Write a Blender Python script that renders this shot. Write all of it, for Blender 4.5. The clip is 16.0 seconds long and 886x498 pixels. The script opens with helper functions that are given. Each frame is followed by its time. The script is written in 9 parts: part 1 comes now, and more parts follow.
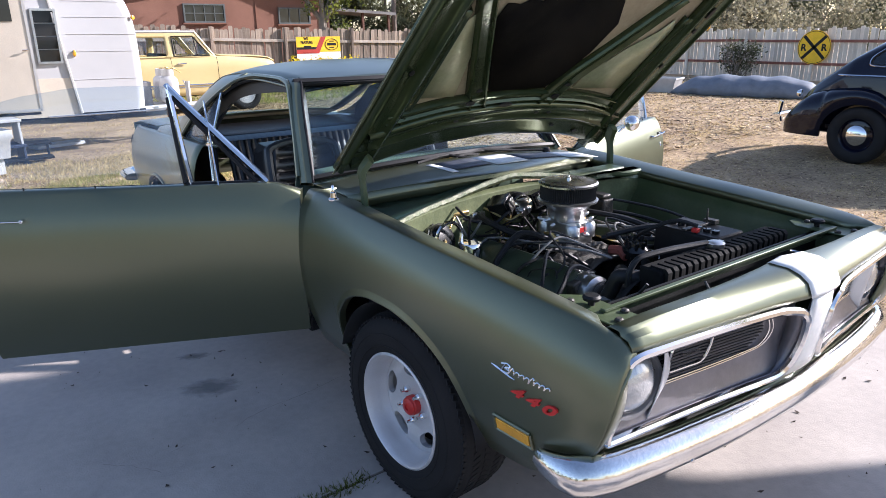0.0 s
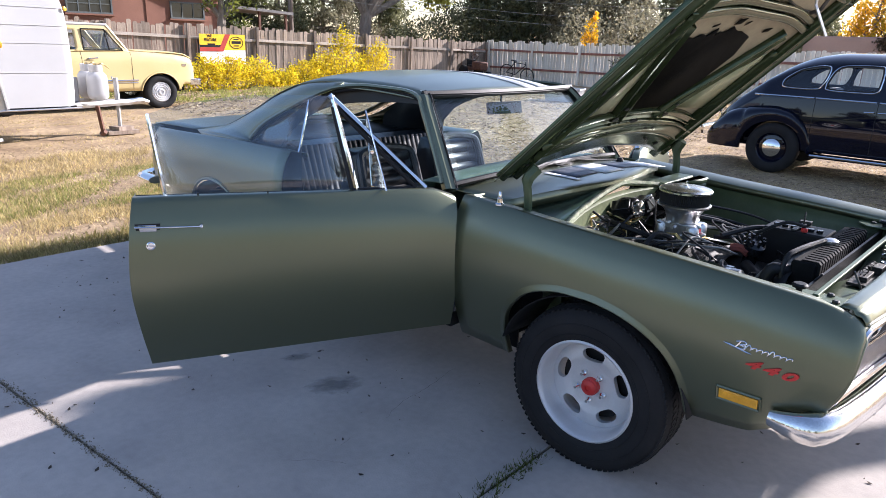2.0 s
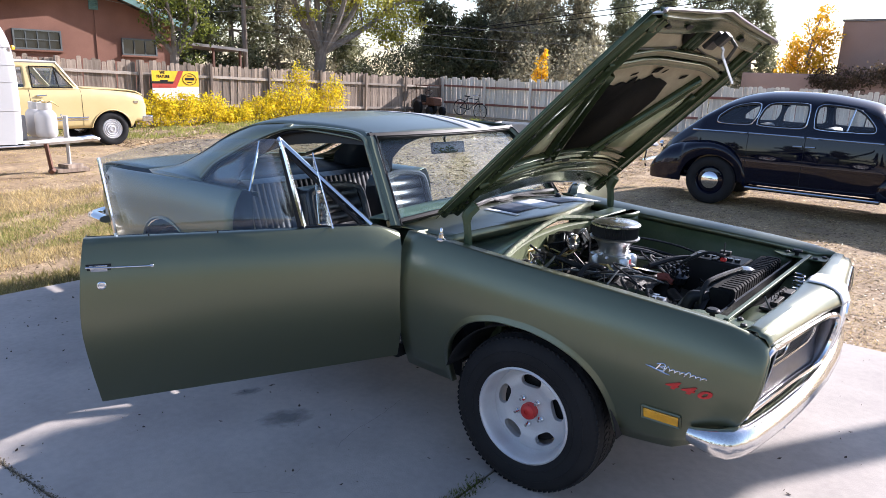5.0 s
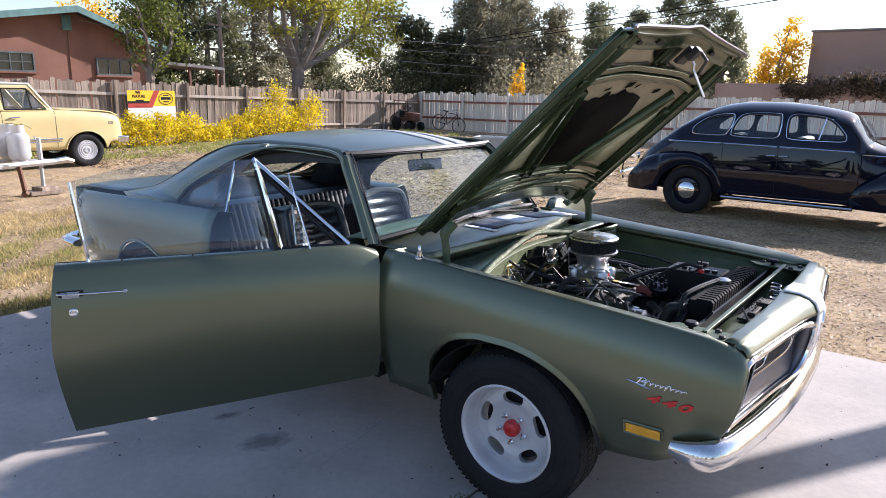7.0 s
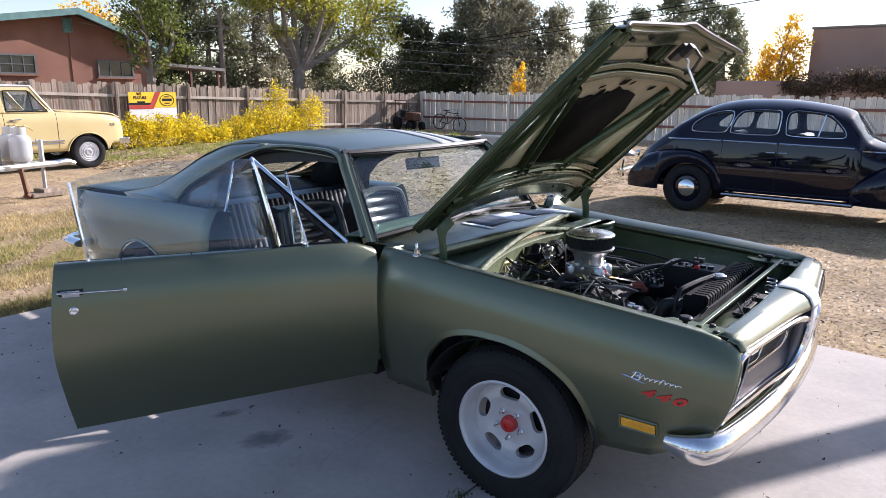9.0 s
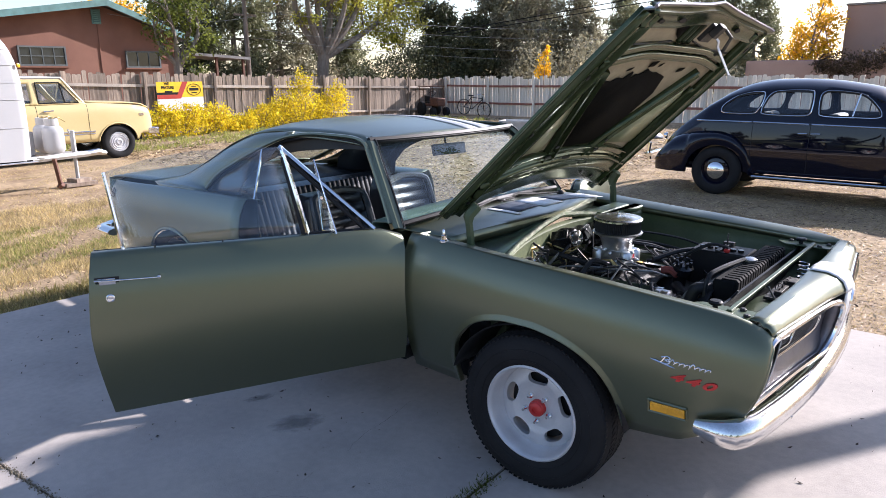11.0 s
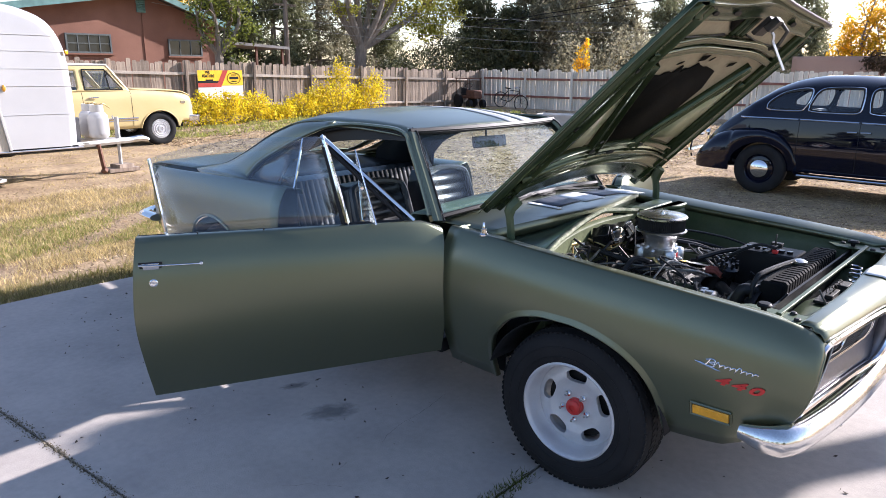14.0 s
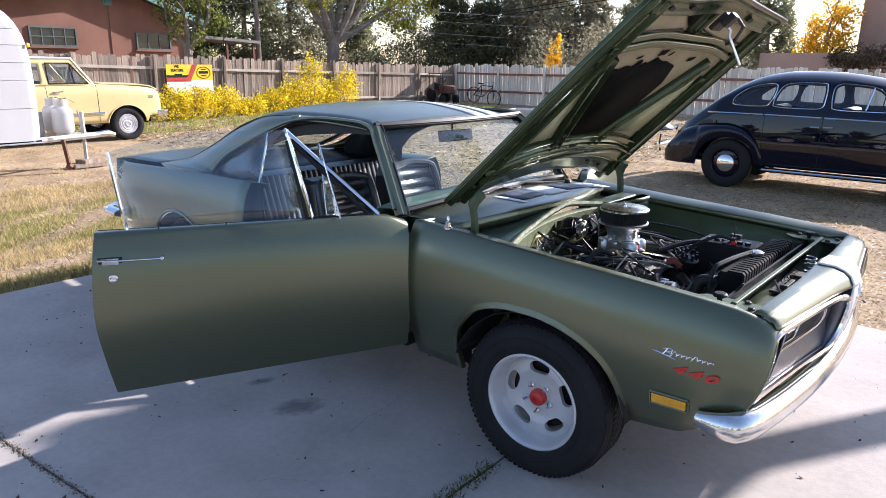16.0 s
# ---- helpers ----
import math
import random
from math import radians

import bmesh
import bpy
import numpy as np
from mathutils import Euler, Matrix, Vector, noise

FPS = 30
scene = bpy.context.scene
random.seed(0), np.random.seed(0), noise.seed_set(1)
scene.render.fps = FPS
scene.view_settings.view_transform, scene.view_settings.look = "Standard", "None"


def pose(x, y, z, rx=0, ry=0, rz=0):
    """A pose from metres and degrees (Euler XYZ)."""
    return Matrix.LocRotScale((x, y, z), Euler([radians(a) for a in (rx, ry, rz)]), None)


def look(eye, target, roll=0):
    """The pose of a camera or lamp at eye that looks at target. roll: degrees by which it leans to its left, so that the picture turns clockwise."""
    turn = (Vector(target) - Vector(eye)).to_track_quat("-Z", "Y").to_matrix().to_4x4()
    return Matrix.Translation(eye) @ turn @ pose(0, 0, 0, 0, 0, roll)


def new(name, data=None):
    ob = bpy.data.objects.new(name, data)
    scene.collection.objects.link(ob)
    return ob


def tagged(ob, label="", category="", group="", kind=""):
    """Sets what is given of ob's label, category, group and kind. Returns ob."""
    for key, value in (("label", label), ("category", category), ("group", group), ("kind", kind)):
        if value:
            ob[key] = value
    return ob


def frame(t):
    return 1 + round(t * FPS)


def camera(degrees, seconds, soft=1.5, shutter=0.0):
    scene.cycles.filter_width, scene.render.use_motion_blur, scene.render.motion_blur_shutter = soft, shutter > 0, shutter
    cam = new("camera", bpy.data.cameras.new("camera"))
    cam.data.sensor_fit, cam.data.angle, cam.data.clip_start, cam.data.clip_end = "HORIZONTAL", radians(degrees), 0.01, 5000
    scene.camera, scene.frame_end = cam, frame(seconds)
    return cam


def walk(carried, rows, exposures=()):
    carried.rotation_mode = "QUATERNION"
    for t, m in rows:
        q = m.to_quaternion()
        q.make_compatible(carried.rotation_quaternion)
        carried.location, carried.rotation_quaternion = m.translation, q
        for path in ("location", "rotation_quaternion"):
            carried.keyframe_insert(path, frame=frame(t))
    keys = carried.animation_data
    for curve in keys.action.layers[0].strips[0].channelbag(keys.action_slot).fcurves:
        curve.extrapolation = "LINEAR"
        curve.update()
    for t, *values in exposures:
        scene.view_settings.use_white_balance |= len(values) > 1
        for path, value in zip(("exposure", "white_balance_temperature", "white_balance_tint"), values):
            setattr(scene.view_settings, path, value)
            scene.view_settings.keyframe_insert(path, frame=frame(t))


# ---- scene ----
cam = camera(66.2, 16.0, soft=0.8)
PATH = [
    (0, (1.778, -1.982, 1.561), (0.245, -0.848, 0.959), -0.7),
    (0.5, (1.608, -2.331, 1.573), (0.165, -1.079, 0.98), 1.4),
    (1, (1.443, -2.557, 1.61), (0.097, -1.195, 1.033), 4.1),
    (1.5, (1.206, -2.655, 1.589), (-0.138, -1.293, 1.011), -0.5),
    (2, (1.205, -3.02, 1.62), (-0.09, -1.615, 1.03), 1.9),
    (2.5, (1.254, -3.114, 1.678), (0.0, -1.666, 1.102), 0.1),
    (3, (1.287, -3.085, 1.675), (0.081, -1.591, 1.115), -1.5),
    (3.5, (1.307, -3.078, 1.679), (0.047, -1.614, 1.161), -0.4),
    (4, (1.328, -3.081, 1.673), (0.066, -1.611, 1.178), 0.2),
    (4.2, (1.335, -3.086, 1.671), (0.09, -1.602, 1.176), 1.2),
    (6.3, (1.353, -3.077, 1.681), (0.162, -1.543, 1.202), 1.2),
    (6.5, (1.349, -3.071, 1.685), (0.157, -1.533, 1.22), 0.8),
    (7, (1.35, -3.064, 1.685), (0.161, -1.52, 1.232), 1.0),
    (7.5, (1.358, -3.064, 1.684), (0.169, -1.516, 1.249), 0.0),
    (8, (1.371, -3.065, 1.683), (0.204, -1.505, 1.231), 0.6),
    (8.5, (1.373, -3.068, 1.675), (0.208, -1.506, 1.223), 1.0),
    (9, (1.383, -3.068, 1.68), (0.189, -1.528, 1.226), 0.6),
    (11.5, (1.383, -3.084, 1.684), (0.129, -1.609, 1.187), -0.4),
    (12, (1.378, -3.08, 1.687), (0.108, -1.615, 1.196), -0.3),
    (12.5, (1.37, -3.079, 1.682), (0.086, -1.623, 1.201), 0.5),
    (13, (1.343, -3.077, 1.675), (0.026, -1.654, 1.183), 0.9),
    (13.5, (1.339, -3.082, 1.678), (0.014, -1.674, 1.17), 0.3),
    (14, (1.341, -3.085, 1.679), (0.029, -1.666, 1.163), 0.4),
    (14.5, (1.338, -3.09, 1.665), (0.018, -1.684, 1.135), 1.2),
    (15, (1.341, -3.085, 1.675), (-0.017, -1.715, 1.144), 0.6),
    (15.5, (1.378, -3.097, 1.68), (0.073, -1.677, 1.152), 1.2),
    (16, (1.386, -3.063, 1.673), (0.131, -1.598, 1.145), 0.6),
]
EXPOSURES = [(0.0, 0.83, 6080, 21), (0.5, 0.77, 6080, 21), (1.0, 0.91, 6080, 21), (2.0, 0.93, 6080, 21), (4.0, 0.85, 6080, 21), (6.5, 0.77, 6080, 21), (7.5, 0.62, 6080, 21), (9.0, 0.61, 6080, 21), (11.5, 0.81, 6080, 21), (16.0, 0.87, 6080, 21)]
walk(cam, [(t, look(eye, target, roll)) for t, eye, target, roll in PATH], EXPOSURES)


# ---- light ----
SUN_AZ, SUN_EL = 19.0, 27.0          # degrees: from +y towards +x, above the horizon
world = bpy.data.worlds.new("world")
scene.world = world
world.use_nodes = True
wn = world.node_tree.nodes
sky = wn.new("ShaderNodeTexSky")
sky.sky_type = "NISHITA"
sky.sun_disc = False
sky.sun_elevation, sky.sun_rotation = radians(SUN_EL), radians(SUN_AZ)
sky.altitude, sky.air_density, sky.dust_density = 1000, 1.2, 1.6
wn["Background"].inputs["Strength"].default_value = 0.13
world.node_tree.links.new(sky.outputs[0], wn["Background"].inputs["Color"])
sun_data = bpy.data.lights.new("sun", "SUN")
sun_data.energy, sun_data.angle, sun_data.color = 6.0, radians(0.6), (1.0, 0.955, 0.88)
sun = new("sun", sun_data)
sun_to = Vector((math.sin(radians(SUN_AZ)) * math.cos(radians(SUN_EL)), math.cos(radians(SUN_AZ)) * math.cos(radians(SUN_EL)), math.sin(radians(SUN_EL))))
sun.matrix_world = look(sun_to * 60, (0, 0, 0))


# ---- materials ----
def mat(name, color, rough=0.5, metal=0.0, color2=None, big=(1.5, 0.25), fine=(60.0, 0.12), bump=(120.0, 0.1), coat=0.0, stretch=(1, 1, 1), rand=0.0, rough_var=0.1, coat_rough=0.06, coat_ior=1.5, spec=0.5):
    """A procedural surface: two scales of colour variation, a fine relief and uneven gloss."""
    m = bpy.data.materials.new(name)
    m.use_nodes = True
    nt = m.node_tree
    b = nt.nodes["Principled BSDF"]
    tc = nt.nodes.new("ShaderNodeTexCoord")
    mp = nt.nodes.new("ShaderNodeMapping")
    mp.inputs["Scale"].default_value = stretch
    nt.links.new(tc.outputs["Object"], mp.inputs["Vector"])

    def noise_tex(scale, detail=4.0):
        n = nt.nodes.new("ShaderNodeTexNoise")
        n.inputs["Scale"].default_value, n.inputs["Detail"].default_value = scale, detail
        nt.links.new(mp.outputs[0], n.inputs["Vector"])
        return n

    def math_node(op, a, bb):
        n = nt.nodes.new("ShaderNodeMath")
        n.operation = op
        for k, v in ((0, a), (1, bb)):
            if isinstance(v, (int, float)):
                n.inputs[k].default_value = v
            else:
                nt.links.new(v, n.inputs[k])
        return n.outputs[0]

    n1, n2 = noise_tex(big[0]), noise_tex(fine[0], 2.0)
    mixc = nt.nodes.new("ShaderNodeMix")
    mixc.data_type = "RGBA"
    c2 = color2 or tuple(min(1.0, c * (1 + big[1])) for c in color)
    c1 = color if color2 else tuple(c * (1 - big[1]) for c in color)
    mixc.inputs[6].default_value, mixc.inputs[7].default_value = (*c1, 1), (*c2, 1)
    ramp = nt.nodes.new("ShaderNodeMapRange")
    ramp.inputs["From Min"].default_value, ramp.inputs["From Max"].default_value = 0.32, 0.68
    nt.links.new(n1.outputs["Fac"], ramp.inputs["Value"])
    nt.links.new(ramp.outputs[0], mixc.inputs[0])
    hsv = nt.nodes.new("ShaderNodeHueSaturation")
    val = math_node("ADD", math_node("MULTIPLY", n2.outputs["Fac"], 2 * fine[1]), 1 - fine[1])
    if rand:
        oi = nt.nodes.new("ShaderNodeObjectInfo")
        val = math_node("MULTIPLY", val, math_node("ADD", math_node("MULTIPLY", oi.outputs["Random"], 2 * rand), 1 - rand))
    nt.links.new(val, hsv.inputs["Value"])
    nt.links.new(mixc.outputs[2], hsv.inputs["Color"])
    nt.links.new(hsv.outputs[0], b.inputs["Base Color"])
    b.inputs["Metallic"].default_value = metal
    nt.links.new(math_node("ADD", math_node("MULTIPLY", n1.outputs["Fac"], rough_var), rough - rough_var / 2), b.inputs["Roughness"])
    b.inputs["Specular IOR Level"].default_value = spec
    if coat:
        b.inputs["Coat Weight"].default_value, b.inputs["Coat Roughness"].default_value = coat, coat_rough
        b.inputs["Coat IOR"].default_value = coat_ior
    if bump[1]:
        n3 = noise_tex(bump[0], 5.0)
        bp = nt.nodes.new("ShaderNodeBump")
        bp.inputs["Strength"].default_value, bp.inputs["Distance"].default_value = bump[1], 0.01
        nt.links.new(n3.outputs["Fac"], bp.inputs["Height"])
        nt.links.new(bp.outputs[0], b.inputs["Normal"])
    return m


def glass_mat(name, tint=(0.75, 0.82, 0.82), gloss=0.35, rough=0.01, base=0.04):
    m = bpy.data.materials.new(name)
    m.use_nodes = True
    nt = m.node_tree
    nt.nodes.remove(nt.nodes["Principled BSDF"])
    out = nt.nodes["Material Output"]
    tr, gl, fr, mx, pw = (nt.nodes.new("ShaderNode" + k) for k in ("BsdfTransparent", "BsdfGlossy", "LayerWeight", "MixShader", "Math"))
    tr.inputs[0].default_value = (*tint, 1)
    gl.inputs["Roughness"].default_value = rough
    fr.inputs["Blend"].default_value = 0.5
    pw.operation = "MULTIPLY_ADD"
    sq = nt.nodes.new("ShaderNodeMath")
    sq.operation, sq.inputs[1].default_value = "POWER", 3.0
    nt.links.new(fr.outputs["Facing"], sq.inputs[0])
    nt.links.new(sq.outputs[0], pw.inputs[0])
    pw.inputs[1].default_value, pw.inputs[2].default_value = gloss, base
    nt.links.new(pw.outputs[0], mx.inputs[0])
    nt.links.new(tr.outputs[0], mx.inputs[1])
    nt.links.new(gl.outputs[0], mx.inputs[2])
    nt.links.new(mx.outputs[0], out.inputs["Surface"])
    return m


PAINT = mat("green_satin_paint", (0.115, 0.130, 0.069), 0.43, 0.85, color2=(0.124, 0.139, 0.076), big=(2.0, 0.1), fine=(300, 0.05), bump=(350, 0.015), rough_var=0.06, coat=1.0, coat_rough=0.28, coat_ior=1.6)
LID = mat("brushed_chrome_lid", (0.72, 0.72, 0.70), 0.28, 1.0, big=(9, 0.08), fine=(120, 0.08), bump=(90, 0.05), rough_var=0.15)
PAINT_IN = mat("green_inner_paint", (0.055, 0.085, 0.038), 0.42, 0.2, color2=(0.085, 0.11, 0.055), big=(6, 0.2), fine=(90, 0.15), bump=(90, 0.06))
HOOD_TAN = mat("bare_hood_panel", (0.27, 0.235, 0.155), 0.5, 0.1, color2=(0.38, 0.335, 0.225), big=(5, 0.3), fine=(60, 0.2), bump=(70, 0.08))
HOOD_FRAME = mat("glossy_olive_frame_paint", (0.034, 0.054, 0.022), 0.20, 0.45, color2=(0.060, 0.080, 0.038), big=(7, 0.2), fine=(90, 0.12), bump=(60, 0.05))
# rough flange paint, paler than PAINT_IN to carry the sun on the edge
FLANGE = mat("rough_sunlit_flange", (0.20, 0.24, 0.15), 0.85, 0, color2=(0.42, 0.42, 0.32), big=(30, 0.3), fine=(120, 0.3), bump=(90, 0.3), spec=0.2)
FIREWALL = mat("grimy_firewall", (0.070, 0.090, 0.036), 0.6, 0, color2=(0.145, 0.165, 0.075), big=(9, 0.3), fine=(80, 0.3), bump=(60, 0.2))
# cowl shelf paint, the hood's shade put into its dark teal
SHELF_SHADED = mat("shaded_teal_inner_paint", (0.022, 0.050, 0.038), 0.3, 0.3, color2=(0.04, 0.075, 0.055), big=(7, 0.2), fine=(90, 0.15), bump=(40, 0.06))
SEAT_VINYL = mat("glossy_black_vinyl", (0.020, 0.021, 0.024), 0.30, 0, big=(8, 0.2), bump=(220, 0.06), spec=0.6)
HOOD_PALE = mat("pale_green_panel_paint", (0.28, 0.32, 0.18), 0.4, 0.2, color2=(0.42, 0.42, 0.27), big=(6, 0.3), fine=(60, 0.2), bump=(70, 0.08))
PAD_BLACK = mat("black_insulation", (0.005, 0.005, 0.005), 0.95, 0, color2=(0.012, 0.011, 0.009), big=(6, 0.3), bump=(200, 0.25), spec=0.08)
STRIPE = mat("white_stripe_paint", (0.72, 0.72, 0.70), 0.4, 0, big=(3, 0.05), bump=(200, 0.02))
# the same white stripe paint, with shade put into its colour
STRIPE_SHADED = mat("shaded_stripe_paint", (0.40, 0.41, 0.41), 0.45, 0, big=(3, 0.08), bump=(200, 0.02))
STRIPE_DARK = mat("dark_stripe_paint", (0.055, 0.06, 0.075), 0.45, 0, big=(3, 0.1), bump=(200, 0.02))
CHROME = mat("chrome", (0.78, 0.78, 0.78), 0.07, 1.0, big=(5, 0.04), fine=(80, 0.02), bump=(14, 0.02), rough_var=0.05)
CHROME_OLD = mat("pitted_chrome", (0.72, 0.71, 0.69), 0.13, 1.0, big=(9, 0.12), fine=(150, 0.1), bump=(60, 0.07), rough_var=0.15)
ALU = mat("cast_aluminium", (0.62, 0.62, 0.62), 0.33, 1.0, big=(14, 0.1), fine=(150, 0.08), bump=(180, 0.1), rough_var=0.15)
WHEEL_ALU = mat("slot_wheel_aluminium", (0.62, 0.62, 0.63), 0.52, 0.45, big=(12, 0.06), fine=(200, 0.06), bump=(250, 0.05))
RUBBER = mat("tyre_rubber", (0.012, 0.012, 0.013), 0.75, 0, color2=(0.020, 0.020, 0.021), big=(7, 0.2), fine=(120, 0.15), bump=(260, 0.12), spec=0.22)
BLACK = mat("black_trim", (0.014, 0.014, 0.015), 0.5, 0, big=(8, 0.2), bump=(150, 0.08), spec=0.22)
BLACK_GLOSS = mat("black_enamel", (0.012, 0.012, 0.013), 0.22, 0, big=(8, 0.2), bump=(90, 0.04))
GREASE = mat("greasy_iron", (0.025, 0.024, 0.022), 0.5, 0.3, color2=(0.075, 0.068, 0.058), big=(25, 0.4), fine=(120, 0.25), bump=(120, 0.3), rough_var=0.3)
HOSE = mat("hose_rubber", (0.02, 0.02, 0.021), 0.45, 0, big=(20, 0.3), bump=(150, 0.1), spec=0.22)
RED = mat("red_plastic", (0.55, 0.03, 0.025), 0.38, 0, big=(20, 0.15), bump=(100, 0.03))
RED_OLD = mat("faded_red_rubber", (0.22, 0.055, 0.04), 0.55, 0, big=(30, 0.3), bump=(100, 0.1))
AMBER = mat("amber_lens", (0.75, 0.36, 0.02), 0.22, 0, big=(30, 0.15), fine=(400, 0.15), bump=(300, 0.15), coat=0.6)
LAMP_GLASS = mat("headlamp_lens", (0.55, 0.56, 0.56), 0.12, 0.5, big=(10, 0.08), fine=(160, 0.12), bump=(90, 0.25), coat=0.8)
SILVER = mat("silver_grey_paint", (0.24, 0.24, 0.25), 0.4, 0.4, big=(5, 0.08), bump=(200, 0.03))
GRILLE_BAR = mat("dark_grille_bar", (0.035, 0.035, 0.037), 0.4, 0.2, big=(5, 0.15), bump=(200, 0.03))
GRILLE = mat("grille_grey", (0.20, 0.19, 0.205), 0.36, 0.55, big=(5, 0.15), bump=(200, 0.05))
VINYL = mat("black_vinyl", (0.009, 0.010, 0.011), 0.42, 0, big=(8, 0.2), bump=(220, 0.08), spec=0.22)
RUST = mat("rusty_steel", (0.10, 0.042, 0.028), 0.7, 0.2, color2=(0.16, 0.075, 0.045), big=(12, 0.3), bump=(80, 0.2))
GLASS = glass_mat("window_glass", (0.90, 0.95, 0.98), 0.32, base=0.08)
WIND_GLASS = glass_mat("windscreen_glass", (0.86, 0.94, 0.96), 0.28, base=0.04)


# ---- mesh helpers ----
def part(name, bm, material, parent=None, label="", solid=0.0, bevel=0.0, sharp=38, loose=False):
    """Links a bmesh as one mesh object under a thing or a part."""
    if not loose:
        bmesh.ops.recalc_face_normals(bm, faces=bm.faces)
    me = bpy.data.meshes.new(name)
    bm.to_mesh(me)
    bm.free()
    for m in (material if isinstance(material, (list, tuple)) else [material]):
        me.materials.append(m)
    me.polygons.foreach_set("use_smooth", [True] * len(me.polygons))
    me.set_sharp_from_angle(angle=radians(sharp))
    ob = new(name, me)
    if parent:
        ob.parent = parent
    if solid:
        md = ob.modifiers.new("thickness", "SOLIDIFY")
        md.thickness, md.offset = solid, 0.0
    if bevel:
        md = ob.modifiers.new("soft_edges", "BEVEL")
        md.width, md.segments, md.limit_method, md.angle_limit = bevel, 2, "ANGLE", radians(40)
    if label:
        ob["label"] = label
    return ob


def thing(name, label, category, m=None, group="", kind=""):
    ob = new(name)
    ob.empty_display_size = 0.1
    if m:
        ob.matrix_basis = m
    return tagged(ob, label, category, group, kind)


def curve(table, x):
    """Smooth (Catmull-Rom) interpolation in a table of (x, value), x rising."""
    xs = [p[0] for p in table]
    if x <= xs[0]:
        return table[0][1]
    if x >= xs[-1]:
        return table[-1][1]
    i = max(k for k in range(len(xs) - 1) if xs[k] <= x)
    t = (x - xs[i]) / (xs[i + 1] - xs[i])
    v = [p[1] for p in table]
    h = xs[i + 1] - xs[i]

    def slope(k):
        if k in (0, len(xs) - 1):
            j = min(k, len(xs) - 2)
            return (v[j + 1] - v[j]) / (xs[j + 1] - xs[j])
        a, b = (v[k] - v[k - 1]) / (xs[k] - xs[k - 1]), (v[k + 1] - v[k]) / (xs[k + 1] - xs[k])
        return 0.0 if a * b <= 0 else 2 * a * b / (a + b)
    m0, m1 = slope(i) * h, slope(i + 1) * h
    return (2 * t**3 - 3 * t**2 + 1) * v[i] + (t**3 - 2 * t**2 + t) * m0 + (-2 * t**3 + 3 * t**2) * v[i + 1] + (t**3 - t**2) * m1


def span(a, b, n):
    return [a + (b - a) * i / (n - 1) for i in range(n)]


def grid(bm, rows, loop=False, mi=0, skip=None):
    """Faces between rows of points."""
    vs = [[bm.verts.new(p) for p in r] for r in rows]
    n = len(vs[0])
    for i in range(len(vs) - 1):
        for j in range(n if loop else n - 1):
            if skip and skip(i, j):
                continue
            f = bm.faces.new((vs[i][j], vs[i][(j + 1) % n], vs[i + 1][(j + 1) % n], vs[i + 1][j]))
            f.material_index = mi
    return vs


def box(bm, c, s, m=None, mi=0):
    """A box of full size s round c, in the frame m."""
    m = m or Matrix()
    v = [bm.verts.new(m @ Vector((c[0] + s[0] * (i - 0.5), c[1] + s[1] * (j - 0.5), c[2] + s[2] * (k - 0.5)))) for i in (0, 1) for j in (0, 1) for k in (0, 1)]
    for f in ((0, 1, 3, 2), (4, 6, 7, 5), (0, 4, 5, 1), (2, 3, 7, 6), (0, 2, 6, 4), (1, 5, 7, 3)):
        bm.faces.new([v[i] for i in f]).material_index = mi


def tube(bm, pts, r, seg=8, flat=1.0, mi=0, up=None):
    """A round (or flattened) bar along points; r is one radius or one for each point."""
    pts = [Vector(p) for p in pts]
    rings, side = [], None
    for i, p in enumerate(pts):
        d = (pts[min(i + 1, len(pts) - 1)] - pts[max(i - 1, 0)]).normalized()
        if side is None:
            ref = Vector(up) if up else (Vector((0, 0, 1)) if abs(d.z) < 0.9 else Vector((1, 0, 0)))
            side = d.cross(ref).normalized()
        side = (side - d * side.dot(d)).normalized()
        over = side.cross(d)
        q = r[i] if isinstance(r, (list, tuple)) else r
        rings.append([p + q * (math.cos(a) * side + flat * math.sin(a) * over) for a in (2 * math.pi * k / seg for k in range(seg))])
    vs = grid(bm, rings, loop=True, mi=mi)
    for ring in (vs[0], vs[-1]):
        if len(ring) > 2:
            bm.faces.new(ring).material_index = mi


def smooth_path(pts, n=6):
    """More points along a smooth line through pts."""
    pts = [Vector(p) for p in pts]
    t = list(range(len(pts)))
    return [Vector([curve([(k, p[a]) for k, p in zip(t, pts)], u) for a in range(3)]) for u in span(0, len(pts) - 1, (len(pts) - 1) * n + 1)]


def lathe(bm, prof, m=None, seg=32, mi=0, cap=True):
    """A turned shape: prof of (radius, height) about the z axis of m."""
    m = m or Matrix()
    vs = grid(bm, [[m @ Vector((r * math.cos(a), r * math.sin(a), h)) for a in (2 * math.pi * k / seg for k in range(seg))] for r, h in prof], loop=True, mi=mi)
    if cap:
        for ring, (r, h) in ((vs[0], prof[0]), (vs[-1], prof[-1])):
            if r > 1e-4:
                bm.faces.new(ring).material_index = mi
    bmesh.ops.remove_doubles(bm, verts=[v for r in (vs[0], vs[-1]) for v in r], dist=1e-5)


def plate(bm, poly, depth, m=None, mi=0):
    """A flat shape of 2D points in the xy plane of m, depth thick along its z."""
    m = m or Matrix()
    a, b = ([bm.verts.new(m @ Vector((x, y, z))) for x, y in poly] for z in (0, depth))
    bm.faces.new(a).material_index = mi
    bm.faces.new(b).material_index = mi
    for i in range(len(a)):
        j = (i + 1) % len(a)
        bm.faces.new((a[i], a[j], b[j], b[i])).material_index = mi


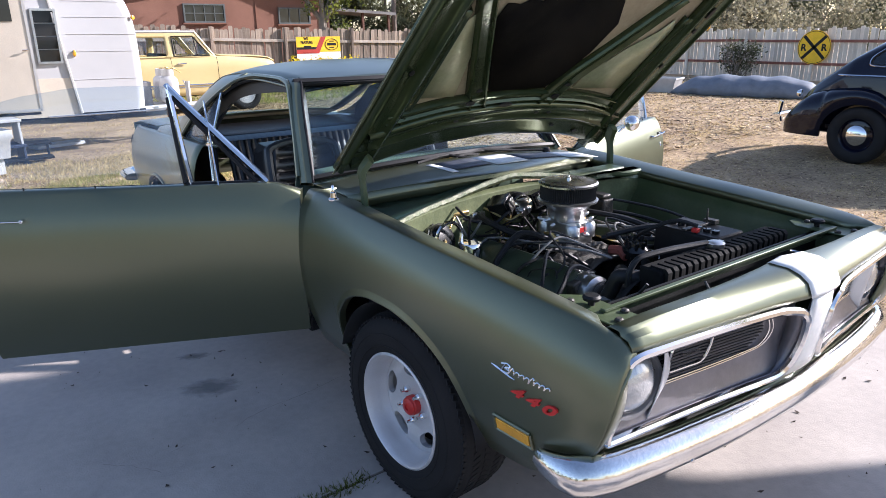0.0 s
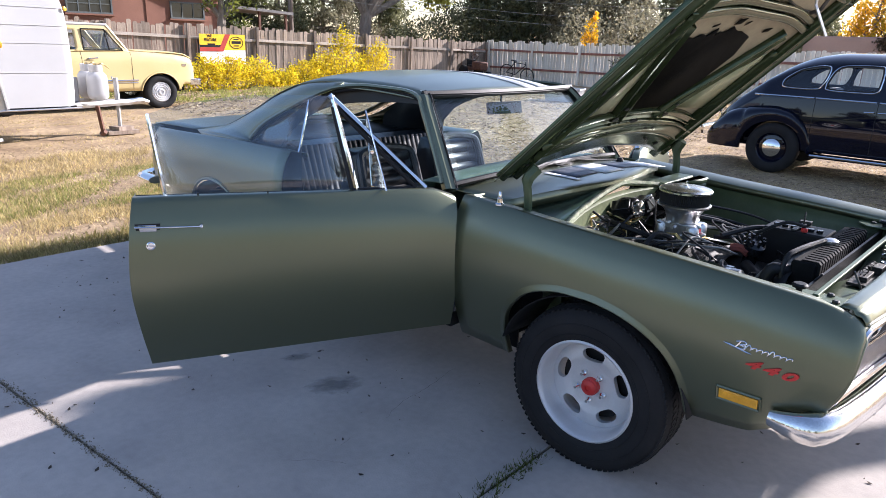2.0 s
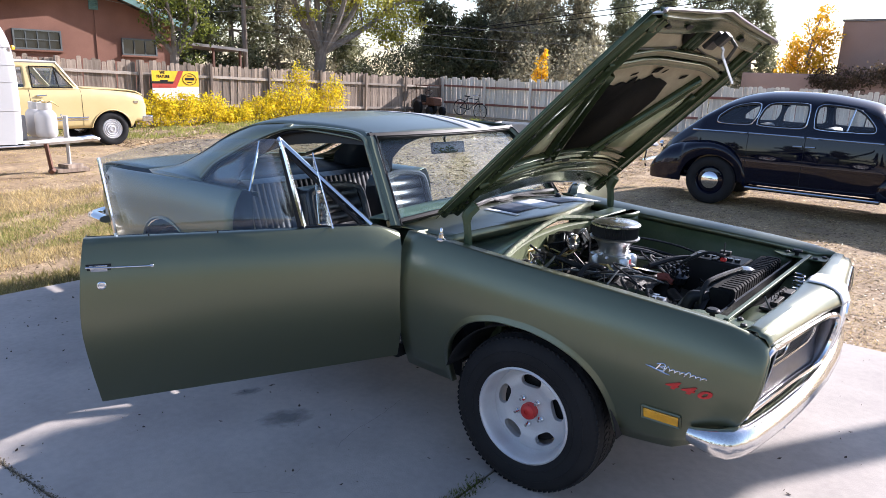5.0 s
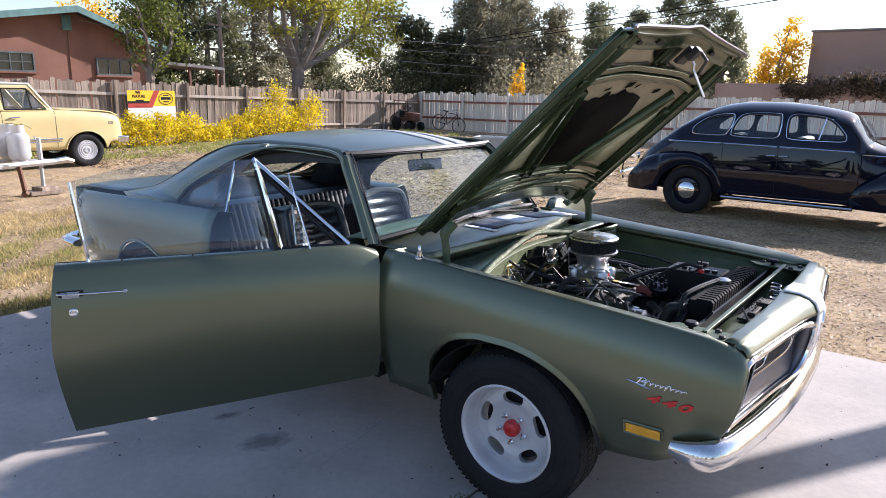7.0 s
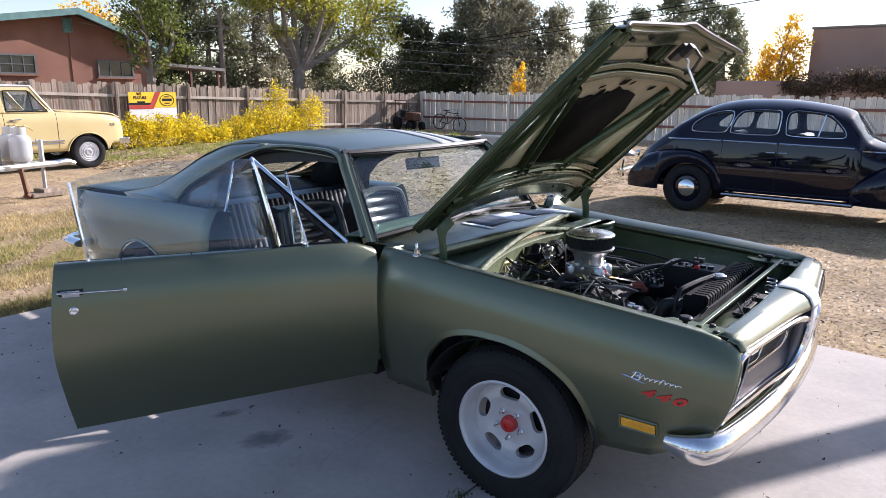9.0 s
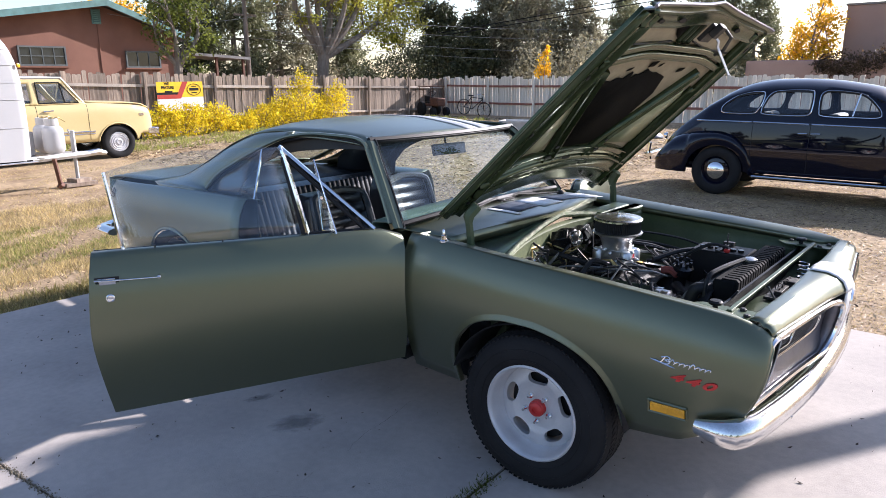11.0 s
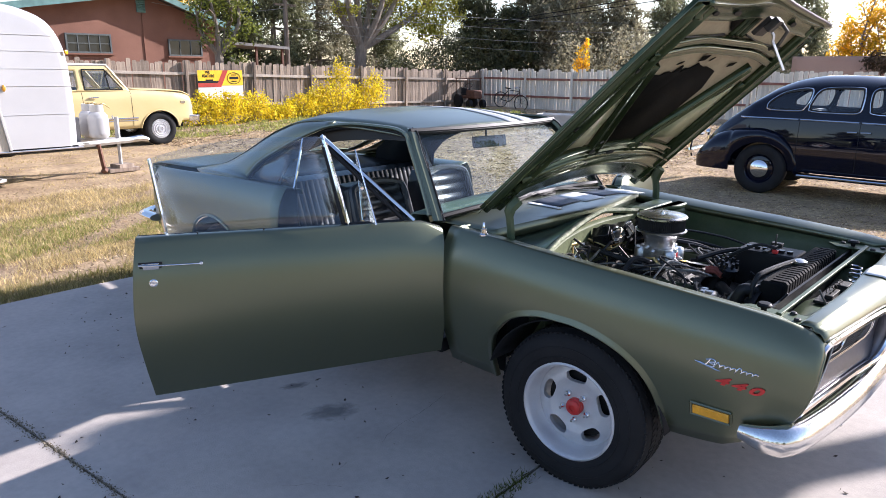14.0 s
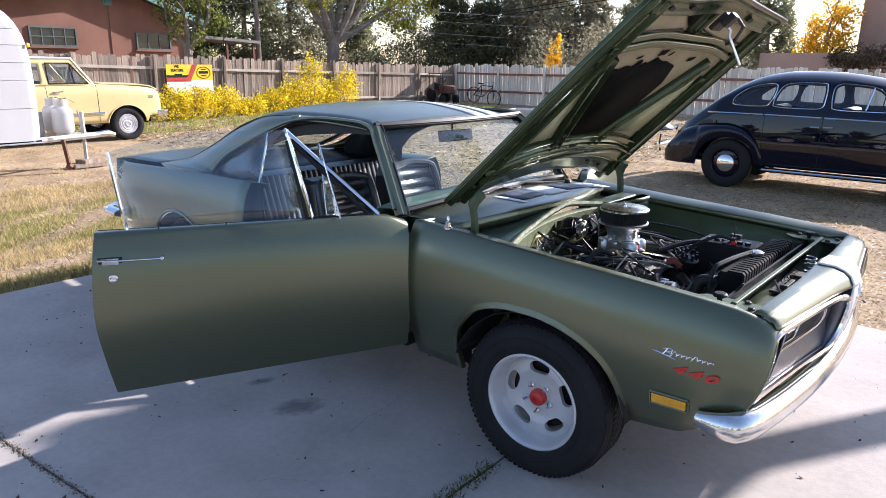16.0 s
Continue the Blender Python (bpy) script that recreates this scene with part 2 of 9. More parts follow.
def axes(o, x, y, z):
    """The frame with origin o and these axes."""
    return Matrix(((x[0], y[0], z[0], o[0]), (x[1], y[1], z[1], o[1]), (x[2], y[2], z[2], o[2]), (0, 0, 0, 1)))


def out_axis(o, d):
    """A frame at o whose z axis points along d."""
    return Matrix.Translation(o) @ Vector(d).to_track_quat("Z", "Y").to_matrix().to_4x4()


def BM():
    return bmesh.new()


def text_mesh(words, size, m, depth=0.003, shear=0.0, offset=0.0):
    cu = bpy.data.curves.new("text", "FONT")
    cu.body, cu.size, cu.extrude, cu.shear, cu.offset, cu.resolution_u = words, size, depth, shear, offset, 3
    ob = bpy.data.objects.new("text", cu)
    scene.collection.objects.link(ob)
    dg = bpy.context.evaluated_depsgraph_get()
    me = bpy.data.meshes.new_from_object(ob.evaluated_get(dg))
    bm = bmesh.new()
    bm.from_mesh(me)
    bm.transform(m)
    bpy.data.objects.remove(ob)
    bpy.data.curves.remove(cu)
    bpy.data.meshes.remove(me)
    return bm


# ---- ground ----
FLOOR = -0.026      # the concrete's height; the coupe's sizes are given from its own zero
DIRT = mat("dry_grass_soil", (0.26, 0.175, 0.10), 0.95, 0, color2=(0.44, 0.32, 0.185), big=(1.6, 0.3), fine=(14, 0.6), bump=(22, 1.0))
CONCRETE = mat("worn_concrete", (0.390, 0.345, 0.308), 0.88, 0, color2=(0.480, 0.428, 0.378), big=(2.2, 0.12), fine=(28, 0.13), bump=(140, 0.18))
DARK_JOINT = mat("joint_dirt", (0.05, 0.042, 0.032), 0.95, 0, color2=(0.13, 0.10, 0.06), big=(18, 0.5), fine=(120, 0.4), bump=(120, 0.6))
CRACK = mat("crack_dirt", (0.15, 0.14, 0.13), 0.95, 0, color2=(0.27, 0.255, 0.24), big=(30, 0.4), fine=(150, 0.3))


def ground_z(x, y):
    return 0.035 * noise.noise((x * 0.35, y * 0.35, 0.3)) + 0.015 * noise.noise((x * 1.7, y * 1.7, 2.0)) - 0.085 + 0.03 * max(0.0, min(1.0, (y - 3.5) / 2.5)) * max(0.0, min(1.0, (x + 6.0) / 3.0))


bm = BM()
gx = [-300, -120, -60, -40] + span(-30, 14, 89) + [22, 40, 80, 200]
gy = [-200, -60, -20] + span(-9, 34, 87) + [44, 70, 140, 300]
grid(bm, [[(x, y, ground_z(x, y) if abs(x) < 35 and abs(y) < 40 else -0.09) for y in gy] for x in gx])
tagged(part("ground", bm, DIRT), "dry yellow-brown yard soil with trampled grass", "ground", kind="structure")

# concrete slabs with open joints between
def joint_y(x):
    """The long joint runs a little aslant to the coupe."""
    return -2.17 + 0.11 * (x + 1.1)


SLABS = [(-4.25, -0.156, joint_y, 2.10), (-0.144, 6.0, joint_y, 2.10), (-4.12, 6.0, -7.0, joint_y)]
pad = thing("concrete_pad", "pale grey worn concrete driveway slabs with dirt joints", "driveway", kind="structure")
for x0, x1, y0, y1 in SLABS:
    bm = BM()
    rows = []
    for x in span(x0, x1, max(2, int((x1 - x0) / 0.10))):
        a, b = (joint_y(x) + 0.006 if y0 is joint_y else y0), (joint_y(x) - 0.006 if y1 is joint_y else y1)
        rag = 0.004 * noise.noise((x * 9, 1, 0))
        rows.append([(x, y, FLOOR + 0.0015 * noise.noise((x * 2, y * 2, 5)) - (0.002 if k in (0, 41) or x in (x0, x1) else 0)) for k, y in enumerate(span(a + rag * (y0 is joint_y), b + rag * (y1 is joint_y), 42))])
    grid(bm, rows)
    e = [r[0] for r in rows] + rows[-1][1:] + [r[-1] for r in reversed(rows[:-1])] + list(reversed(rows[0][1:-1]))
    grid(bm, [e + [e[0]], [(p[0], p[1], -0.2) for p in e + [e[0]]]])
    bmesh.ops.remove_doubles(bm, verts=bm.verts, dist=1e-4)
    part("slab", bm, CONCRETE, pad)
bm = BM()
grid(bm, [[(x, y, FLOOR - 0.009) for y in (-6.9, -4.6, -2.27, 2.05)] for x in (-4.0, -1.1, 1.12, 5.9)])
part("joint_fill", bm, DARK_JOINT, pad)
# hairline cracks
for k, pts in enumerate(([(-0.918, -0.614), (-0.874, -0.823), (-0.859, -1.008), (-0.80, -1.186)], [(-0.856, -1.703), (-0.76, -1.61), (-0.656, -1.53)], [(-0.79, -1.40), (-0.775, -1.47)])):
    bm = BM()
    path = smooth_path([(x, y, FLOOR + 0.0025) for x, y in pts], 8)
    tube(bm, [p + Vector((0.010 * noise.noise((p.x * 25, p.y * 25, k)), 0.010 * noise.noise((p.y * 25, p.x * 25, k + 3)), 0)) for p in path], [0.0017 * abs(noise.noise((i * 0.7, k, 1))) + 0.0006 for i, p in enumerate(path)], 4, 0.3)
    part("crack", bm, CRACK, pad)


# ---- the green coupe: x ahead, right side at -y, front axle at x = 0 ----
HALF_W = [(-3.98, 0.66), (-3.93, 0.75), (-3.75, 0.815), (-3.3, 0.865), (-2.7, 0.886), (-1.5, 0.886), (-0.7, 0.884), (0.0, 0.880), (0.3, 0.876), (0.52, 0.870), (0.64, 0.862), (0.76, 0.848), (0.84, 0.828), (0.88, 0.812)]
TOP_Z = [(-4.0, 0.915), (-3.6, 0.935), (-3.0, 0.962), (-2.2, 0.985), (-1.2, 0.988), (-0.7, 0.968), (-0.1, 0.932), (0.3, 0.911), (0.58, 0.893), (0.72, 0.881), (0.79, 0.871), (0.84, 0.855), (0.87, 0.836), (0.88, 0.818)]
TUCK = [(0.0, 0.125), (0.12, 0.085), (0.3, 0.038), (0.5, 0.007), (0.64, 0.0), (0.8, 0.010), (0.9, 0.030), (0.96, 0.052), (0.985, 0.064), (1.0, 0.074)]
Z_SILL = 0.25


def half_width(x, z):
    t = max(0.0, min(1.0, (z - Z_SILL) / (curve(TOP_Z, x) - Z_SILL)))
    return curve(HALF_W, x) - curve(TUCK, t)


def arch(x, cx, rx, cz, rz):
    q = 1 - ((x - cx) / rx) ** 2
    return cz + rz * math.sqrt(q) if q > 0 else -1.0


def arch_xs(cx, rx, n):
    return [cx + rx * math.cos(a) for a in span(0.02, math.pi - 0.02, n)]


def side_skin(bm, s, xs, low, nose=None, inner=0.715, levels=16, x_of=None):
    """A body side from a bottom line low(x) up to the shoulder and over to its inner edge."""
    rows = []
    for x in xs:
        zt, zb = curve(TOP_Z, x), low(x)
        row = []
        for t in span(0, 1, levels):
            t = 1 - (1 - t) ** 1.5
            z = zb + (zt - zb) * t
            px = x_of(x, z) if x_of else x
            row.append((px, s * half_width(x, z), z))
        px = x_of(x, zt) if x_of else x
        if inner:
            row.append((px, s * (half_width(x, zt) - 0.005), zt + 0.002))
            row.append((px, s * (half_width(x, zt) - 0.011), zt + 0.0025))
            edge = inner(x) if callable(inner) else inner
            drop = 0.17 * max(0.0, half_width(x, zt) - edge)
            row.append((px, s * (edge + 0.004), zt + 0.001 - drop))
            row.append((px, s * edge, zt - 0.003 - drop))
            row.append((px, s * (edge - 0.004), zt - 0.03 - drop))
        rows.append(row)
    grid(bm, rows)


def nose_x(x, z):
    """The fender's leading edge leans back below the grille."""
    if x < 0.6:
        return x
    edge = curve([(0.38, 0.70), (0.46, 0.745), (0.53, 0.802), (0.60, 0.840), (0.66, 0.859), (0.72, 0.869), (0.79, 0.869), (0.82, 0.862), (0.85, 0.848), (0.87, 0.838)], z)
    return 0.6 + (x - 0.6) * (edge - 0.6) / 0.28


car = thing("muscle_coupe", "satin green two-door coupe, hood and doors open, on concrete", "car")
R_ARCH = (-2.80, 0.40, 0.30, 0.41)
ARCH_LINE = [(-0.436, 0.30), (-0.430, 0.42), (-0.408, 0.52), (-0.37, 0.580), (-0.30, 0.645), (-0.22, 0.679), (-0.12, 0.696), (-0.02, 0.697), (0.08, 0.685), (0.19, 0.652), (0.28, 0.600), (0.336, 0.537), (0.370, 0.450), (0.382, 0.36)]


def front_arch(x):
    """The flattened front wheel opening."""
    return curve(ARCH_LINE, x) if ARCH_LINE[0][0] - 1e-6 <= x <= ARCH_LINE[-1][0] + 1e-6 else -1.0


def front_arch_path(n):
    """Points (x, z) along the opening at even steps."""
    pts = [(x, front_arch(x)) for x in span(ARCH_LINE[0][0], ARCH_LINE[-1][0], 400)]
    run = [0.0]
    for a, b in zip(pts, pts[1:]):
        run.append(run[-1] + math.hypot(b[0] - a[0], b[1] - a[1]))
    return [(curve(list(zip(run, [p[0] for p in pts])), q), curve(list(zip(run, [p[1] for p in pts])), q)) for q in span(0, run[-1], n)]



def fender(s):
    bm = BM()
    xs = sorted(set([-0.712, -0.64, -0.57, -0.5, -0.46, -0.4365, 0.3825, 0.40, 0.43] + [x for x, z in front_arch_path(41)] + span(0.46, 0.88, 15) + [0.865, 0.874]))
    side_skin(bm, s, xs, lambda x: max(front_arch(x), curve([(-0.7, 0.31), (-0.45, 0.30), (0.40, 0.355), (0.56, 0.375), (0.70, 0.405), (0.88, 0.46)], x)), x_of=nose_x, inner=lambda x: curve([(-0.7, 0.70), (0.74, 0.70), (0.772, 0.739)], x))
    # the short return from the corner to the grille
    rows = []
    for z in span(0.46, 0.816, 12):
        x, y = nose_x(0.88, z), half_width(0.88, z)
        rows.append([(x, s * y, z), (x + 0.003, s * (y - 0.008), z), (x - 0.010, s * 0.752, z - 0.004), (x - 0.022, s * 0.738, z - 0.004)])
    grid(bm, rows)
    grid(bm, [[(-0.712, s * half_width(-0.712, z), z), (-0.708, s * (half_width(-0.712, z) - 0.02), z), (-0.69, s * 0.70, z)] for z in span(0.31, 0.965, 14)])
    ob = part("fender", bm, PAINT, car, solid=0.004)
    # rolled flare round the opening
    bm = BM()
    pts, rows = front_arch_path(61), []
    for i, (x, z) in enumerate(pts):
        p, q = pts[max(i - 1, 0)], pts[min(i + 1, 60)]
        d = math.hypot(q[0] - p[0], q[1] - p[1])
        nx, nz = -(q[1] - p[1]) / d, (q[0] - p[0]) / d
        rows.append([(x + nx * u, s * (half_width(x + nx * u, max(0.28, z + nz * u)) + o), z + nz * u) for u, o in ((0.030, 0.0005), (0.024, 0.002), (0.014, 0.004), (0.006, 0.0075), (0.0, 0.009), (-0.004, 0.006), (-0.004, -0.02))])
    grid(bm, rows)
    part("arch_lip", bm, PAINT, ob)
    # inner wing of the engine bay and the wheel house behind it
    bm = BM()
    rows = []
    for x in span(-0.43, 0.74, 14):
        zt = curve(TOP_Z, x)
        rows.append([(x, s * 0.697, zt - 0.045), (x, s * 0.69, zt - 0.10), (x, s * (0.66 - 0.03 * math.cos(4 * x)), zt - 0.20), (x, s * 0.60, zt - 0.30), (x, s * 0.56, 0.52), (x, s * 0.55, 0.30)])
    grid(bm, rows)
    part("inner_wing", bm, PAINT_IN, car, solid=0.004)
    bm = BM()
    rows = [[(-0.015 + 0.425 * math.cos(a), s * y, 0.31 + 0.375 * math.sin(a)) for y in (0.85, 0.56)] for a in span(0.12, math.pi - 0.24, 21)]
    grid(bm, rows)
    part("wheel_house", bm, BLACK, car, solid=0.004)
    return ob


right_fender, left_fender = fender(-1), fender(1)

# side marker, name badge and engine numbers on the right fender, chrome badge and red figures
def on_side(x, z, s=-1, lift=0.0):
    e = 0.01
    p = Vector((x, s * (half_width(x, z)), z))
    u = (Vector((x + e, s * half_width(x + e, z), z)) - p).normalized()
    w = (Vector((x, s * half_width(x, z + e), z + e)) - p).normalized()
    n = u.cross(w) if s < 0 else w.cross(u)
    n.normalize()
    return axes(p + n * lift, u if s < 0 else -u, w, n)


bm = BM()
plate(bm, [(-0.063, -0.019), (0.063, -0.019), (0.063, 0.019), (-0.063, 0.019)], 0.008, on_side(0.565, 0.508))
marker = part("side_marker", bm, AMBER, right_fender, "amber rectangular side marker lens", bevel=0.003)
bm = BM()
mk = on_side(0.565, 0.508)
for a, b in (((-0.07, -0.026), (0.07, -0.026)), ((0.07, -0.026), (0.07, 0.026)), ((0.07, 0.026), (-0.07, 0.026)), ((-0.07, 0.026), (-0.07, -0.026))):
    tube(bm, [mk @ Vector((*a, 0.003)), mk @ Vector((*b, 0.003))], 0.005, 6)
part("bezel", bm, PAINT, marker)
for k, digit in enumerate("440"):
    bm = text_mesh(digit, 0.050, on_side(0.570 + 0.054 * k, 0.636 - 0.003 * k, lift=0.003) @ Matrix.Diagonal((1.70, 0.80, 1, 1)), 0.003, 0.35, 0.0016)
    part("engine_figure", bm, RED, right_fender, "raised red engine size figure")
bm = BM()
# script badge: a wavy chrome ribbon of slanted strokes, with an underline
mb = on_side(0.60, 0.700, lift=0.003) @ Matrix.Diagonal((0.86, 0.62, 1, 1))
pts, w0 = [], -0.085
for k in range(121):
    u = k / 120
    x = w0 + 0.03 + 0.175 * u
    ph = 2 * math.pi * u * 8.5
    pts.append(mb @ Vector((x - 0.003 * math.cos(ph) + 0.45 * 0.009 * math.sin(ph), (0.009 + 0.010 * (math.sin(2 * math.pi * u * 2.1) > 0.92)) * math.sin(ph) - 0.006 * u, 0)))
tube(bm, pts, 0.0022, 5)
tube(bm, [mb @ Vector((w0 + 0.026, 0.024, 0)), mb @ Vector((w0 + 0.016, 0.0, 0)), mb @ Vector((w0 + 0.008, -0.014, 0))], 0.003, 5)
tube(bm, smooth_path([mb @ Vector(p) for p in ((w0 + 0.01, 0.018, 0), (w0 + 0.035, 0.027, 0), (w0 + 0.047, 0.016, 0), (w0 + 0.024, 0.004, 0), (w0 + 0.045, -0.004, 0), (w0 + 0.036, -0.016, 0), (w0 + 0.010, -0.014, 0))], 4), 0.0026, 5)
tube(bm, [mb @ Vector((w0 - 0.035, -0.003, 0)), mb @ Vector((w0 - 0.012, -0.008, 0)), mb @ Vector((w0 + 0.05, -0.027, 0)), mb @ Vector((w0 + 0.07, -0.03, 0))], [0.001, 0.004, 0.003, 0.001], 5)
part("name_badge", bm, CHROME, right_fender, "chrome script badge, drawn as a plain wave")

# aerial stub on the fender top
bm = BM()
lathe(bm, [(0.021, 0), (0.021, 0.006), (0.014, 0.012), (0.012, 0.03), (0.007, 0.034), (0.006, 0.055), (0.002, 0.06), (0, 0.06)], pose(-0.525, -0.80, 0.957), 14)
part("aerial_stub", bm, CHROME, right_fender, "short chrome aerial mast base")


# ---- doors, hinged at the front ----
DOOR_X, DOOR_END = -0.702, -2.025


def door(s, swing):
    hinge = Vector((DOOR_X, s * 0.862, 0))
    d = new("door")
    d.parent = car
    d.matrix_basis = Matrix.Translation(hinge) @ Matrix.Rotation(radians(-s * swing), 4, "Z") @ Matrix.Translation(-hinge)
    d["label"] = "green coupe door swung wide open, window up" if s < 0 else "sunlit green coupe door swung wide open"

    def end_x(z):
        return curve([(0.28, DOOR_END + 0.020), (0.45, DOOR_END + 0.003), (0.65, DOOR_END - 0.012), (0.85, DOOR_END), (1.0, DOOR_END + 0.015)], z)

    def top(x):
        return curve([(-2.0, 0.990), (-1.2, 0.992), (-0.86, 0.995), (-0.78, 0.985), (-0.70, 0.955)], x)

    bm = BM()
    rows = []
    for x in span(DOOR_X, DOOR_END, 15):
        zt, zb = top(x), 0.350 + 0.064 * (x - DOOR_X)
        row = []
        for t in span(0, 1, 15):
            t = 1 - (1 - t) ** 1.4
            z = zb + (zt - zb) * t
            f = (x - DOOR_X) / (DOOR_END - DOOR_X)
            px = DOOR_X + f * (end_x(z) - DOOR_X)
            tuck = Z_SILL + (curve(TOP_Z, x) - Z_SILL) * min(1.0, (z - Z_SILL) / (zt - Z_SILL))
            row.append((px, s * half_width(x, tuck), z))
        y1 = half_width(x, curve(TOP_Z, x))
        row += [(row[-1][0], s * (y1 - 0.006), zt + 0.003), (row[-1][0], s * (y1 - 0.035), zt + 0.003), (row[-1][0], s * (y1 - 0.058), zt - 0.002)]
        rows.append(row)
    grid(bm, rows)
    for r in (rows[0], rows[-1]):      # turned edges
        grid(bm, [r[:-3], [(p[0], p[1] - s * min(0.10, 0.05 + 0.05 * k / 14), p[2]) for k, p in enumerate(r[:-3])]])
    grid(bm, [[r[0] for r in rows], [(r[0][0], r[0][1] - s * 0.06, r[0][2] + 0.004) for r in rows]])
    bmesh.ops.remove_doubles(bm, verts=bm.verts, dist=1e-4)
    skin = part("door_skin", bm, PAINT, d, solid=0.003)
    # inner card
    bm = BM()
    grid(bm, [[(p[0] * 0.995 - 0.003, s * (0.78 if k < 12 else 0.775 - 0.004 * (k - 12)), p[2]) for k, p in enumerate(r[1:])] for r in rows])
    part("door_card", bm, VINYL, d, "black vinyl door card", solid=0.004)
    # handle and lock
    bm = BM()
    mh = axes((-1.945, s * (half_width(-1.9, 0.885) + 0.0), 0.885), (1, 0, 0), (0, 0, 1), (0, s, 0))
    plate(bm, [(-0.040, -0.012), (0.02, -0.012), (0.02, 0.014), (-0.045, 0.014)], 0.010, mh)
    tube(bm, [mh @ Vector((-0.055, 0.012, 0.026)), mh @ Vector((0.0, 0.010, 0.030)), mh @ Vector((0.19, 0.006, 0.026))], [0.008, 0.007, 0.005], 8, 0.6)
    for u in (-0.03, 0.185):
        tube(bm, [mh @ Vector((u, 0.006, 0)), mh @ Vector((u, 0.006, 0.026))], 0.008, 8)
    dh = part("door_handle", bm, CHROME, d, "chrome pull-out door handle", bevel=0.002)
    bm = BM()
    plate(bm, [(-0.052, -0.024), (0.030, -0.024), (0.034, 0.018), (-0.058, 0.018)], 0.004, mh)
    part("handle_recess", bm, BLACK, dh)
    bm = BM()
    lathe(bm, [(0.017, 0), (0.017, 0.005), (0.013, 0.007), (0.011, 0.004), (0, 0.005)], axes((-1.95, s * half_width(-1.93, 0.818), 0.818), (1, 0, 0), (0, 0, 1), (0, s, 0)), 20)
    part("door_lock", bm, CHROME, d, "round chrome key lock")
    # frameless window with bright rear edge
    yb, yt = s * 0.785, s * 0.655

    def g(x, z):
        return (x, yb + (yt - yb) * ((z - 0.99) / 0.37) ** 1.15 if z > 0.99 else yb, z)
    top_line = [(-1.215, 1.375), (-1.40, 1.377), (-1.6, 1.372), (-1.78, 1.345), (-1.90, 1.315), (-1.945, 1.30)]
    bm = BM()
    grid(bm, [[g(a[0] + (b - a[0]) * (1 - t), 0.975 + (a[1] - 0.975) * t) for t in span(0, 1, 6)] for a, b in zip(top_line, span(-1.13, -1.89, 6))])
    part("window_glass", bm, GLASS, d, "clear side window glass, wound up", solid=0.004).visible_shadow = False
    bm = BM()
    tube(bm, [g(-1.89 - 0.055 * t, 0.975 + 0.325 * t) for t in span(0, 1, 6)], 0.011, 6, 0.7)
    part("glass_edge", bm, CHROME, d, "chrome rear edge of the window glass")
    # quarter vent: upright post, slanted bar, pivoted pane
    bm = BM()
    tube(bm, [g(-1.13 - 0.085 * t, 0.98 + 0.395 * t) for t in span(0, 1, 5)], 0.014, 6, 0.8)
    tube(bm, [g(-1.225 + 0.395 * t, 1.378 - 0.38 * t) for t in span(0, 1, 6)], 0.015, 6, 0.8)
    vent = part("vent_frame", bm, CHROME, d, "chrome triangular vent window frame")
    bm = BM()
    tube(bm, [g(-1.155 - 0.06 * t, 1.0 + 0.33 * t) for t in span(0, 1, 5)], 0.010, 6)
    tube(bm, [g(-1.215 + 0.34 * t, 1.345 - 0.345 * t) for t in span(0, 1, 6)], 0.010, 6)
    tube(bm, [g(-1.15, 0.995), g(-0.88, 0.995)], 0.012, 6)
    part("vent_seal", bm, BLACK, vent)
    bm = BM()
    a, b, c, e = Vector(g(-1.045, 1.0)), Vector(g(-1.075, 1.315)), Vector((0.03, s * 0.055, 0.0)), Vector((-0.015, -s * 0.05, 0.0))
    f = [bm.verts.new(p) for p in (a + e, b, a + c)]
    bm.faces.new(f)
    part("vent_pane", bm, WIND_GLASS, vent, "vent pane turned open across the frame", solid=0.004).visible_shadow = False
    bm = BM()
    tube(bm, [a + e, b, a + c, a + e], 0.004, 5)
    lathe(bm, [(0.008, 0), (0.008, 0.012), (0, 0.013)], out_axis(g(-1.06, 1.15), (0, s, 0)), 10)
    part("pane_clip", bm, CHROME, vent)
    # small screws along the glass sill
    for x in (-1.77, -1.5):
        bm = BM()
        lathe(bm, [(0.003, 0), (0.003, 0.010), (0.0045, 0.011), (0.0045, 0.013), (0, 0.013)], pose(x, s * 0.80, 0.993), 8)
        part("sill_stud", bm, GREASE, d)
    return d


right_door, left_door = door(-1, 59.0), door(1, 70.0)
bm = BM()
lathe(bm, [(0.001, 0.02), (0.03, 0.02), (0.044, 0.012), (0.046, 0.0), (0.042, -0.02), (0.02, -0.045), (0, -0.05)], out_axis((-1.20, 0.915, 1.045), (-0.95, -0.2, 0.05)), 22)
tube(bm, [(-1.18, 0.845, 0.99), (-1.185, 0.87, 1.015), (-1.195, 0.905, 1.035)], 0.007, 6)
part("wing_mirror", bm, CHROME, left_door, "round chrome door mirror")


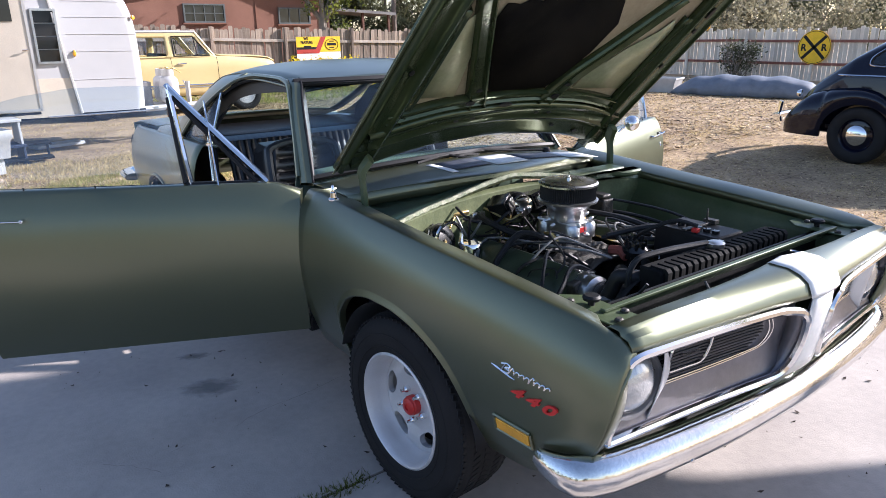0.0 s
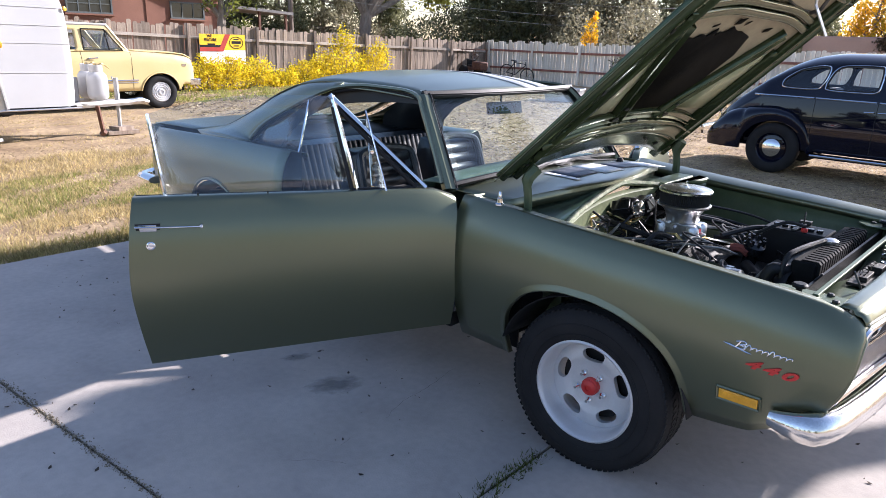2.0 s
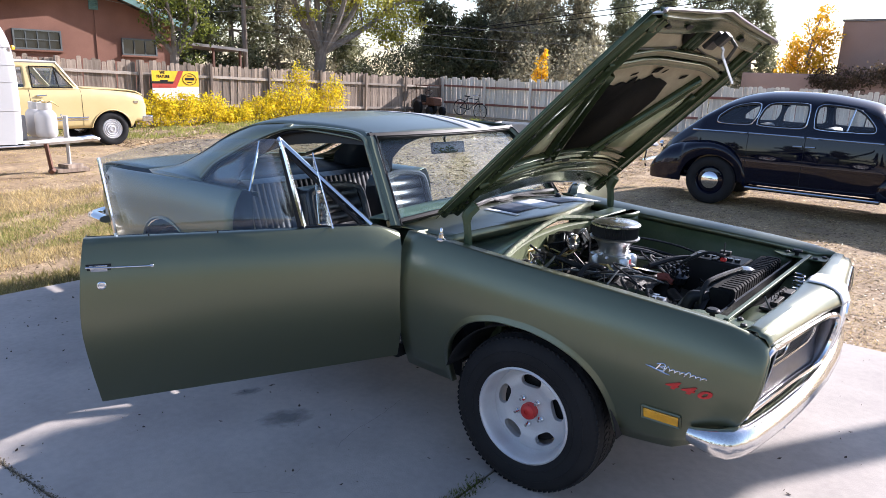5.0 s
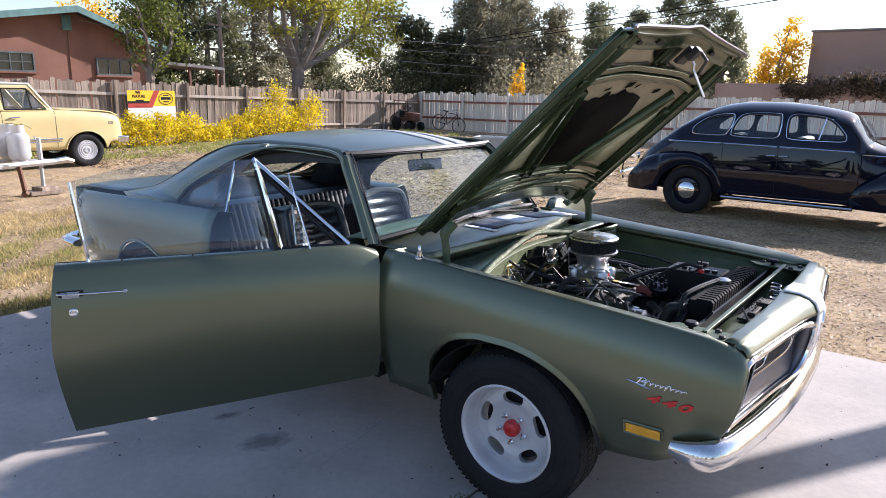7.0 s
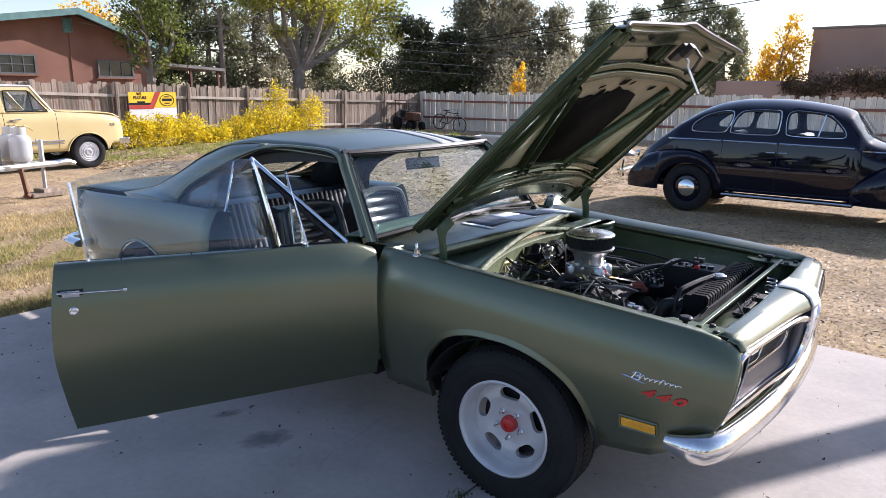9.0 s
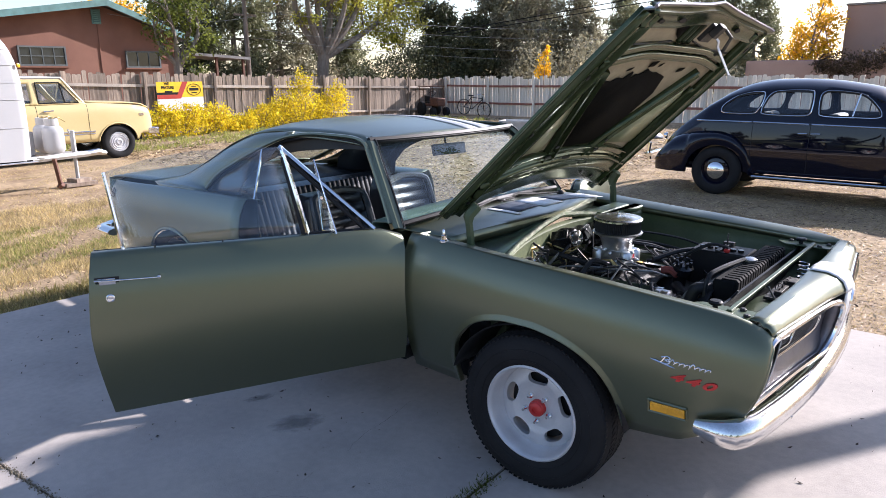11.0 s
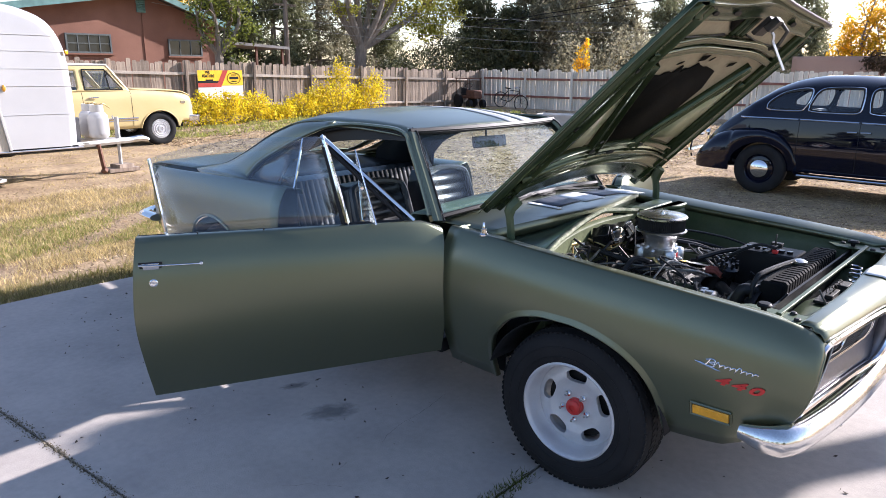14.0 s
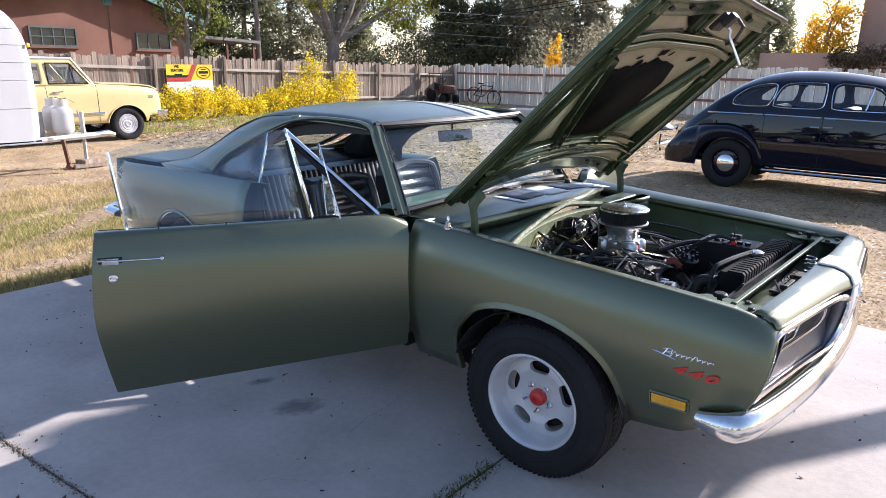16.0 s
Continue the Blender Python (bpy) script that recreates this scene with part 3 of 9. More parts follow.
# ---- quarters, tail, roof, pillars ----
def quarter(s):
    bm = BM()
    xs = sorted(set(span(-3.965, -3.22, 12) + arch_xs(R_ARCH[0], R_ARCH[1], 21) + [-2.36, -2.25, -2.12, -2.02]))
    side_skin(bm, s, xs, lambda x: max(arch(x, *R_ARCH), curve([(-3.97, 0.52), (-3.7, 0.42), (-3.2, 0.33), (-2.4, 0.28)], x)), inner=0.70)
    ob = part("quarter_panel", bm, PAINT, car, solid=0.004)
    bm = BM()
    tube(bm, [(x, s * (half_width(x, max(0.3, arch(x, *R_ARCH))) + 0.002), max(0.31, arch(x, *R_ARCH) + 0.006)) for x in sorted(arch_xs(R_ARCH[0], R_ARCH[1] + 0.004, 31))], 0.010, 6)
    part("arch_lip", bm, PAINT, ob)
    bm = BM()
    grid(bm, [[(R_ARCH[0] + 0.41 * math.cos(a), s * y, 0.31 + 0.39 * math.sin(a)) for y in (0.86, 0.5)] for a in span(-0.1, math.pi + 0.1, 19)])
    part("wheel_house", bm, BLACK, car, solid=0.004)
    # three gill slots near the tail
    for k in range(3):
        bm = BM()
        m3 = on_side(-3.80 + 0.035 * k, 0.845, s, 0.005)
        plate(bm, [(-0.008, -0.035), (0.008, -0.035), (0.008, 0.02 + 0.01 * (k == 1)), (0.0, 0.032 + 0.01 * (k == 1)), (-0.008, 0.02)], 0.002, m3)
        part("gill_slot", bm, BLACK, ob)
    # sail panel between the side window line and the roof line
    A = [(-1.78, 0.648, 1.352), (-2.0, 0.672, 1.285), (-2.22, 0.70, 1.19), (-2.42, 0.735, 1.085), (-2.50, 0.768, 1.0), (-2.46, 0.792, 0.99)]
    B = [(-1.80, 0.60, 1.378), (-2.12, 0.595, 1.355), (-2.40, 0.60, 1.275), (-2.72, 0.62, 1.13), (-3.02, 0.645, 1.015), (-3.3, 0.70, 0.962)]
    A, B = ([Vector((x, s * y, z)) for x, y, z in smooth_path(q, 4)] for q in (A, B))
    bm = BM()
    rows = []
    for a, b in zip(A, B):
        bulge = Vector((0, s * 0.035, 0.012)) * min(1.0, (a - b).length * 3)
        rows.append([a.lerp(b, t) + bulge * 4 * t * (1 - t) for t in span(0, 1, 7)])
    grid(bm, rows)
    e = [Vector((x, s * y, z)) for x, y, z in ((-2.46, 0.792, 0.99), (-2.8, 0.79, 0.968), (-3.1, 0.775, 0.957), (-3.3, 0.70, 0.962))]
    grid(bm, [[rows[-1][k * 2] for k in range(4)], [rows[-1][0], e[1], e[2], rows[-1][-1]]])
    part("sail_panel", bm, PAINT, car, solid=0.004)
    # drip rail along roof and window, and its bright lower edge
    bm = BM()
    rail = smooth_path([(-0.885, 0.768, 0.985), (-1.0, 0.72, 1.15), (-1.105, 0.68, 1.29), (-1.165, 0.660, 1.352), (-1.29, 0.646, 1.372), (-1.55, 0.638, 1.374), (-1.78, 0.648, 1.352), (-2.0, 0.672, 1.285), (-2.22, 0.70, 1.19), (-2.42, 0.735, 1.085), (-2.50, 0.768, 1.0)], 4)
    tube(bm, [(x, s * (y + 0.006), z + 0.003) for x, y, z in rail], 0.011, 6)
    part("drip_rail", bm, PAINT, car)
    bm = BM()
    tube(bm, [(x + 0.008 * (k < 12), s * (y - 0.008), z - 0.016) for k, (x, y, z) in enumerate(rail)], 0.009, 6)
    part("window_seal", bm, BLACK, car)
    # dark inner trim from the rail down and in, and behind the side window
    bm = BM()
    low = smooth_path([(-0.915, 0.73, 0.985), (-1.02, 0.685, 1.14), (-1.115, 0.652, 1.285), (-1.165, 0.638, 1.315), (-1.29, 0.628, 1.312), (-1.6, 0.622, 1.288), (-1.80, 0.625, 1.262), (-1.97, 0.635, 1.215), (-2.12, 0.645, 1.145), (-2.24, 0.67, 1.05), (-2.30, 0.70, 0.96)], 4)
    grid(bm, [[(x, s * (y - 0.012), z - 0.006), (x + 0.2 * (lx - x), s * (y - 0.03), z - 0.012), (lx, s * ly, lz), (lx - 0.01, s * (ly - 0.05), lz + 0.035)] for (x, y, z), (lx, ly, lz) in zip(rail, low)])
    part("roof_side_trim", bm, VINYL, car, solid=0.004)
    bm = BM()
    grid(bm, [[(-2.30, s * 0.70, 0.55), (-2.24, s * 0.68, 1.05), (-2.05, s * 0.63, 1.20)], [(-2.55, s * 0.66, 0.55), (-2.5, s * 0.63, 1.08), (-2.3, s * 0.58, 1.27)], [(-2.9, s * 0.62, 0.75), (-2.8, s * 0.60, 1.05), (-2.5, s * 0.55, 1.22)]])
    part("sail_trim", bm, VINYL, car, solid=0.004)
    # rear side glass with its bright leading edge; wound down on the far side
    if s < 0:
        bm = BM()
        tops = [(-2.02, 0.675, 1.268), (-2.2, 0.70, 1.19), (-2.36, 0.728, 1.105), (-2.48, 0.76, 1.0)]
        grid(bm, [[Vector((b, s * 0.775, 0.985)).lerp(Vector((x, s * y, z)), t) for t in span(0, 1, 4)] for (x, y, z), b in zip(tops, (-1.99, -2.16, -2.33, -2.475))])
        part("quarter_glass", bm, GLASS, car, solid=0.004).visible_shadow = False
        bm = BM()
        tube(bm, [(-1.99, s * 0.778, 0.985), (-2.02, s * 0.676, 1.272)], 0.008, 6)
        part("glass_edge", bm, CHROME, car)
    # windscreen pillar
    bm = BM()
    o = [(-0.86, 0.775, 0.962), (-0.993, 0.727, 1.15), (-1.098, 0.687, 1.285), (-1.162, 0.656, 1.355), (-1.215, 0.64, 1.372)]
    rows = []
    for x, y, z in smooth_path(o, 3):
        rows.append([(x + 0.036, s * (y - 0.034), z + 0.004), (x + 0.024, s * (y - 0.010), z + 0.009), (x + 0.0, s * y, z + 0.004), (x - 0.03, s * (y - 0.010), z - 0.010), (x - 0.02, s * (y - 0.04), z - 0.016), (x + 0.022, s * (y - 0.046), z - 0.010)])
    grid(bm, rows, loop=True)
    part("windscreen_pillar", bm, PAINT, car)
    bm = BM()
    tube(bm, [(x + 0.040, s * (y - 0.037), z + 0.006) for x, y, z in smooth_path(o, 3)], 0.0045, 6)
    part("pillar_trim", bm, BLACK, car)


quarter(-1), quarter(1)


def roof_z(x, y):
    c = curve([(-3.35, 0.965), (-3.05, 1.04), (-2.75, 1.155), (-2.4, 1.305), (-2.15, 1.372), (-1.9, 1.394), (-1.6, 1.396), (-1.26, 1.383), (-1.08, 1.362)], x)
    crown = curve([(-3.35, 0.0), (-2.75, 0.015), (-2.3, 0.034), (-1.6, 0.036), (-1.26, 0.016), (-1.08, 0.0)], x)
    return c + crown - (0.02 + crown) * (abs(y) / 0.6) ** 3


bm = BM()
grid(bm, [[(x - 0.05 * (y / 0.6) ** 2 * (1 if x > -1.3 else 0), y, roof_z(x, y)) for y in span(-0.6, 0.6, 17)] for x in span(-1.105, -2.32, 18)])
for s in (-1, 1):
    grid(bm, [[(x, s * 0.60, roof_z(x, 0.6)), (x, s * 0.625, roof_z(x, 0.6) - 0.008), (x, s * 0.646, roof_z(x, 0.6) - 0.022)] for x in span(-1.155, -1.8, 8)])
    grid(bm, [[(x, s * y, roof_z(x, y)) for y in (0.6, 0.52)] for x in span(-2.32, -3.2, 9)])
grid(bm, [[(x, y, roof_z(x, y)) for y in span(-0.6, 0.6, 13)] for x in (-3.06, -3.2, -3.3)])
bmesh.ops.remove_doubles(bm, verts=bm.verts, dist=1e-3)
roof = part("roof", bm, PAINT, car, solid=0.005)
bm = BM()
grid(bm, [[(x, y, roof_z(x, y) - 0.006) for y in span(-0.52, 0.52, 11)] for x in span(-2.32, -3.06, 9)])
part("rear_window", bm, WIND_GLASS, car, "wide curved rear window", solid=0.004).visible_shadow = False
bm = BM()
grid(bm, [[(x, y, roof_z(x, y) - 0.035) for y in span(-0.6, 0.6, 9)] for x in span(-1.15, -2.3, 9)])
part("headliner", bm, VINYL, car, solid=0.004)
# pale stripes over the roof, the white paint darkened to stand for shading
for y0, y1 in ((0.14, 0.26), (0.29, 0.44)):
    bm = BM()
    grid(bm, [[(x - 0.05 * (y / 0.6) ** 2 * (1 if x > -1.3 else 0), y, roof_z(x, y) + 0.0045) for y in span(y0, y1, 4)] for x in span(-1.115, -2.30, 18)])
    part("roof_stripe", bm, STRIPE_SHADED, roof, "pale racing stripe on the roof", solid=0.001)

# windscreen with black surround and bright trim
def screen(u, t):
    y = -0.728 + 1.456 * u
    base, head = Vector((-0.86 + 0.07 * (1 - (y / 0.7) ** 2), y, 0.976 + 0.036 * (1 - (y / 0.7) ** 2))), Vector((-1.16 + 0.06 * (1 - (y / 0.7) ** 2), y * 0.88, 1.352))
    p = base.lerp(head, t)
    p.x += 0.02 * 4 * t * (1 - t)
    return p


bm = BM()
grid(bm, [[screen(u, t) for t in span(0.0, 1.0, 8)] for u in span(0, 1, 17)])
part("windscreen", bm, WIND_GLASS, car, "clear windscreen with reflections", solid=0.005).visible_shadow = False
loop_uv = [(u, 0.0) for u in span(0, 1, 15)] + [(1.0, t) for t in span(0.1, 1, 8)] + [(u, 1.0) for u in span(0.95, 0, 15)] + [(0.0, t) for t in span(0.9, 0, 8)]
bm = BM()
tube(bm, [screen(u, t) + Vector((0.010, 0, 0.006)) for u, t in loop_uv], 0.015, 6)
part("windscreen_seal", bm, BLACK, car)
bm = BM()
tube(bm, [screen(u, 1.0) + Vector((0.010, 0, 0.012)) for u in span(0.0, 1.0, 17)], 0.017, 6)
part("header_seal", bm, BLACK, car)
bm = BM()
box(bm, (0, 0, 0), (0.022, 0.25, 0.066), pose(-1.175, 0.03, 1.265, 0, -12, -8))
tube(bm, [(-1.19, 0.03, 1.262), (-1.205, 0.03, 1.31), (-1.20, 0.03, 1.36)], 0.008, 6)
part("rear_view_mirror", bm, BLACK_GLOSS, car, bevel=0.010)
bm = BM()
box(bm, (0.004, 0, 0), (0.014, 0.244, 0.050), pose(-1.188, 0.03, 1.265, 0, -12, -8))
part("mirror_glass", bm, CHROME, car, bevel=0.004)

# tail: deck lid, rear panel, bumper
bm = BM()
grid(bm, [[(x - 0.04 * (1 - (y / 0.7) ** 2) * f, y, curve([(-4.02, 0.935), (-3.9, 0.948), (-3.3, 0.966)], x) + 0.012 * (1 - (y / 0.7) ** 2)) for y in span(-0.70, 0.70, 13)] for x, f in zip(span(-3.28, -3.955, 8), span(0, 1, 8))])
part("boot_lid", bm, PAINT, car, solid=0.005)
bm = BM()
grid(bm, [[(-3.96 - 0.045 * (1 - (y / 0.74) ** 2) - 0.02 * math.sin((z - 0.5) * 7), y, z) for y in span(-0.72, 0.72, 13)] for z in span(0.45, 0.935, 7)])
part("tail_panel", bm, PAINT, car, solid=0.005)
bm = BM()
tube(bm, smooth_path([(-3.70, -0.84, 0.56), (-3.90, -0.83, 0.56), (-4.02, -0.70, 0.565), (-4.07, -0.3, 0.57), (-4.07, 0.3, 0.57), (-4.02, 0.70, 0.565), (-3.90, 0.83, 0.56), (-3.70, 0.84, 0.56)], 4), 0.062, 10, 0.45, up=(0, 0, 1))
part("rear_bumper", bm, CHROME, car, "chrome rear bumper")
bm = BM()
grid(bm, [[(x, y, 0.33) for y in (-0.70, 0.70)] for x in span(-3.8, -0.50, 8)])
part("floor_pan", bm, BLACK, car, solid=0.01)
# unseen sheet added below the engine so the slab there stays dark
bm = BM()
grid(bm, [[(x, y, 0.335 + 0.03 * math.cos(5 * y) * math.cos(4 * x)) for y in span(-0.54, 0.54, 9)] for x in span(-0.50, 0.66, 9)])
part("splash_shield", bm, GREASE, car, "unseen dark sheet added under the engine to stop light", solid=0.006)
for s in (-1, 1):
    bm = BM()
    box(bm, (-1.38, s * 0.78, 0.365), (1.26, 0.10, 0.07))
    part("door_sill", bm, BLACK, car, bevel=0.01)


# ---- cowl, firewall ----
bm = BM()
def cowl_z(x, y):
    return curve([(-0.82, 0.955), (-0.6, 0.955), (-0.48, 0.951), (-0.40, 0.946)], x) + 0.046 * (1 - (y / 0.72) ** 2)
def cowl_edge(y):
    return -0.40 - 0.165 * (abs(y) / 0.72) ** 1.5
def flange_x(y):
    return -0.385 + 0.115 * (abs(y) / 0.66) ** 2
def shelf_z(y):
    return cowl_z(-0.40, y) - 0.014 - 0.036 * min(1.0, abs(y) / 0.35)
def cowl_rear(y):
    return -0.862 + 0.07 * (1 - (y / 0.72) ** 2)
rows = [[(cowl_rear(y) + (cowl_edge(y) - cowl_rear(y)) * t, y, cowl_z(cowl_rear(y) + (cowl_edge(y) - cowl_rear(y)) * t, y)) for y in span(-0.72, 0.72, 25)] for t in span(0, 1, 9)]
rows += [[(cowl_edge(y) + 0.008, y, cowl_z(-0.45, y) - 0.006) for y in span(-0.72, 0.72, 25)], [(cowl_edge(y) + 0.010, y, cowl_z(-0.45, y) - 0.020) for y in span(-0.72, 0.72, 25)], [(cowl_edge(y) - 0.006, y, cowl_z(-0.45, y) - 0.022) for y in span(-0.72, 0.72, 25)], [(cowl_edge(y) - 0.006, y, shelf_z(y) - 0.012) for y in span(-0.72, 0.72, 25)]]
grid(bm, rows)
cowl = part("cowl_panel", bm, PAINT, car, solid=0.004)
# cowl stripes; the wide last white block paints the sunlit far corner
for y0, y1, m_ in ((-0.24, -0.205, STRIPE), (-0.20, 0.01, STRIPE_DARK), (0.016, 0.215, STRIPE), (0.22, 0.47, STRIPE_DARK), (0.475, 0.69, STRIPE)):
    bm = BM()
    x0, x1 = (-0.70, -0.53) if y0 < 0.1 else (-0.67, -0.53)
    grid(bm, [[(x, y, cowl_z(x, y) + 0.005) for y in span(y0, y1, 4)] for x in span(x0, x1 + 0.03 * (m_ is STRIPE), 7)])
    part("cowl_stripe", bm, m_, cowl, "", solid=0.001)
bm = BM()
grid(bm, [[(cowl_edge(y) - 0.01 + (flange_x(y) - cowl_edge(y) + 0.01) * t, y, shelf_z(y) - 0.012 * math.sin(math.pi * t)) for y in span(-0.708, 0.708, 25)] for t in span(0, 1, 5)])
part("cowl_shelf", bm, SHELF_SHADED, car, "shelf in front of the cowl, coloured teal as in shade", solid=0.003)
bm = BM()
grid(bm, [[(flange_x(y) - 0.012 + 0.02 * (z < 0.9), y, z + (0.03 * (1 - (y / 0.72) ** 2) if z > 0.83 else 0)) for y in span(-0.70, 0.70, 17)] for z in (0.90, 0.885, 0.84, 0.72, 0.6, 0.4)])
firewall = part("firewall", bm, FIREWALL, car, solid=0.004)
bm = BM()
grid(bm, [[(flange_x(y) - 0.016, y, shelf_z(y) + 0.002), (flange_x(y) + 0.004 + 0.005 * noise.noise((23 * y, 0, 1)), y, shelf_z(y) + 0.004 + 0.004 * noise.noise((30 * y, 2, 1))), (flange_x(y) + 0.006 + 0.005 * noise.noise((23 * y, 0, 1)), y, shelf_z(y) - 0.008 + 0.006 * noise.noise((40 * y, 3, 1))), (flange_x(y) - 0.004, y, shelf_z(y) - 0.022)] for y in span(-0.70, 0.70, 85)])
part("cowl_flange", bm, FLANGE, car, "rough welded flange of the cowl", solid=0.003)
bm = BM()
plate(bm, [(-0.11, 0.40), (0.05, 0.62), (0.05, 0.72), (-0.02, 0.74), (-0.02, 0.30)], 0.03, pose(-0.30, 0.0, 0.905))
box(bm, (-0.37, 0.5, 0.915), (0.10, 0.36, 0.05))
part("cowl_corner_brace", bm, PAINT_IN, car, bevel=0.01)
# wipers
for y0, y1, yb in ((-0.12, 0.36, 0.12), (0.10, 0.62, 0.52)):
    bm = BM()
    tube(bm, [(-0.70, yb, 0.99), (-0.745, (yb + y0) / 2, 1.005), (-0.775, y0 + 0.06, 1.02)], 0.006, 6)
    tube(bm, [(-0.765, y0 - 0.12, 1.0), (-0.775, y0 + 0.06, 1.022), (-0.765, y0 + 0.24, 1.0)], 0.006, 6, 1.6)
    lathe(bm, [(0.022, 0), (0.02, 0.02), (0.012, 0.03), (0, 0.032)], pose(-0.70, yb, 0.972), 12)
    part("wiper", bm, BLACK, car, "black wiper arm and blade on the cowl")


# ---- hood, hinged at its rear edge and raised ----
hood = new("hood")
hood.parent = car
hood["label"] = "raised hood with ribbed inner panel"
# local: x from the rear edge forward, y across, z up from the skin
hood.matrix_basis = pose(-0.548, -0.012, 1.077, -1.47, -43.67, 0.13)
HL = 1.211


def hood_half(x):
    return curve([(0, 0.756), (0.4, 0.748), (0.9, 0.730), (1.1, 0.712), (1.211, 0.702)], x)


def hood_pt(u, v, drop=0.0):
    """u 0..1 from rear to front, v -1..1 across."""
    rear = 0.10 * (1 - abs(v) ** 2.2) - 0.05          # the rear edge arches forward in the middle
    x = rear + u * (HL - rear + 0.045 * (1 - abs(v)) ** 1.3)
    w = hood_half(u * HL)
    z = 0.030 * (1 - v * v) + 0.016 * math.exp(-(v / 0.16) ** 2) * u - drop - 0.03 * (1 if u > 0.999 else 0) - 0.018 * max(0, abs(v) - 0.93) / 0.07
    return Vector((x + (0.012 if u > 0.999 else 0), v * w, z))


bm = BM()
us = span(0, 0.985, 15) + [1.0]
vsn = [-1, -0.97, -0.9] + span(-0.8, 0.8, 17) + [0.9, 0.97, 1]
grid(bm, [[hood_pt(u, v) for v in vsn] for u in us])
hood_skin = part("hood_skin", bm, PAINT, hood, solid=0.003)
for v0, v1 in ((-0.02, 0.14), (0.2, 0.38)):
    bm = BM()
    grid(bm, [[hood_pt(u, v, -0.004) for v in span(v0, v1, 4)] for u in span(0.02, 0.97, 12)])
    part("hood_stripe", bm, STRIPE, hood_skin, "pale racing stripe on the hood", solid=0.001)


def hood_rib(bm, pts, w, h=0.03, groove=0.1):
    """A pressed rib with sloping flanks and a shallow groove along (u, v) points; w is its width in metres."""
    pts = smooth_path([hood_pt(u, v) for u, v in pts], 5)
    rows = []
    for i, p in enumerate(pts):
        d = (pts[min(i + 1, len(pts) - 1)] - pts[max(i - 1, 0)])
        d.z = 0
        d.normalize()
        n = Vector((-d.y, d.x, 0))
        ww = w[0] + (w[1] - w[0]) * i / (len(pts) - 1) if isinstance(w, tuple) else w
        q = [(-1.0, 0.004), (-0.84, h * 0.72), (-0.76, h * 0.95), (-0.62, h), (-0.42, h * (1 - groove)), (0.42, h * (1 - groove)), (0.62, h), (0.76, h * 0.95), (0.84, h * 0.72), (1.0, 0.004)]
        rows.append([p + n * (a * ww / 2) - Vector((0, 0, b)) for a, b in q])
    grid(bm, rows)


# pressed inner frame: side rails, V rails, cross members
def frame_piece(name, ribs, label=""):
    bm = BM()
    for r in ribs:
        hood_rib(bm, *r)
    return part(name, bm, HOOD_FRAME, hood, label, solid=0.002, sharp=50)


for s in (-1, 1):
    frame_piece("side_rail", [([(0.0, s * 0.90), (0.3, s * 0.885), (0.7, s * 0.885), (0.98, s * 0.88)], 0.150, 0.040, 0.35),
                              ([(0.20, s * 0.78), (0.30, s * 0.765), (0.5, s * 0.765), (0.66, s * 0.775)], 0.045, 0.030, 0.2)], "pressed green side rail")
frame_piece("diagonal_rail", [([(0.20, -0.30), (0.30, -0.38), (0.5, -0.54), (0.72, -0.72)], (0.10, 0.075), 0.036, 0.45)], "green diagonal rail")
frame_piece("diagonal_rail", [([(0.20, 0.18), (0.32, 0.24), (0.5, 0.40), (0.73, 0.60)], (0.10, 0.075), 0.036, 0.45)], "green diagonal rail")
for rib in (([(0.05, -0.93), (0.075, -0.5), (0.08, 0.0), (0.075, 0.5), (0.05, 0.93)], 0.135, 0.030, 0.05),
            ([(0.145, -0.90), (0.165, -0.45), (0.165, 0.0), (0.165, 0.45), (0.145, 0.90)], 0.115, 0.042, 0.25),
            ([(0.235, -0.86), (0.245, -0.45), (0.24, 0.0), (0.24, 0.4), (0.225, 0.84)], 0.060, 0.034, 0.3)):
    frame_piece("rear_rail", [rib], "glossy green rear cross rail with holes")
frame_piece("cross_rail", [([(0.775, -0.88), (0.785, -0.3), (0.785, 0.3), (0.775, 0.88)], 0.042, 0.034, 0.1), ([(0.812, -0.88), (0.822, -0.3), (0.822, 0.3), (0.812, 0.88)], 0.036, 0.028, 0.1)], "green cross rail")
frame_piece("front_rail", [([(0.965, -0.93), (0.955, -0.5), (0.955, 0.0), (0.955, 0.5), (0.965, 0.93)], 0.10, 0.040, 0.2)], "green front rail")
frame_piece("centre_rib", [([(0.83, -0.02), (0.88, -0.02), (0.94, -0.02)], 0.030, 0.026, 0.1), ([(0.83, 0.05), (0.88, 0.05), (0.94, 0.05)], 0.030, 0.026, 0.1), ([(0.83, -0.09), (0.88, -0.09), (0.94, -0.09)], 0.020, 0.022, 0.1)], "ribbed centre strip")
bm = BM()
grid(bm, [[hood_pt(u, v, 0.006) for v in span(-0.9, 0.9, 15)] for u in span(0.03, 0.95, 14)])
part("inner_skin", bm, HOOD_TAN, hood, "bare tan underside of the hood skin", solid=0.002)
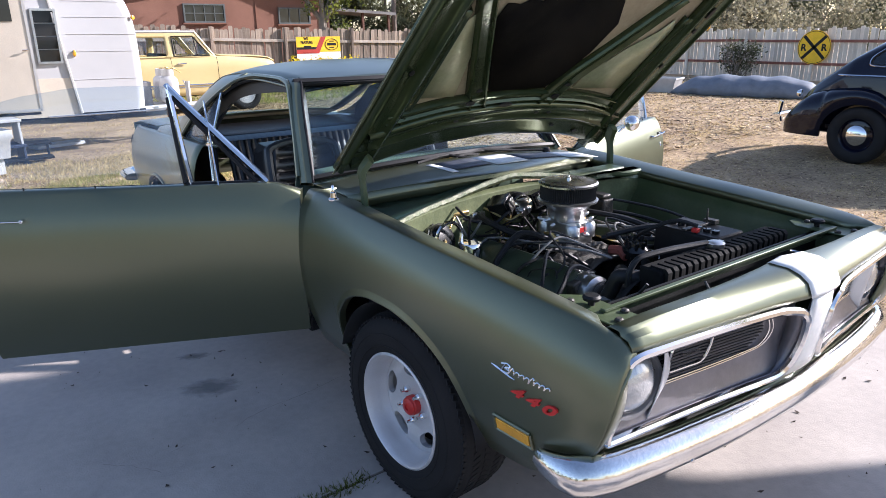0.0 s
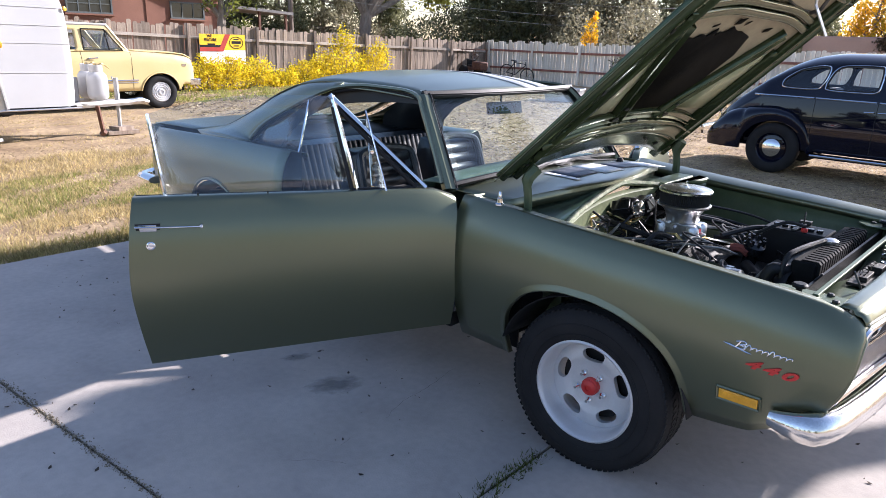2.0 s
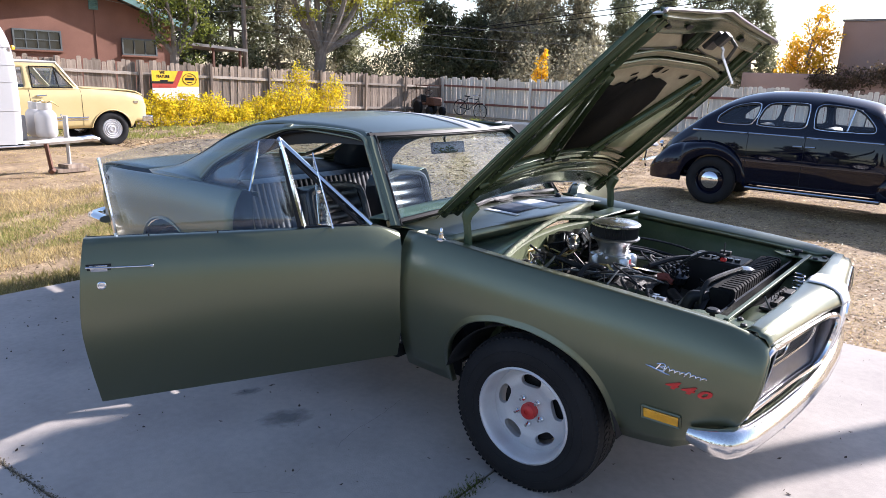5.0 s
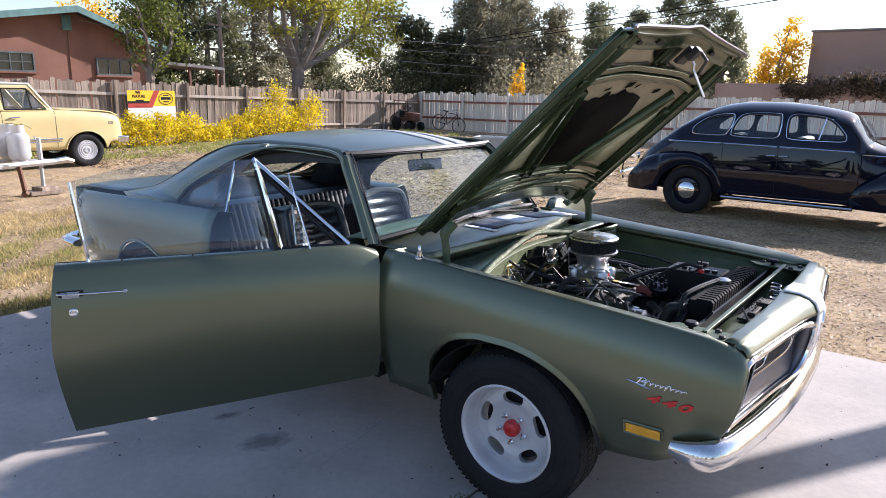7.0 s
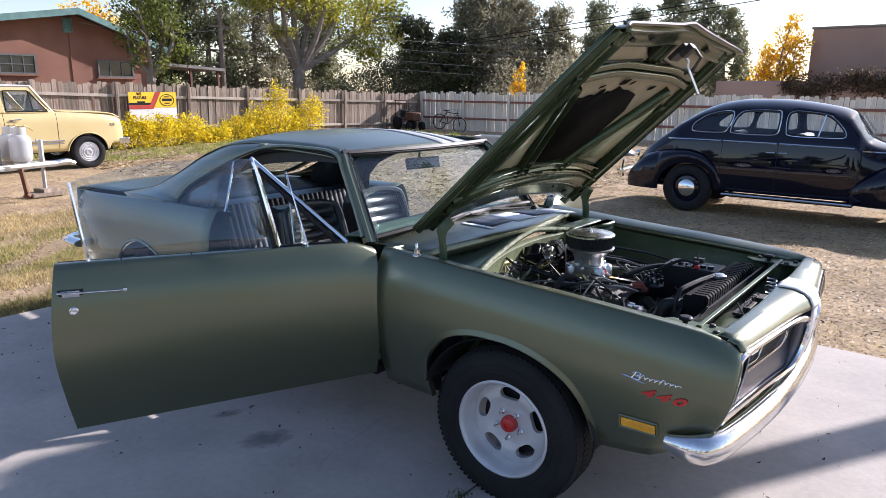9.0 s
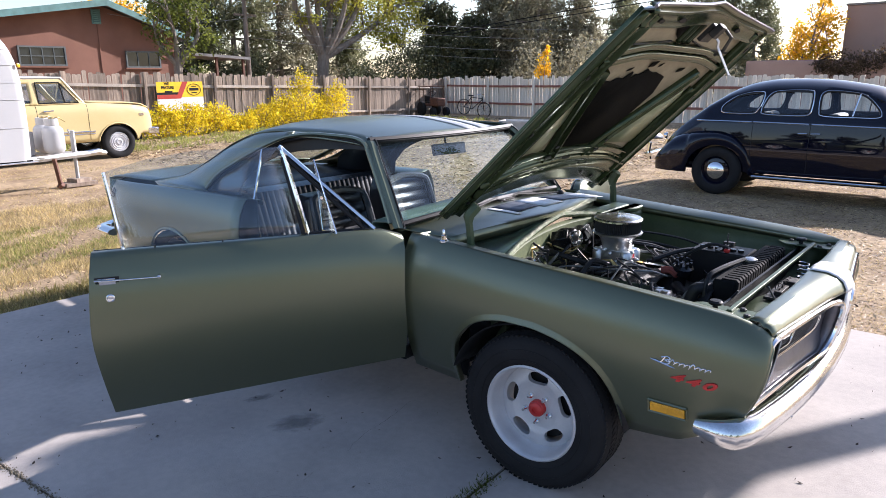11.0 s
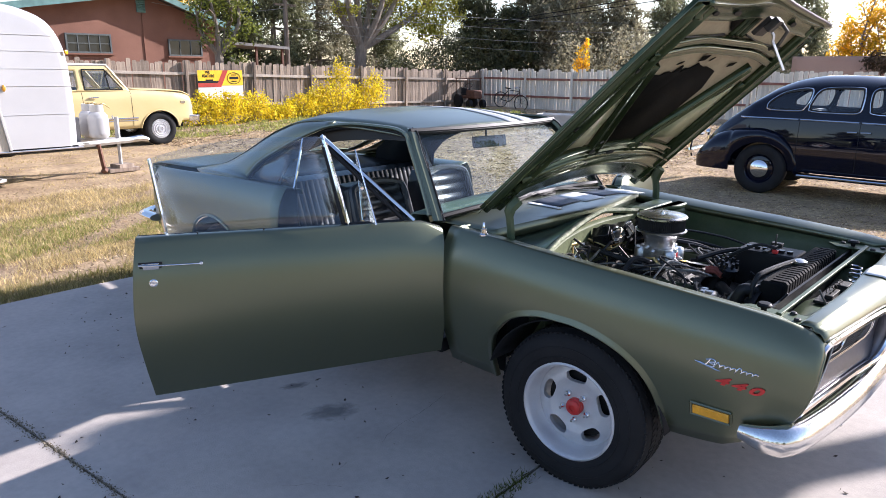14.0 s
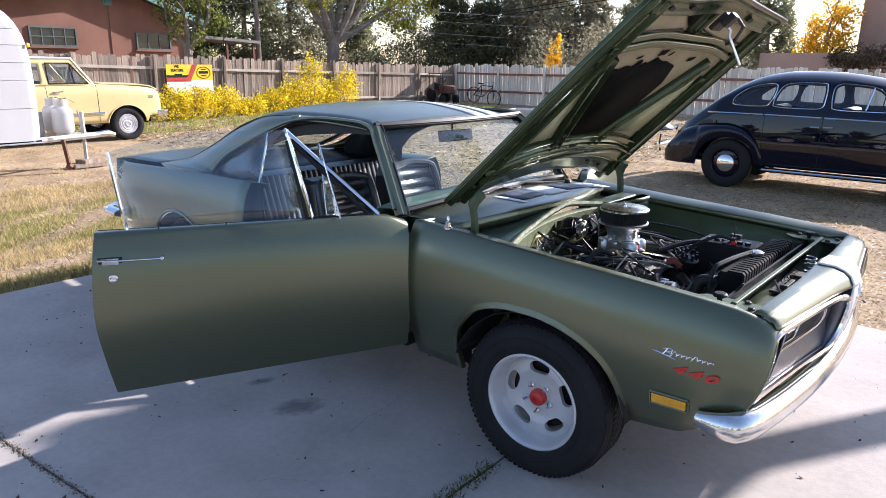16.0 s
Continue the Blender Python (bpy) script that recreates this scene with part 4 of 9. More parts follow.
# teardrop panels, lightly painted, between the side and diagonal rails
for s, v0, v1, v2 in ((-1, 0.50, 0.72, 0.62), (1, 0.34, 0.72, 0.62)):
    bm = BM()
    edge = [(0.275, v0), (0.34, v0 + 0.02), (0.48, v0 + (v2 - v0) * 0.6), (0.58, v2 + 0.03), (0.635, 0.69), (0.60, 0.735), (0.45, v1 + 0.01), (0.30, v1 + 0.01)]
    f = [bm.verts.new(hood_pt(u, s * v, 0.0125)) for u, v in edge]
    bm.faces.new(f)
    bmesh.ops.triangulate(bm, faces=bm.faces)
    part("teardrop_panel", bm, HOOD_PALE, hood, "pale green teardrop recess", solid=0.004)
bm = BM()
rnd = random.Random(5)
poly = [(0.275, -0.28), (0.275, 0.12), (0.33, 0.17), (0.45, 0.25), (0.58, 0.28), (0.645, 0.22)]
for k in range(19):
    v = 0.20 - 0.75 * k / 18
    poly.append((0.665 + rnd.uniform(-0.014, 0.014) + (0.03 if k in (6, 7, 12) else 0), v))
poly += [(0.60, -0.56), (0.45, -0.43)]
va = [bm.verts.new(hood_pt(u, v, 0.0135)) for u, v in poly]
bm.faces.new(va)
bmesh.ops.triangulate(bm, faces=bm.faces)
part("insulation_pad", bm, PAD_BLACK, hood, "torn black insulation pad", solid=0.006)
for u0, u1, v0, v1 in ((0.70, 0.712, -0.40, -0.36), (0.705, 0.735, -0.14, -0.08), (0.70, 0.715, 0.02, 0.05), (0.70, 0.72, 0.3, 0.36)):
    bm = BM()
    plate(bm, [(0, 0), (u1 - u0, 0.01), (u1 - u0 + 0.012, v1 - v0), (0.01, v1 - v0 - 0.01)], 0.003, Matrix.Translation(hood_pt(u0, v0, 0.014)))
    part("pad_scrap", bm, PAD_BLACK, hood)
# black patch on the front inner panel, in the pad's material
bm = BM()
va = [bm.verts.new(hood_pt(u, v, 0.013)) for u, v in ((0.845, -0.13), (0.925, -0.13), (0.925, -0.42), (0.90, -0.30), (0.87, -0.22))]
bm.faces.new(va)
part("soot_patch", bm, PAD_BLACK, hood, solid=0.002)
# openings in the frame, dark inside
for u, v, h, rx, ry in ((0.255, -0.40, 0.042, 0.013, 0.022), (0.31, -0.39, 0.037, 0.009, 0.015), (0.222, -0.13, 0.042, 0.012, 0.034), (0.255, 0.20, 0.042, 0.013, 0.022), (0.165, 0.16, 0.040, 0.007, 0.013), (0.165, 0.26, 0.040, 0.007, 0.013), (0.085, 0.39, 0.032, 0.008, 0.014),
                        (0.31, 0.235, 0.037, 0.008, 0.015), (0.06, 0.63, 0.032, 0.012, 0.016), (0.165, -0.41, 0.040, 0.006, 0.012), (0.165, -0.30, 0.040, 0.006, 0.012), (0.07, -0.86, 0.032, 0.007, 0.010), (0.90, 0.885, 0.038, 0.02, 0.012), (0.70, 0.885, 0.030, 0.03, 0.009), (0.62, 0.885, 0.030, 0.012, 0.010), (0.45, 0.885, 0.030, 0.012, 0.010), (0.45, -0.885, 0.030, 0.012, 0.010), (0.72, -0.885, 0.030, 0.012, 0.010), (0.955, -0.45, 0.038, 0.012, 0.03), (0.955, 0.45, 0.038, 0.012, 0.03), (0.955, -0.72, 0.038, 0.010, 0.02)):
    bm = BM()
    plate(bm, [(rx * math.cos(a), ry * math.sin(a)) for a in span(0, 2 * math.pi, 13)[:-1]], 0.004, Matrix.Translation(hood_pt(u, v, h + 0.003)))
    part("frame_hole", bm, BLACK, hood)
# front edge trim, latch and hook
bm = BM()
tube(bm, [hood_pt(1.0, v) + Vector((0.006, 0, 0.004)) for v in span(-0.98, 0.98, 33)], 0.007, 6)
part("front_trim", bm, GRILLE, hood, "bright hood front edge trim")
bm = BM()
box(bm, (1.155, 0, -0.030), (0.09, 0.10, 0.02))
box(bm, (1.19, -0.04, -0.06), (0.06, 0.05, 0.03))
tube(bm, [(1.20, 0.05, -0.03), (1.19, 0.07, -0.09), (1.13, 0.08, -0.105), (1.09, 0.08, -0.09)], 0.009, 6)
latch = part("hood_latch", bm, GREASE, hood, "greasy hood latch plate", bevel=0.004)
bm = BM()
tube(bm, [(1.165, 0.0, -0.03), (1.155, 0.01, -0.08), (1.135, 0.02, -0.095), (1.095, 0.03, -0.215)], [0.012, 0.012, 0.012, 0.011], 4, 0.5)
part("safety_hook", bm, STRIPE, latch, "pale safety hook")
for pts, r in (([(0.78, -0.85), (0.765, -0.3), (0.765, 0.3), (0.775, 0.8)], 0.006), ([(0.842, 0.12), (0.835, 0.45), (0.85, 0.75)], 0.005), ([(0.842, -0.78), (0.835, -0.5), (0.838, -0.2)], 0.005)):
    bm = BM()
    tube(bm, smooth_path([hood_pt(u, v, 0.013) for u, v in pts], 6), r, 5)
    part("sealer_bead", bm, BLACK, hood)
# hinge arms
for s in (-1, 1):
    bm = BM()
    tube(bm, smooth_path([(-0.44, s * 0.705, 0.88), (-0.445, s * 0.71, 0.99), (-0.455, s * 0.71, 1.06), (-0.42, s * 0.69, 1.12)], 3), [0.022] * 6 + [0.03] * 4, 6, 0.5, up=(0, 1, 0))
    part("hood_hinge", bm, PAINT_IN, car, "flat green hood hinge arm")


# ---- front: header, grilles, lamps, bumper ----
def nose_line(y):
    """x of the nose across the car."""
    return curve([(0, 0.962), (0.06, 0.955), (0.2, 0.925), (0.45, 0.893), (0.68, 0.866), (0.80, 0.850)], abs(y))


def nose_top(y):
    return curve([(0, 0.836), (0.1, 0.832), (0.3, 0.828), (0.6, 0.826), (0.8, 0.826)], abs(y))


bm = BM()
rows = []
for q in span(-1, 1, 35):
    y = 0.7415 * q
    nx, nz = nose_line(y), nose_top(y)
    zt = curve([(0, 0.905), (0.1, 0.895), (0.3, 0.885), (0.6, 0.878), (0.74, 0.867), (0.8, 0.862)], abs(y))
    rear = 0.775 + 0.035 * (1 - q * q)
    row = [(rear, y, zt - 0.05), (rear, y, zt - 0.004), (rear + 0.012, y, zt + 0.004), ((rear + nx) / 2, y, zt + 0.002), (nx - 0.036, y, zt - 0.010), (nx - 0.014, y, (zt + nz) / 2 + 0.006), (nx - 0.003, y, nz + 0.012), (nx, y, nz)]
    rows.append(row)
grid(bm, rows)
header = part("header_panel", bm, PAINT, car, "sunlit green header panel over the grille", solid=0.004)
bm = BM()
rows = []
for y in span(-0.075, 0.115, 9):
    nx, nz = nose_line(y), nose_top(y)
    zt = curve([(0, 0.905), (0.1, 0.895), (0.3, 0.885)], abs(y)) + 0.005
    rows.append([(0.815, y, zt + 0.000), (0.825, y, zt + 0.004), ((0.81 + nx) / 2, y, zt + 0.003), (nx - 0.036, y, zt - 0.008), (nx - 0.010, y, (zt + nz) / 2 + 0.008), (nx + 0.004, y, nz + 0.012), (nx + 0.006, y, nz)])
grid(bm, rows)
part("nose_stripe", bm, STRIPE, header, "pale stripe over the nose", solid=0.001)
# centre divider
bm = BM()
grid(bm, [[(nose_line(y) - 0.0 - 0.04 * (1 - t) ** 2, y * (1 + 0.35 * (1 - t)), 0.575 + (nose_top(0) - 0.575) * t) for t in span(0, 1, 7)] for y in span(-0.06, 0.06, 5)])
part("nose_divider", bm, STRIPE, car, "pale centre divider between the grilles", solid=0.004)


def grille(s):
    def P(y, z, lift=0.0):
        return Vector((nose_line(y) + lift - 0.16 * max(0, 0.80 - z), s * y, z))
    # outline, from the outer upper corner round
    outline = [(0.762, 0.70), (0.760, 0.77), (0.742, 0.806), (0.70, 0.814), (0.45, 0.816), (0.2, 0.814), (0.11, 0.800), (0.070, 0.765), (0.062, 0.70), (0.085, 0.62), (0.13, 0.585), (0.3, 0.577), (0.55, 0.574), (0.72, 0.568), (0.765, 0.566), (0.770, 0.60), (0.762, 0.70)]
    path = smooth_path([P(y, z, 0.004) for y, z in outline], 4)
    bm = BM()
    tube(bm, path, 0.0125, 8)
    g = part("grille_surround", bm, CHROME, car, "chrome grille surround")
    # smooth grey panel, its lower half sloping out to the surround
    bm = BM()
    rows = [[P(y, z, curve([(0.57, -0.006), (0.60, -0.022), (0.655, -0.045), (0.70, -0.052), (0.83, -0.048)], z)) for y in span(0.055, 0.76, 22)] for z in (0.572, 0.585, 0.60, 0.625, 0.655, 0.68, 0.70, 0.75, 0.80, 0.825)]
    grid(bm, rows)
    part("grille_panel", bm, GRILLE, g, "smooth grey recessed grille panel", solid=0.003)
    bm = BM()
    ring = smooth_path([(y, z, 0) for y, z in outline], 4)
    grid(bm, [[P(p[0], p[1], 0.002) for p in ring], [P(0.002 + p[0] * 0.995, 0.69 + (p[1] - 0.69) * 0.985, -0.056) for p in ring]])
    part("grille_rim", bm, GRILLE, g, solid=0.002)
    for k in range(13):
        bm = BM()
        z = 0.676 + 0.0102 * k
        inner = 0.165 + 0.03 * abs(k - 6) ** 1.6 / 10
        tube(bm, [P(y, z, -0.046) for y in span(inner, 0.59, 10)], 0.0028, 5)
        part("grille_bar", bm, GRILLE_BAR, g)
    # inner bright line and the emblem
    bm = BM()
    for d, r in ((0.0, 0.0032), (0.014, 0.0026)):
        tube(bm, smooth_path([P(0.60, 0.80 + d * 0.6, -0.042), P(0.3, 0.80 + d * 0.6, -0.042), P(0.18 - d * 0.7, 0.788 + d * 0.3, -0.042), P(0.145 - d, 0.735, -0.042), P(0.18 - d * 0.7, 0.680 - d * 0.3, -0.042), P(0.4, 0.668 - d * 0.6, -0.042), P(0.60, 0.666 - d * 0.6, -0.042)], 5), r, 6)
    part("grille_trim", bm, CHROME_OLD, g)
    if s < 0:
        bm = BM()
        e = smooth_path([P(0.545, 0.76, -0.04), P(0.53, 0.785, -0.04), P(0.42, 0.785, -0.04), P(0.39, 0.765, -0.04), P(0.40, 0.71, -0.04), P(0.43, 0.695, -0.04), P(0.53, 0.695, -0.04), P(0.545, 0.715, -0.04), P(0.545, 0.76, -0.04)], 3)
        tube(bm, e, 0.004, 6)
        tube(bm, [P(0.50, 0.74, -0.045), P(0.435, 0.74, -0.045)], 0.012, 6, 0.5)
        part("grille_emblem", bm, CHROME_OLD, g, "plain rounded chrome emblem frame")
    # lamp: bowl, lens, bezel
    c = P(0.668, 0.698, -0.045)
    d = Vector((0.985, s * 0.12, 0))
    bm = BM()
    lathe(bm, [(0, 0.040), (0.03, 0.037), (0.055, 0.028), (0.075, 0.012), (0.083, -0.004), (0.083, -0.03)], out_axis(c, d), 28)
    lamp = part("headlamp", bm, LAMP_GLASS, g, "round sealed-beam headlamp")
    bm = BM()
    lathe(bm, [(0.083, 0.0), (0.087, 0.016), (0.095, 0.018), (0.105, 0.0), (0.108, -0.04)], out_axis(c, d), 28, cap=False)
    part("lamp_bezel", bm, SILVER, lamp)
    bm = BM()
    grid(bm, [[P(0.605 - 0.078 * math.sin(math.pi * t) ** 0.8 * (1 - 0.75 * k) + 0.012 * k, 0.584 + 0.222 * t, -0.046 + 0.034 * k ** 0.7) for k in span(0, 1, 5)] for t in span(0, 1, 14)])
    part("lamp_cheek", bm, WHEEL_ALU, g, "bright silver cheek beside the lamp", solid=0.003)
    return g


grille(-1), grille(1)
# lower valance behind the bumper
bm = BM()
grid(bm, [[(nose_line(y) - 0.055 - 0.08 * t, y * (1 - 0.02 * t), 0.565 - 0.20 * t) for t in span(0, 1, 5)] for y in span(-0.74, 0.74, 25)])
part("front_valance", bm, PAINT, car, solid=0.004)


def bumper_path(y):
    return curve([(0, 0.912), (0.25, 0.904), (0.5, 0.882), (0.7, 0.854), (0.78, 0.838), (0.815, 0.822)], abs(y))


ends = [(0.672, 0.858), (0.72, 0.866), (0.765, 0.864), (0.80, 0.848)]
line = [(x, -y) for x, y in ends] + [(bumper_path(y), y) for y in span(-0.815, 0.815, 31)] + [(x, y) for x, y in reversed(ends)]
bm = BM()
prof = [(-0.035, 0.058), (-0.006, 0.064), (0.014, 0.052), (0.028, 0.026), (0.033, 0.002), (0.028, -0.012), (0.020, -0.024), (0.010, -0.040), (-0.012, -0.052), (-0.04, -0.050)]
rows = []
for i, (x, y) in enumerate(line):
    a, b = line[max(i - 1, 0)], line[min(i + 1, len(line) - 1)]
    t = Vector((b[0] - a[0], b[1] - a[1], 0)).normalized()
    n = Vector((t.y, -t.x, 0))
    k = min(1.0, (min(i, len(line) - 1 - i) + 1.2) / 4.0) ** 0.6
    rows.append([Vector((x, y, 0.478 - 0.0 * abs(y))) + n * (p * k) + Vector((0, 0, q * k)) for p, q in prof])
grid(bm, rows)
bm.faces.new([v for v in bm.verts][:len(prof)])
front_bumper = part("front_bumper", bm, CHROME_OLD, car, "worn chrome front bumper", solid=0.003, sharp=60)
for y in (-0.5, 0.5):
    bm = BM()
    lathe(bm, [(0.007, 0), (0.006, 0.003), (0.003, 0.004), (0, 0.004)], out_axis((bumper_path(y) + 0.020, y, 0.448), (1, 0.1 * (1 if y > 0 else -1), -0.15)), 10)
    part("bumper_bolt", bm, CHROME_OLD, front_bumper)
for y in (-0.42, 0.42):
    bm = BM()
    box(bm, (bumper_path(y) - 0.08, y, 0.46), (0.13, 0.05, 0.05))
    part("bumper_bracket", bm, BLACK, front_bumper)


# ---- wheels ----
def wheel(at, turn, s):
    w = new("wheel")
    w.parent = car
    w.matrix_basis = Matrix.Translation(at) @ Matrix.Rotation(radians(turn), 4, "Z")
    w["label"] = "black tyre on a slotted aluminium wheel with red hub cap"
    ax = out_axis((0, 0, 0), (0, s, 0))
    bm = BM()
    R = 0.345
    prof = [(0.203, 0.104), (0.215, 0.116), (0.245, 0.124), (0.280, 0.124), (0.310, 0.116), (0.329, 0.103), (0.339, 0.086), (R, 0.066), (R + 0.001, 0.0), (R, -0.066), (0.339, -0.086), (0.329, -0.103), (0.275, -0.124), (0.215, -0.116), (0.203, -0.1)]
    lathe(bm, prof, ax, 64, cap=False)
    tyre = part("tyre", bm, RUBBER, w)
    bm = BM()
    for k in range(84):
        a = 2 * math.pi * k / 84
        for j, (h, wd) in enumerate(((0.090, 0.028), (0.048, 0.032), (0.0, 0.036), (-0.048, 0.032), (-0.090, 0.028))):
            rr = R - 0.001 if abs(h) < 0.08 else R - 0.011
            m_ = ax @ Matrix.Rotation(a + 0.02 * (j % 2), 4, "Z") @ Matrix.Translation((rr, 0, h)) @ Matrix.Rotation(0.35 if j % 2 else -0.35, 4, "X")
            box(bm, (0, 0, 0), (0.007, 0.0165, wd), m_)
    tread = part("tread", bm, RUBBER, tyre)
    tread["kind"] = "stuff"
    bm = BM()
    for r, h in ((0.282, 0.1235), (0.240, 0.1235)):
        tube(bm, [ax @ Vector((r * math.cos(a), r * math.sin(a), h)) for a in span(0, 2 * math.pi, 49)], 0.0022, 4)
    part("sidewall_ring", bm, RUBBER, tyre)
    bm = BM()
    lathe(bm, [(0.204, 0.104), (0.212, 0.110), (0.213, 0.117), (0.206, 0.121), (0.198, 0.115), (0.194, 0.098), (0.187, 0.070), (0.183, 0.030), (0.176, 0.022), (0.172, -0.08), (0.2, -0.1)], ax, 64, cap=False)
    rim = part("rim", bm, WHEEL_ALU, w, "polished aluminium rim", sharp=50)
    # slotted disc
    bm = BM()

    def dish(p):
        r = math.hypot(p[0], p[1])
        return curve([(0.0, 0.040), (0.06, 0.040), (0.085, 0.040), (0.10, 0.044), (0.125, 0.050), (0.155, 0.046), (0.182, 0.032)], r)
    loops = [[(0.182 * math.cos(a), 0.182 * math.sin(a)) for a in span(0, 2 * math.pi, 61)[:-1]]]
    for k in range(5):
        a0 = 2 * math.pi * (k + 0.26) / 5
        lp = []
        for a in span(0, 2 * math.pi, 21)[:-1]:
            tr = 0.134 + 0.027 * abs(math.sin(a)) ** 0.8 * (1 if math.sin(a) > 0 else -1)
            ta = a0 + (0.047 * abs(math.cos(a)) ** 0.8 * (1 if math.cos(a) > 0 else -1)) / 0.134
            lp.append((tr * math.cos(ta), tr * math.sin(ta)))
        loops.append(lp)
    edges = []
    for lp in loops:
        vv = [bm.verts.new((x, y, 0)) for x, y in lp]
        edges += [bm.edges.new((vv[i], vv[(i + 1) % len(vv)])) for i in range(len(vv))]
    bmesh.ops.triangle_fill(bm, edges=edges, use_beauty=True, use_dissolve=False)
    for _ in range(2):
        bmesh.ops.subdivide_edges(bm, edges=[e for e in bm.edges if e.calc_length() > 0.03 and not e.is_boundary], cuts=1)
        bmesh.ops.triangulate(bm, faces=bm.faces)
    ret = bmesh.ops.extrude_face_region(bm, geom=list(bm.faces))
    low = [v for v in ret["geom"] if isinstance(v, bmesh.types.BMVert)]
    lows = set(low)
    for v in bm.verts:
        v.co = Vector((v.co.x, v.co.y, dish(v.co) - (0.022 if v in lows else 0)))
    bm.transform(ax)
    part("slotted_disc", bm, WHEEL_ALU, rim, sharp=30)
    bm = BM()
    lathe(bm, [(0.15, 0.0), (0.15, -0.02), (0, -0.02)], ax, 32)
    part("brake_drum", bm, BLACK, w)
    for k in range(5):
        bm = BM()
        a = 2 * math.pi * (k + 0.73) / 5
        lathe(bm, [(0.012, 0.036), (0.0125, 0.056), (0.009, 0.060), (0.006, 0.064), (0.006, 0.074), (0, 0.075)], ax @ Matrix.Translation((0.060 * math.cos(a), 0.060 * math.sin(a), 0)), 10)
        part("lug_nut", bm, CHROME, rim)
    bm = BM()
    lathe(bm, [(0.036, 0.035), (0.036, 0.060), (0.032, 0.063), (0.032, 0.070), (0.027, 0.075), (0.012, 0.077), (0.011, 0.072), (0, 0.071)], ax, 24)
    part("hub_cap", bm, RED, rim, "red plastic hub cap")
    return w


STEER = 2.5
for x, y, turn in ((-0.009, 0.754, STEER), (-2.78, 0.735, 0)):
    wheel((x, -y, 0.308), turn, -1)
    wheel((x, y, 0.308), turn, 1)


# ---- cabin ----
def seat(y, bench=False):
    st = new("seat")
    st.parent = car
    st["label"] = "black vinyl rear bench seat with upright pleats" if bench else "black vinyl bucket seat with cross-ribbed backrest"
    w = 1.16 if bench else 0.50
    x0 = -2.28 if bench else (-1.73 if y > 0 else -1.62)
    bm = BM()
    if bench:
        n = 26
        rows = []
        for k in range(n * 4 + 1):
            v = -w / 2 + w * k / (n * 4)
            r = 0.008 * abs(math.sin(math.pi * k / 4))
            rows.append([(x0 + 0.16 + r, y + v, 0.46), (x0 + 0.08 + r, y + v, 0.62), (x0 + r, y + v, 0.84), (x0 - 0.04 + r, y + v, 0.955), (x0 - 0.10, y + v, 0.975), (x0 - 0.18, y + v, 0.96)])
        grid(bm, rows)
        part("seat_back", bm, SEAT_VINYL, st, solid=0.01)
        bm = BM()
        box(bm, (x0 + 0.36, y, 0.43), (0.5, w, 0.14))
        part("seat_cushion", bm, SEAT_VINYL, st, bevel=0.04)
    else:
        m = pose(x0 - 0.03, y, 0.43, 0, -16, 0)
        rows = []
        for k in range(49):
            t = k / 48
            r = 0.013 * abs(math.sin(math.pi * t * 8))
            hw = w / 2 * (1 - 0.18 * t ** 3)
            zz = (0.53 if y > 0 else 0.56) * t
            rows.append([m @ Vector((0.03 - 0.10, -hw - 0.01, zz)), m @ Vector((0.06, -hw + 0.01, zz)), m @ Vector((0.085, -hw + 0.05, zz)), m @ Vector((0.062 + r, -hw + 0.075, zz)), m @ Vector((0.055 + r, 0, zz)), m @ Vector((0.062 + r, hw - 0.075, zz)), m @ Vector((0.085, hw - 0.05, zz)), m @ Vector((0.06, hw - 0.01, zz)), m @ Vector((0.03 - 0.10, hw + 0.01, zz))])
        rows.append([m @ Vector((-0.03, yy * 0.8, 0.60)) for yy in span(-w / 2, w / 2, 9)])
        grid(bm, rows)
        part("seat_back", bm, SEAT_VINYL, st, solid=0.012)
        bm = BM()
        tube(bm, smooth_path([m @ Vector((0.088, -w / 2 + 0.03, 0.0)), m @ Vector((0.09, -w / 2 + 0.035, 0.35)), m @ Vector((0.08, -w / 2 * 0.8, 0.54)), m @ Vector((0.06, 0, 0.585)), m @ Vector((0.08, w / 2 * 0.8, 0.54)), m @ Vector((0.09, w / 2 - 0.035, 0.35)), m @ Vector((0.088, w / 2 - 0.03, 0.0))], 5), 0.024, 8)
        part("seat_bolster", bm, mat("bolster_vinyl", (0.05, 0.055, 0.06), 0.35, 0, big=(9, 0.2), bump=(200, 0.06)), st)
        bm = BM()
        box(bm, (x0 + 0.33, y, 0.40), (0.50, w, 0.15))
        part("seat_cushion", bm, SEAT_VINYL, st, bevel=0.045)
    return st


seat(-0.36), seat(0.36), seat(0, True)
bm = BM()
rows = [[(-0.862 + 0.07 * c, y, 0.958 + 0.036 * c), (-1.0, y, 0.966 + 0.032 * c), (-1.09, y, 0.955 + 0.030 * c), (-1.115, y, 0.89 + 0.02 * c), (-1.04, y, 0.72)] for y, c in [(v, 1 - (v / 0.7) ** 2) for v in span(-0.69, 0.69, 13)]]
grid(bm, rows)
part("dashboard", bm, mat("dash_vinyl", (0.11, 0.16, 0.115), 0.45, 0, big=(9, 0.2), bump=(150, 0.1)), car, "dark green dashboard", solid=0.01)
bm = BM()
grid(bm, [[(-2.40, y, 0.955), (-2.7, y, 0.955), (-3.1, y, 0.965)] for y in span(-0.62, 0.62, 7)])
part("parcel_shelf", bm, VINYL, car, solid=0.01)
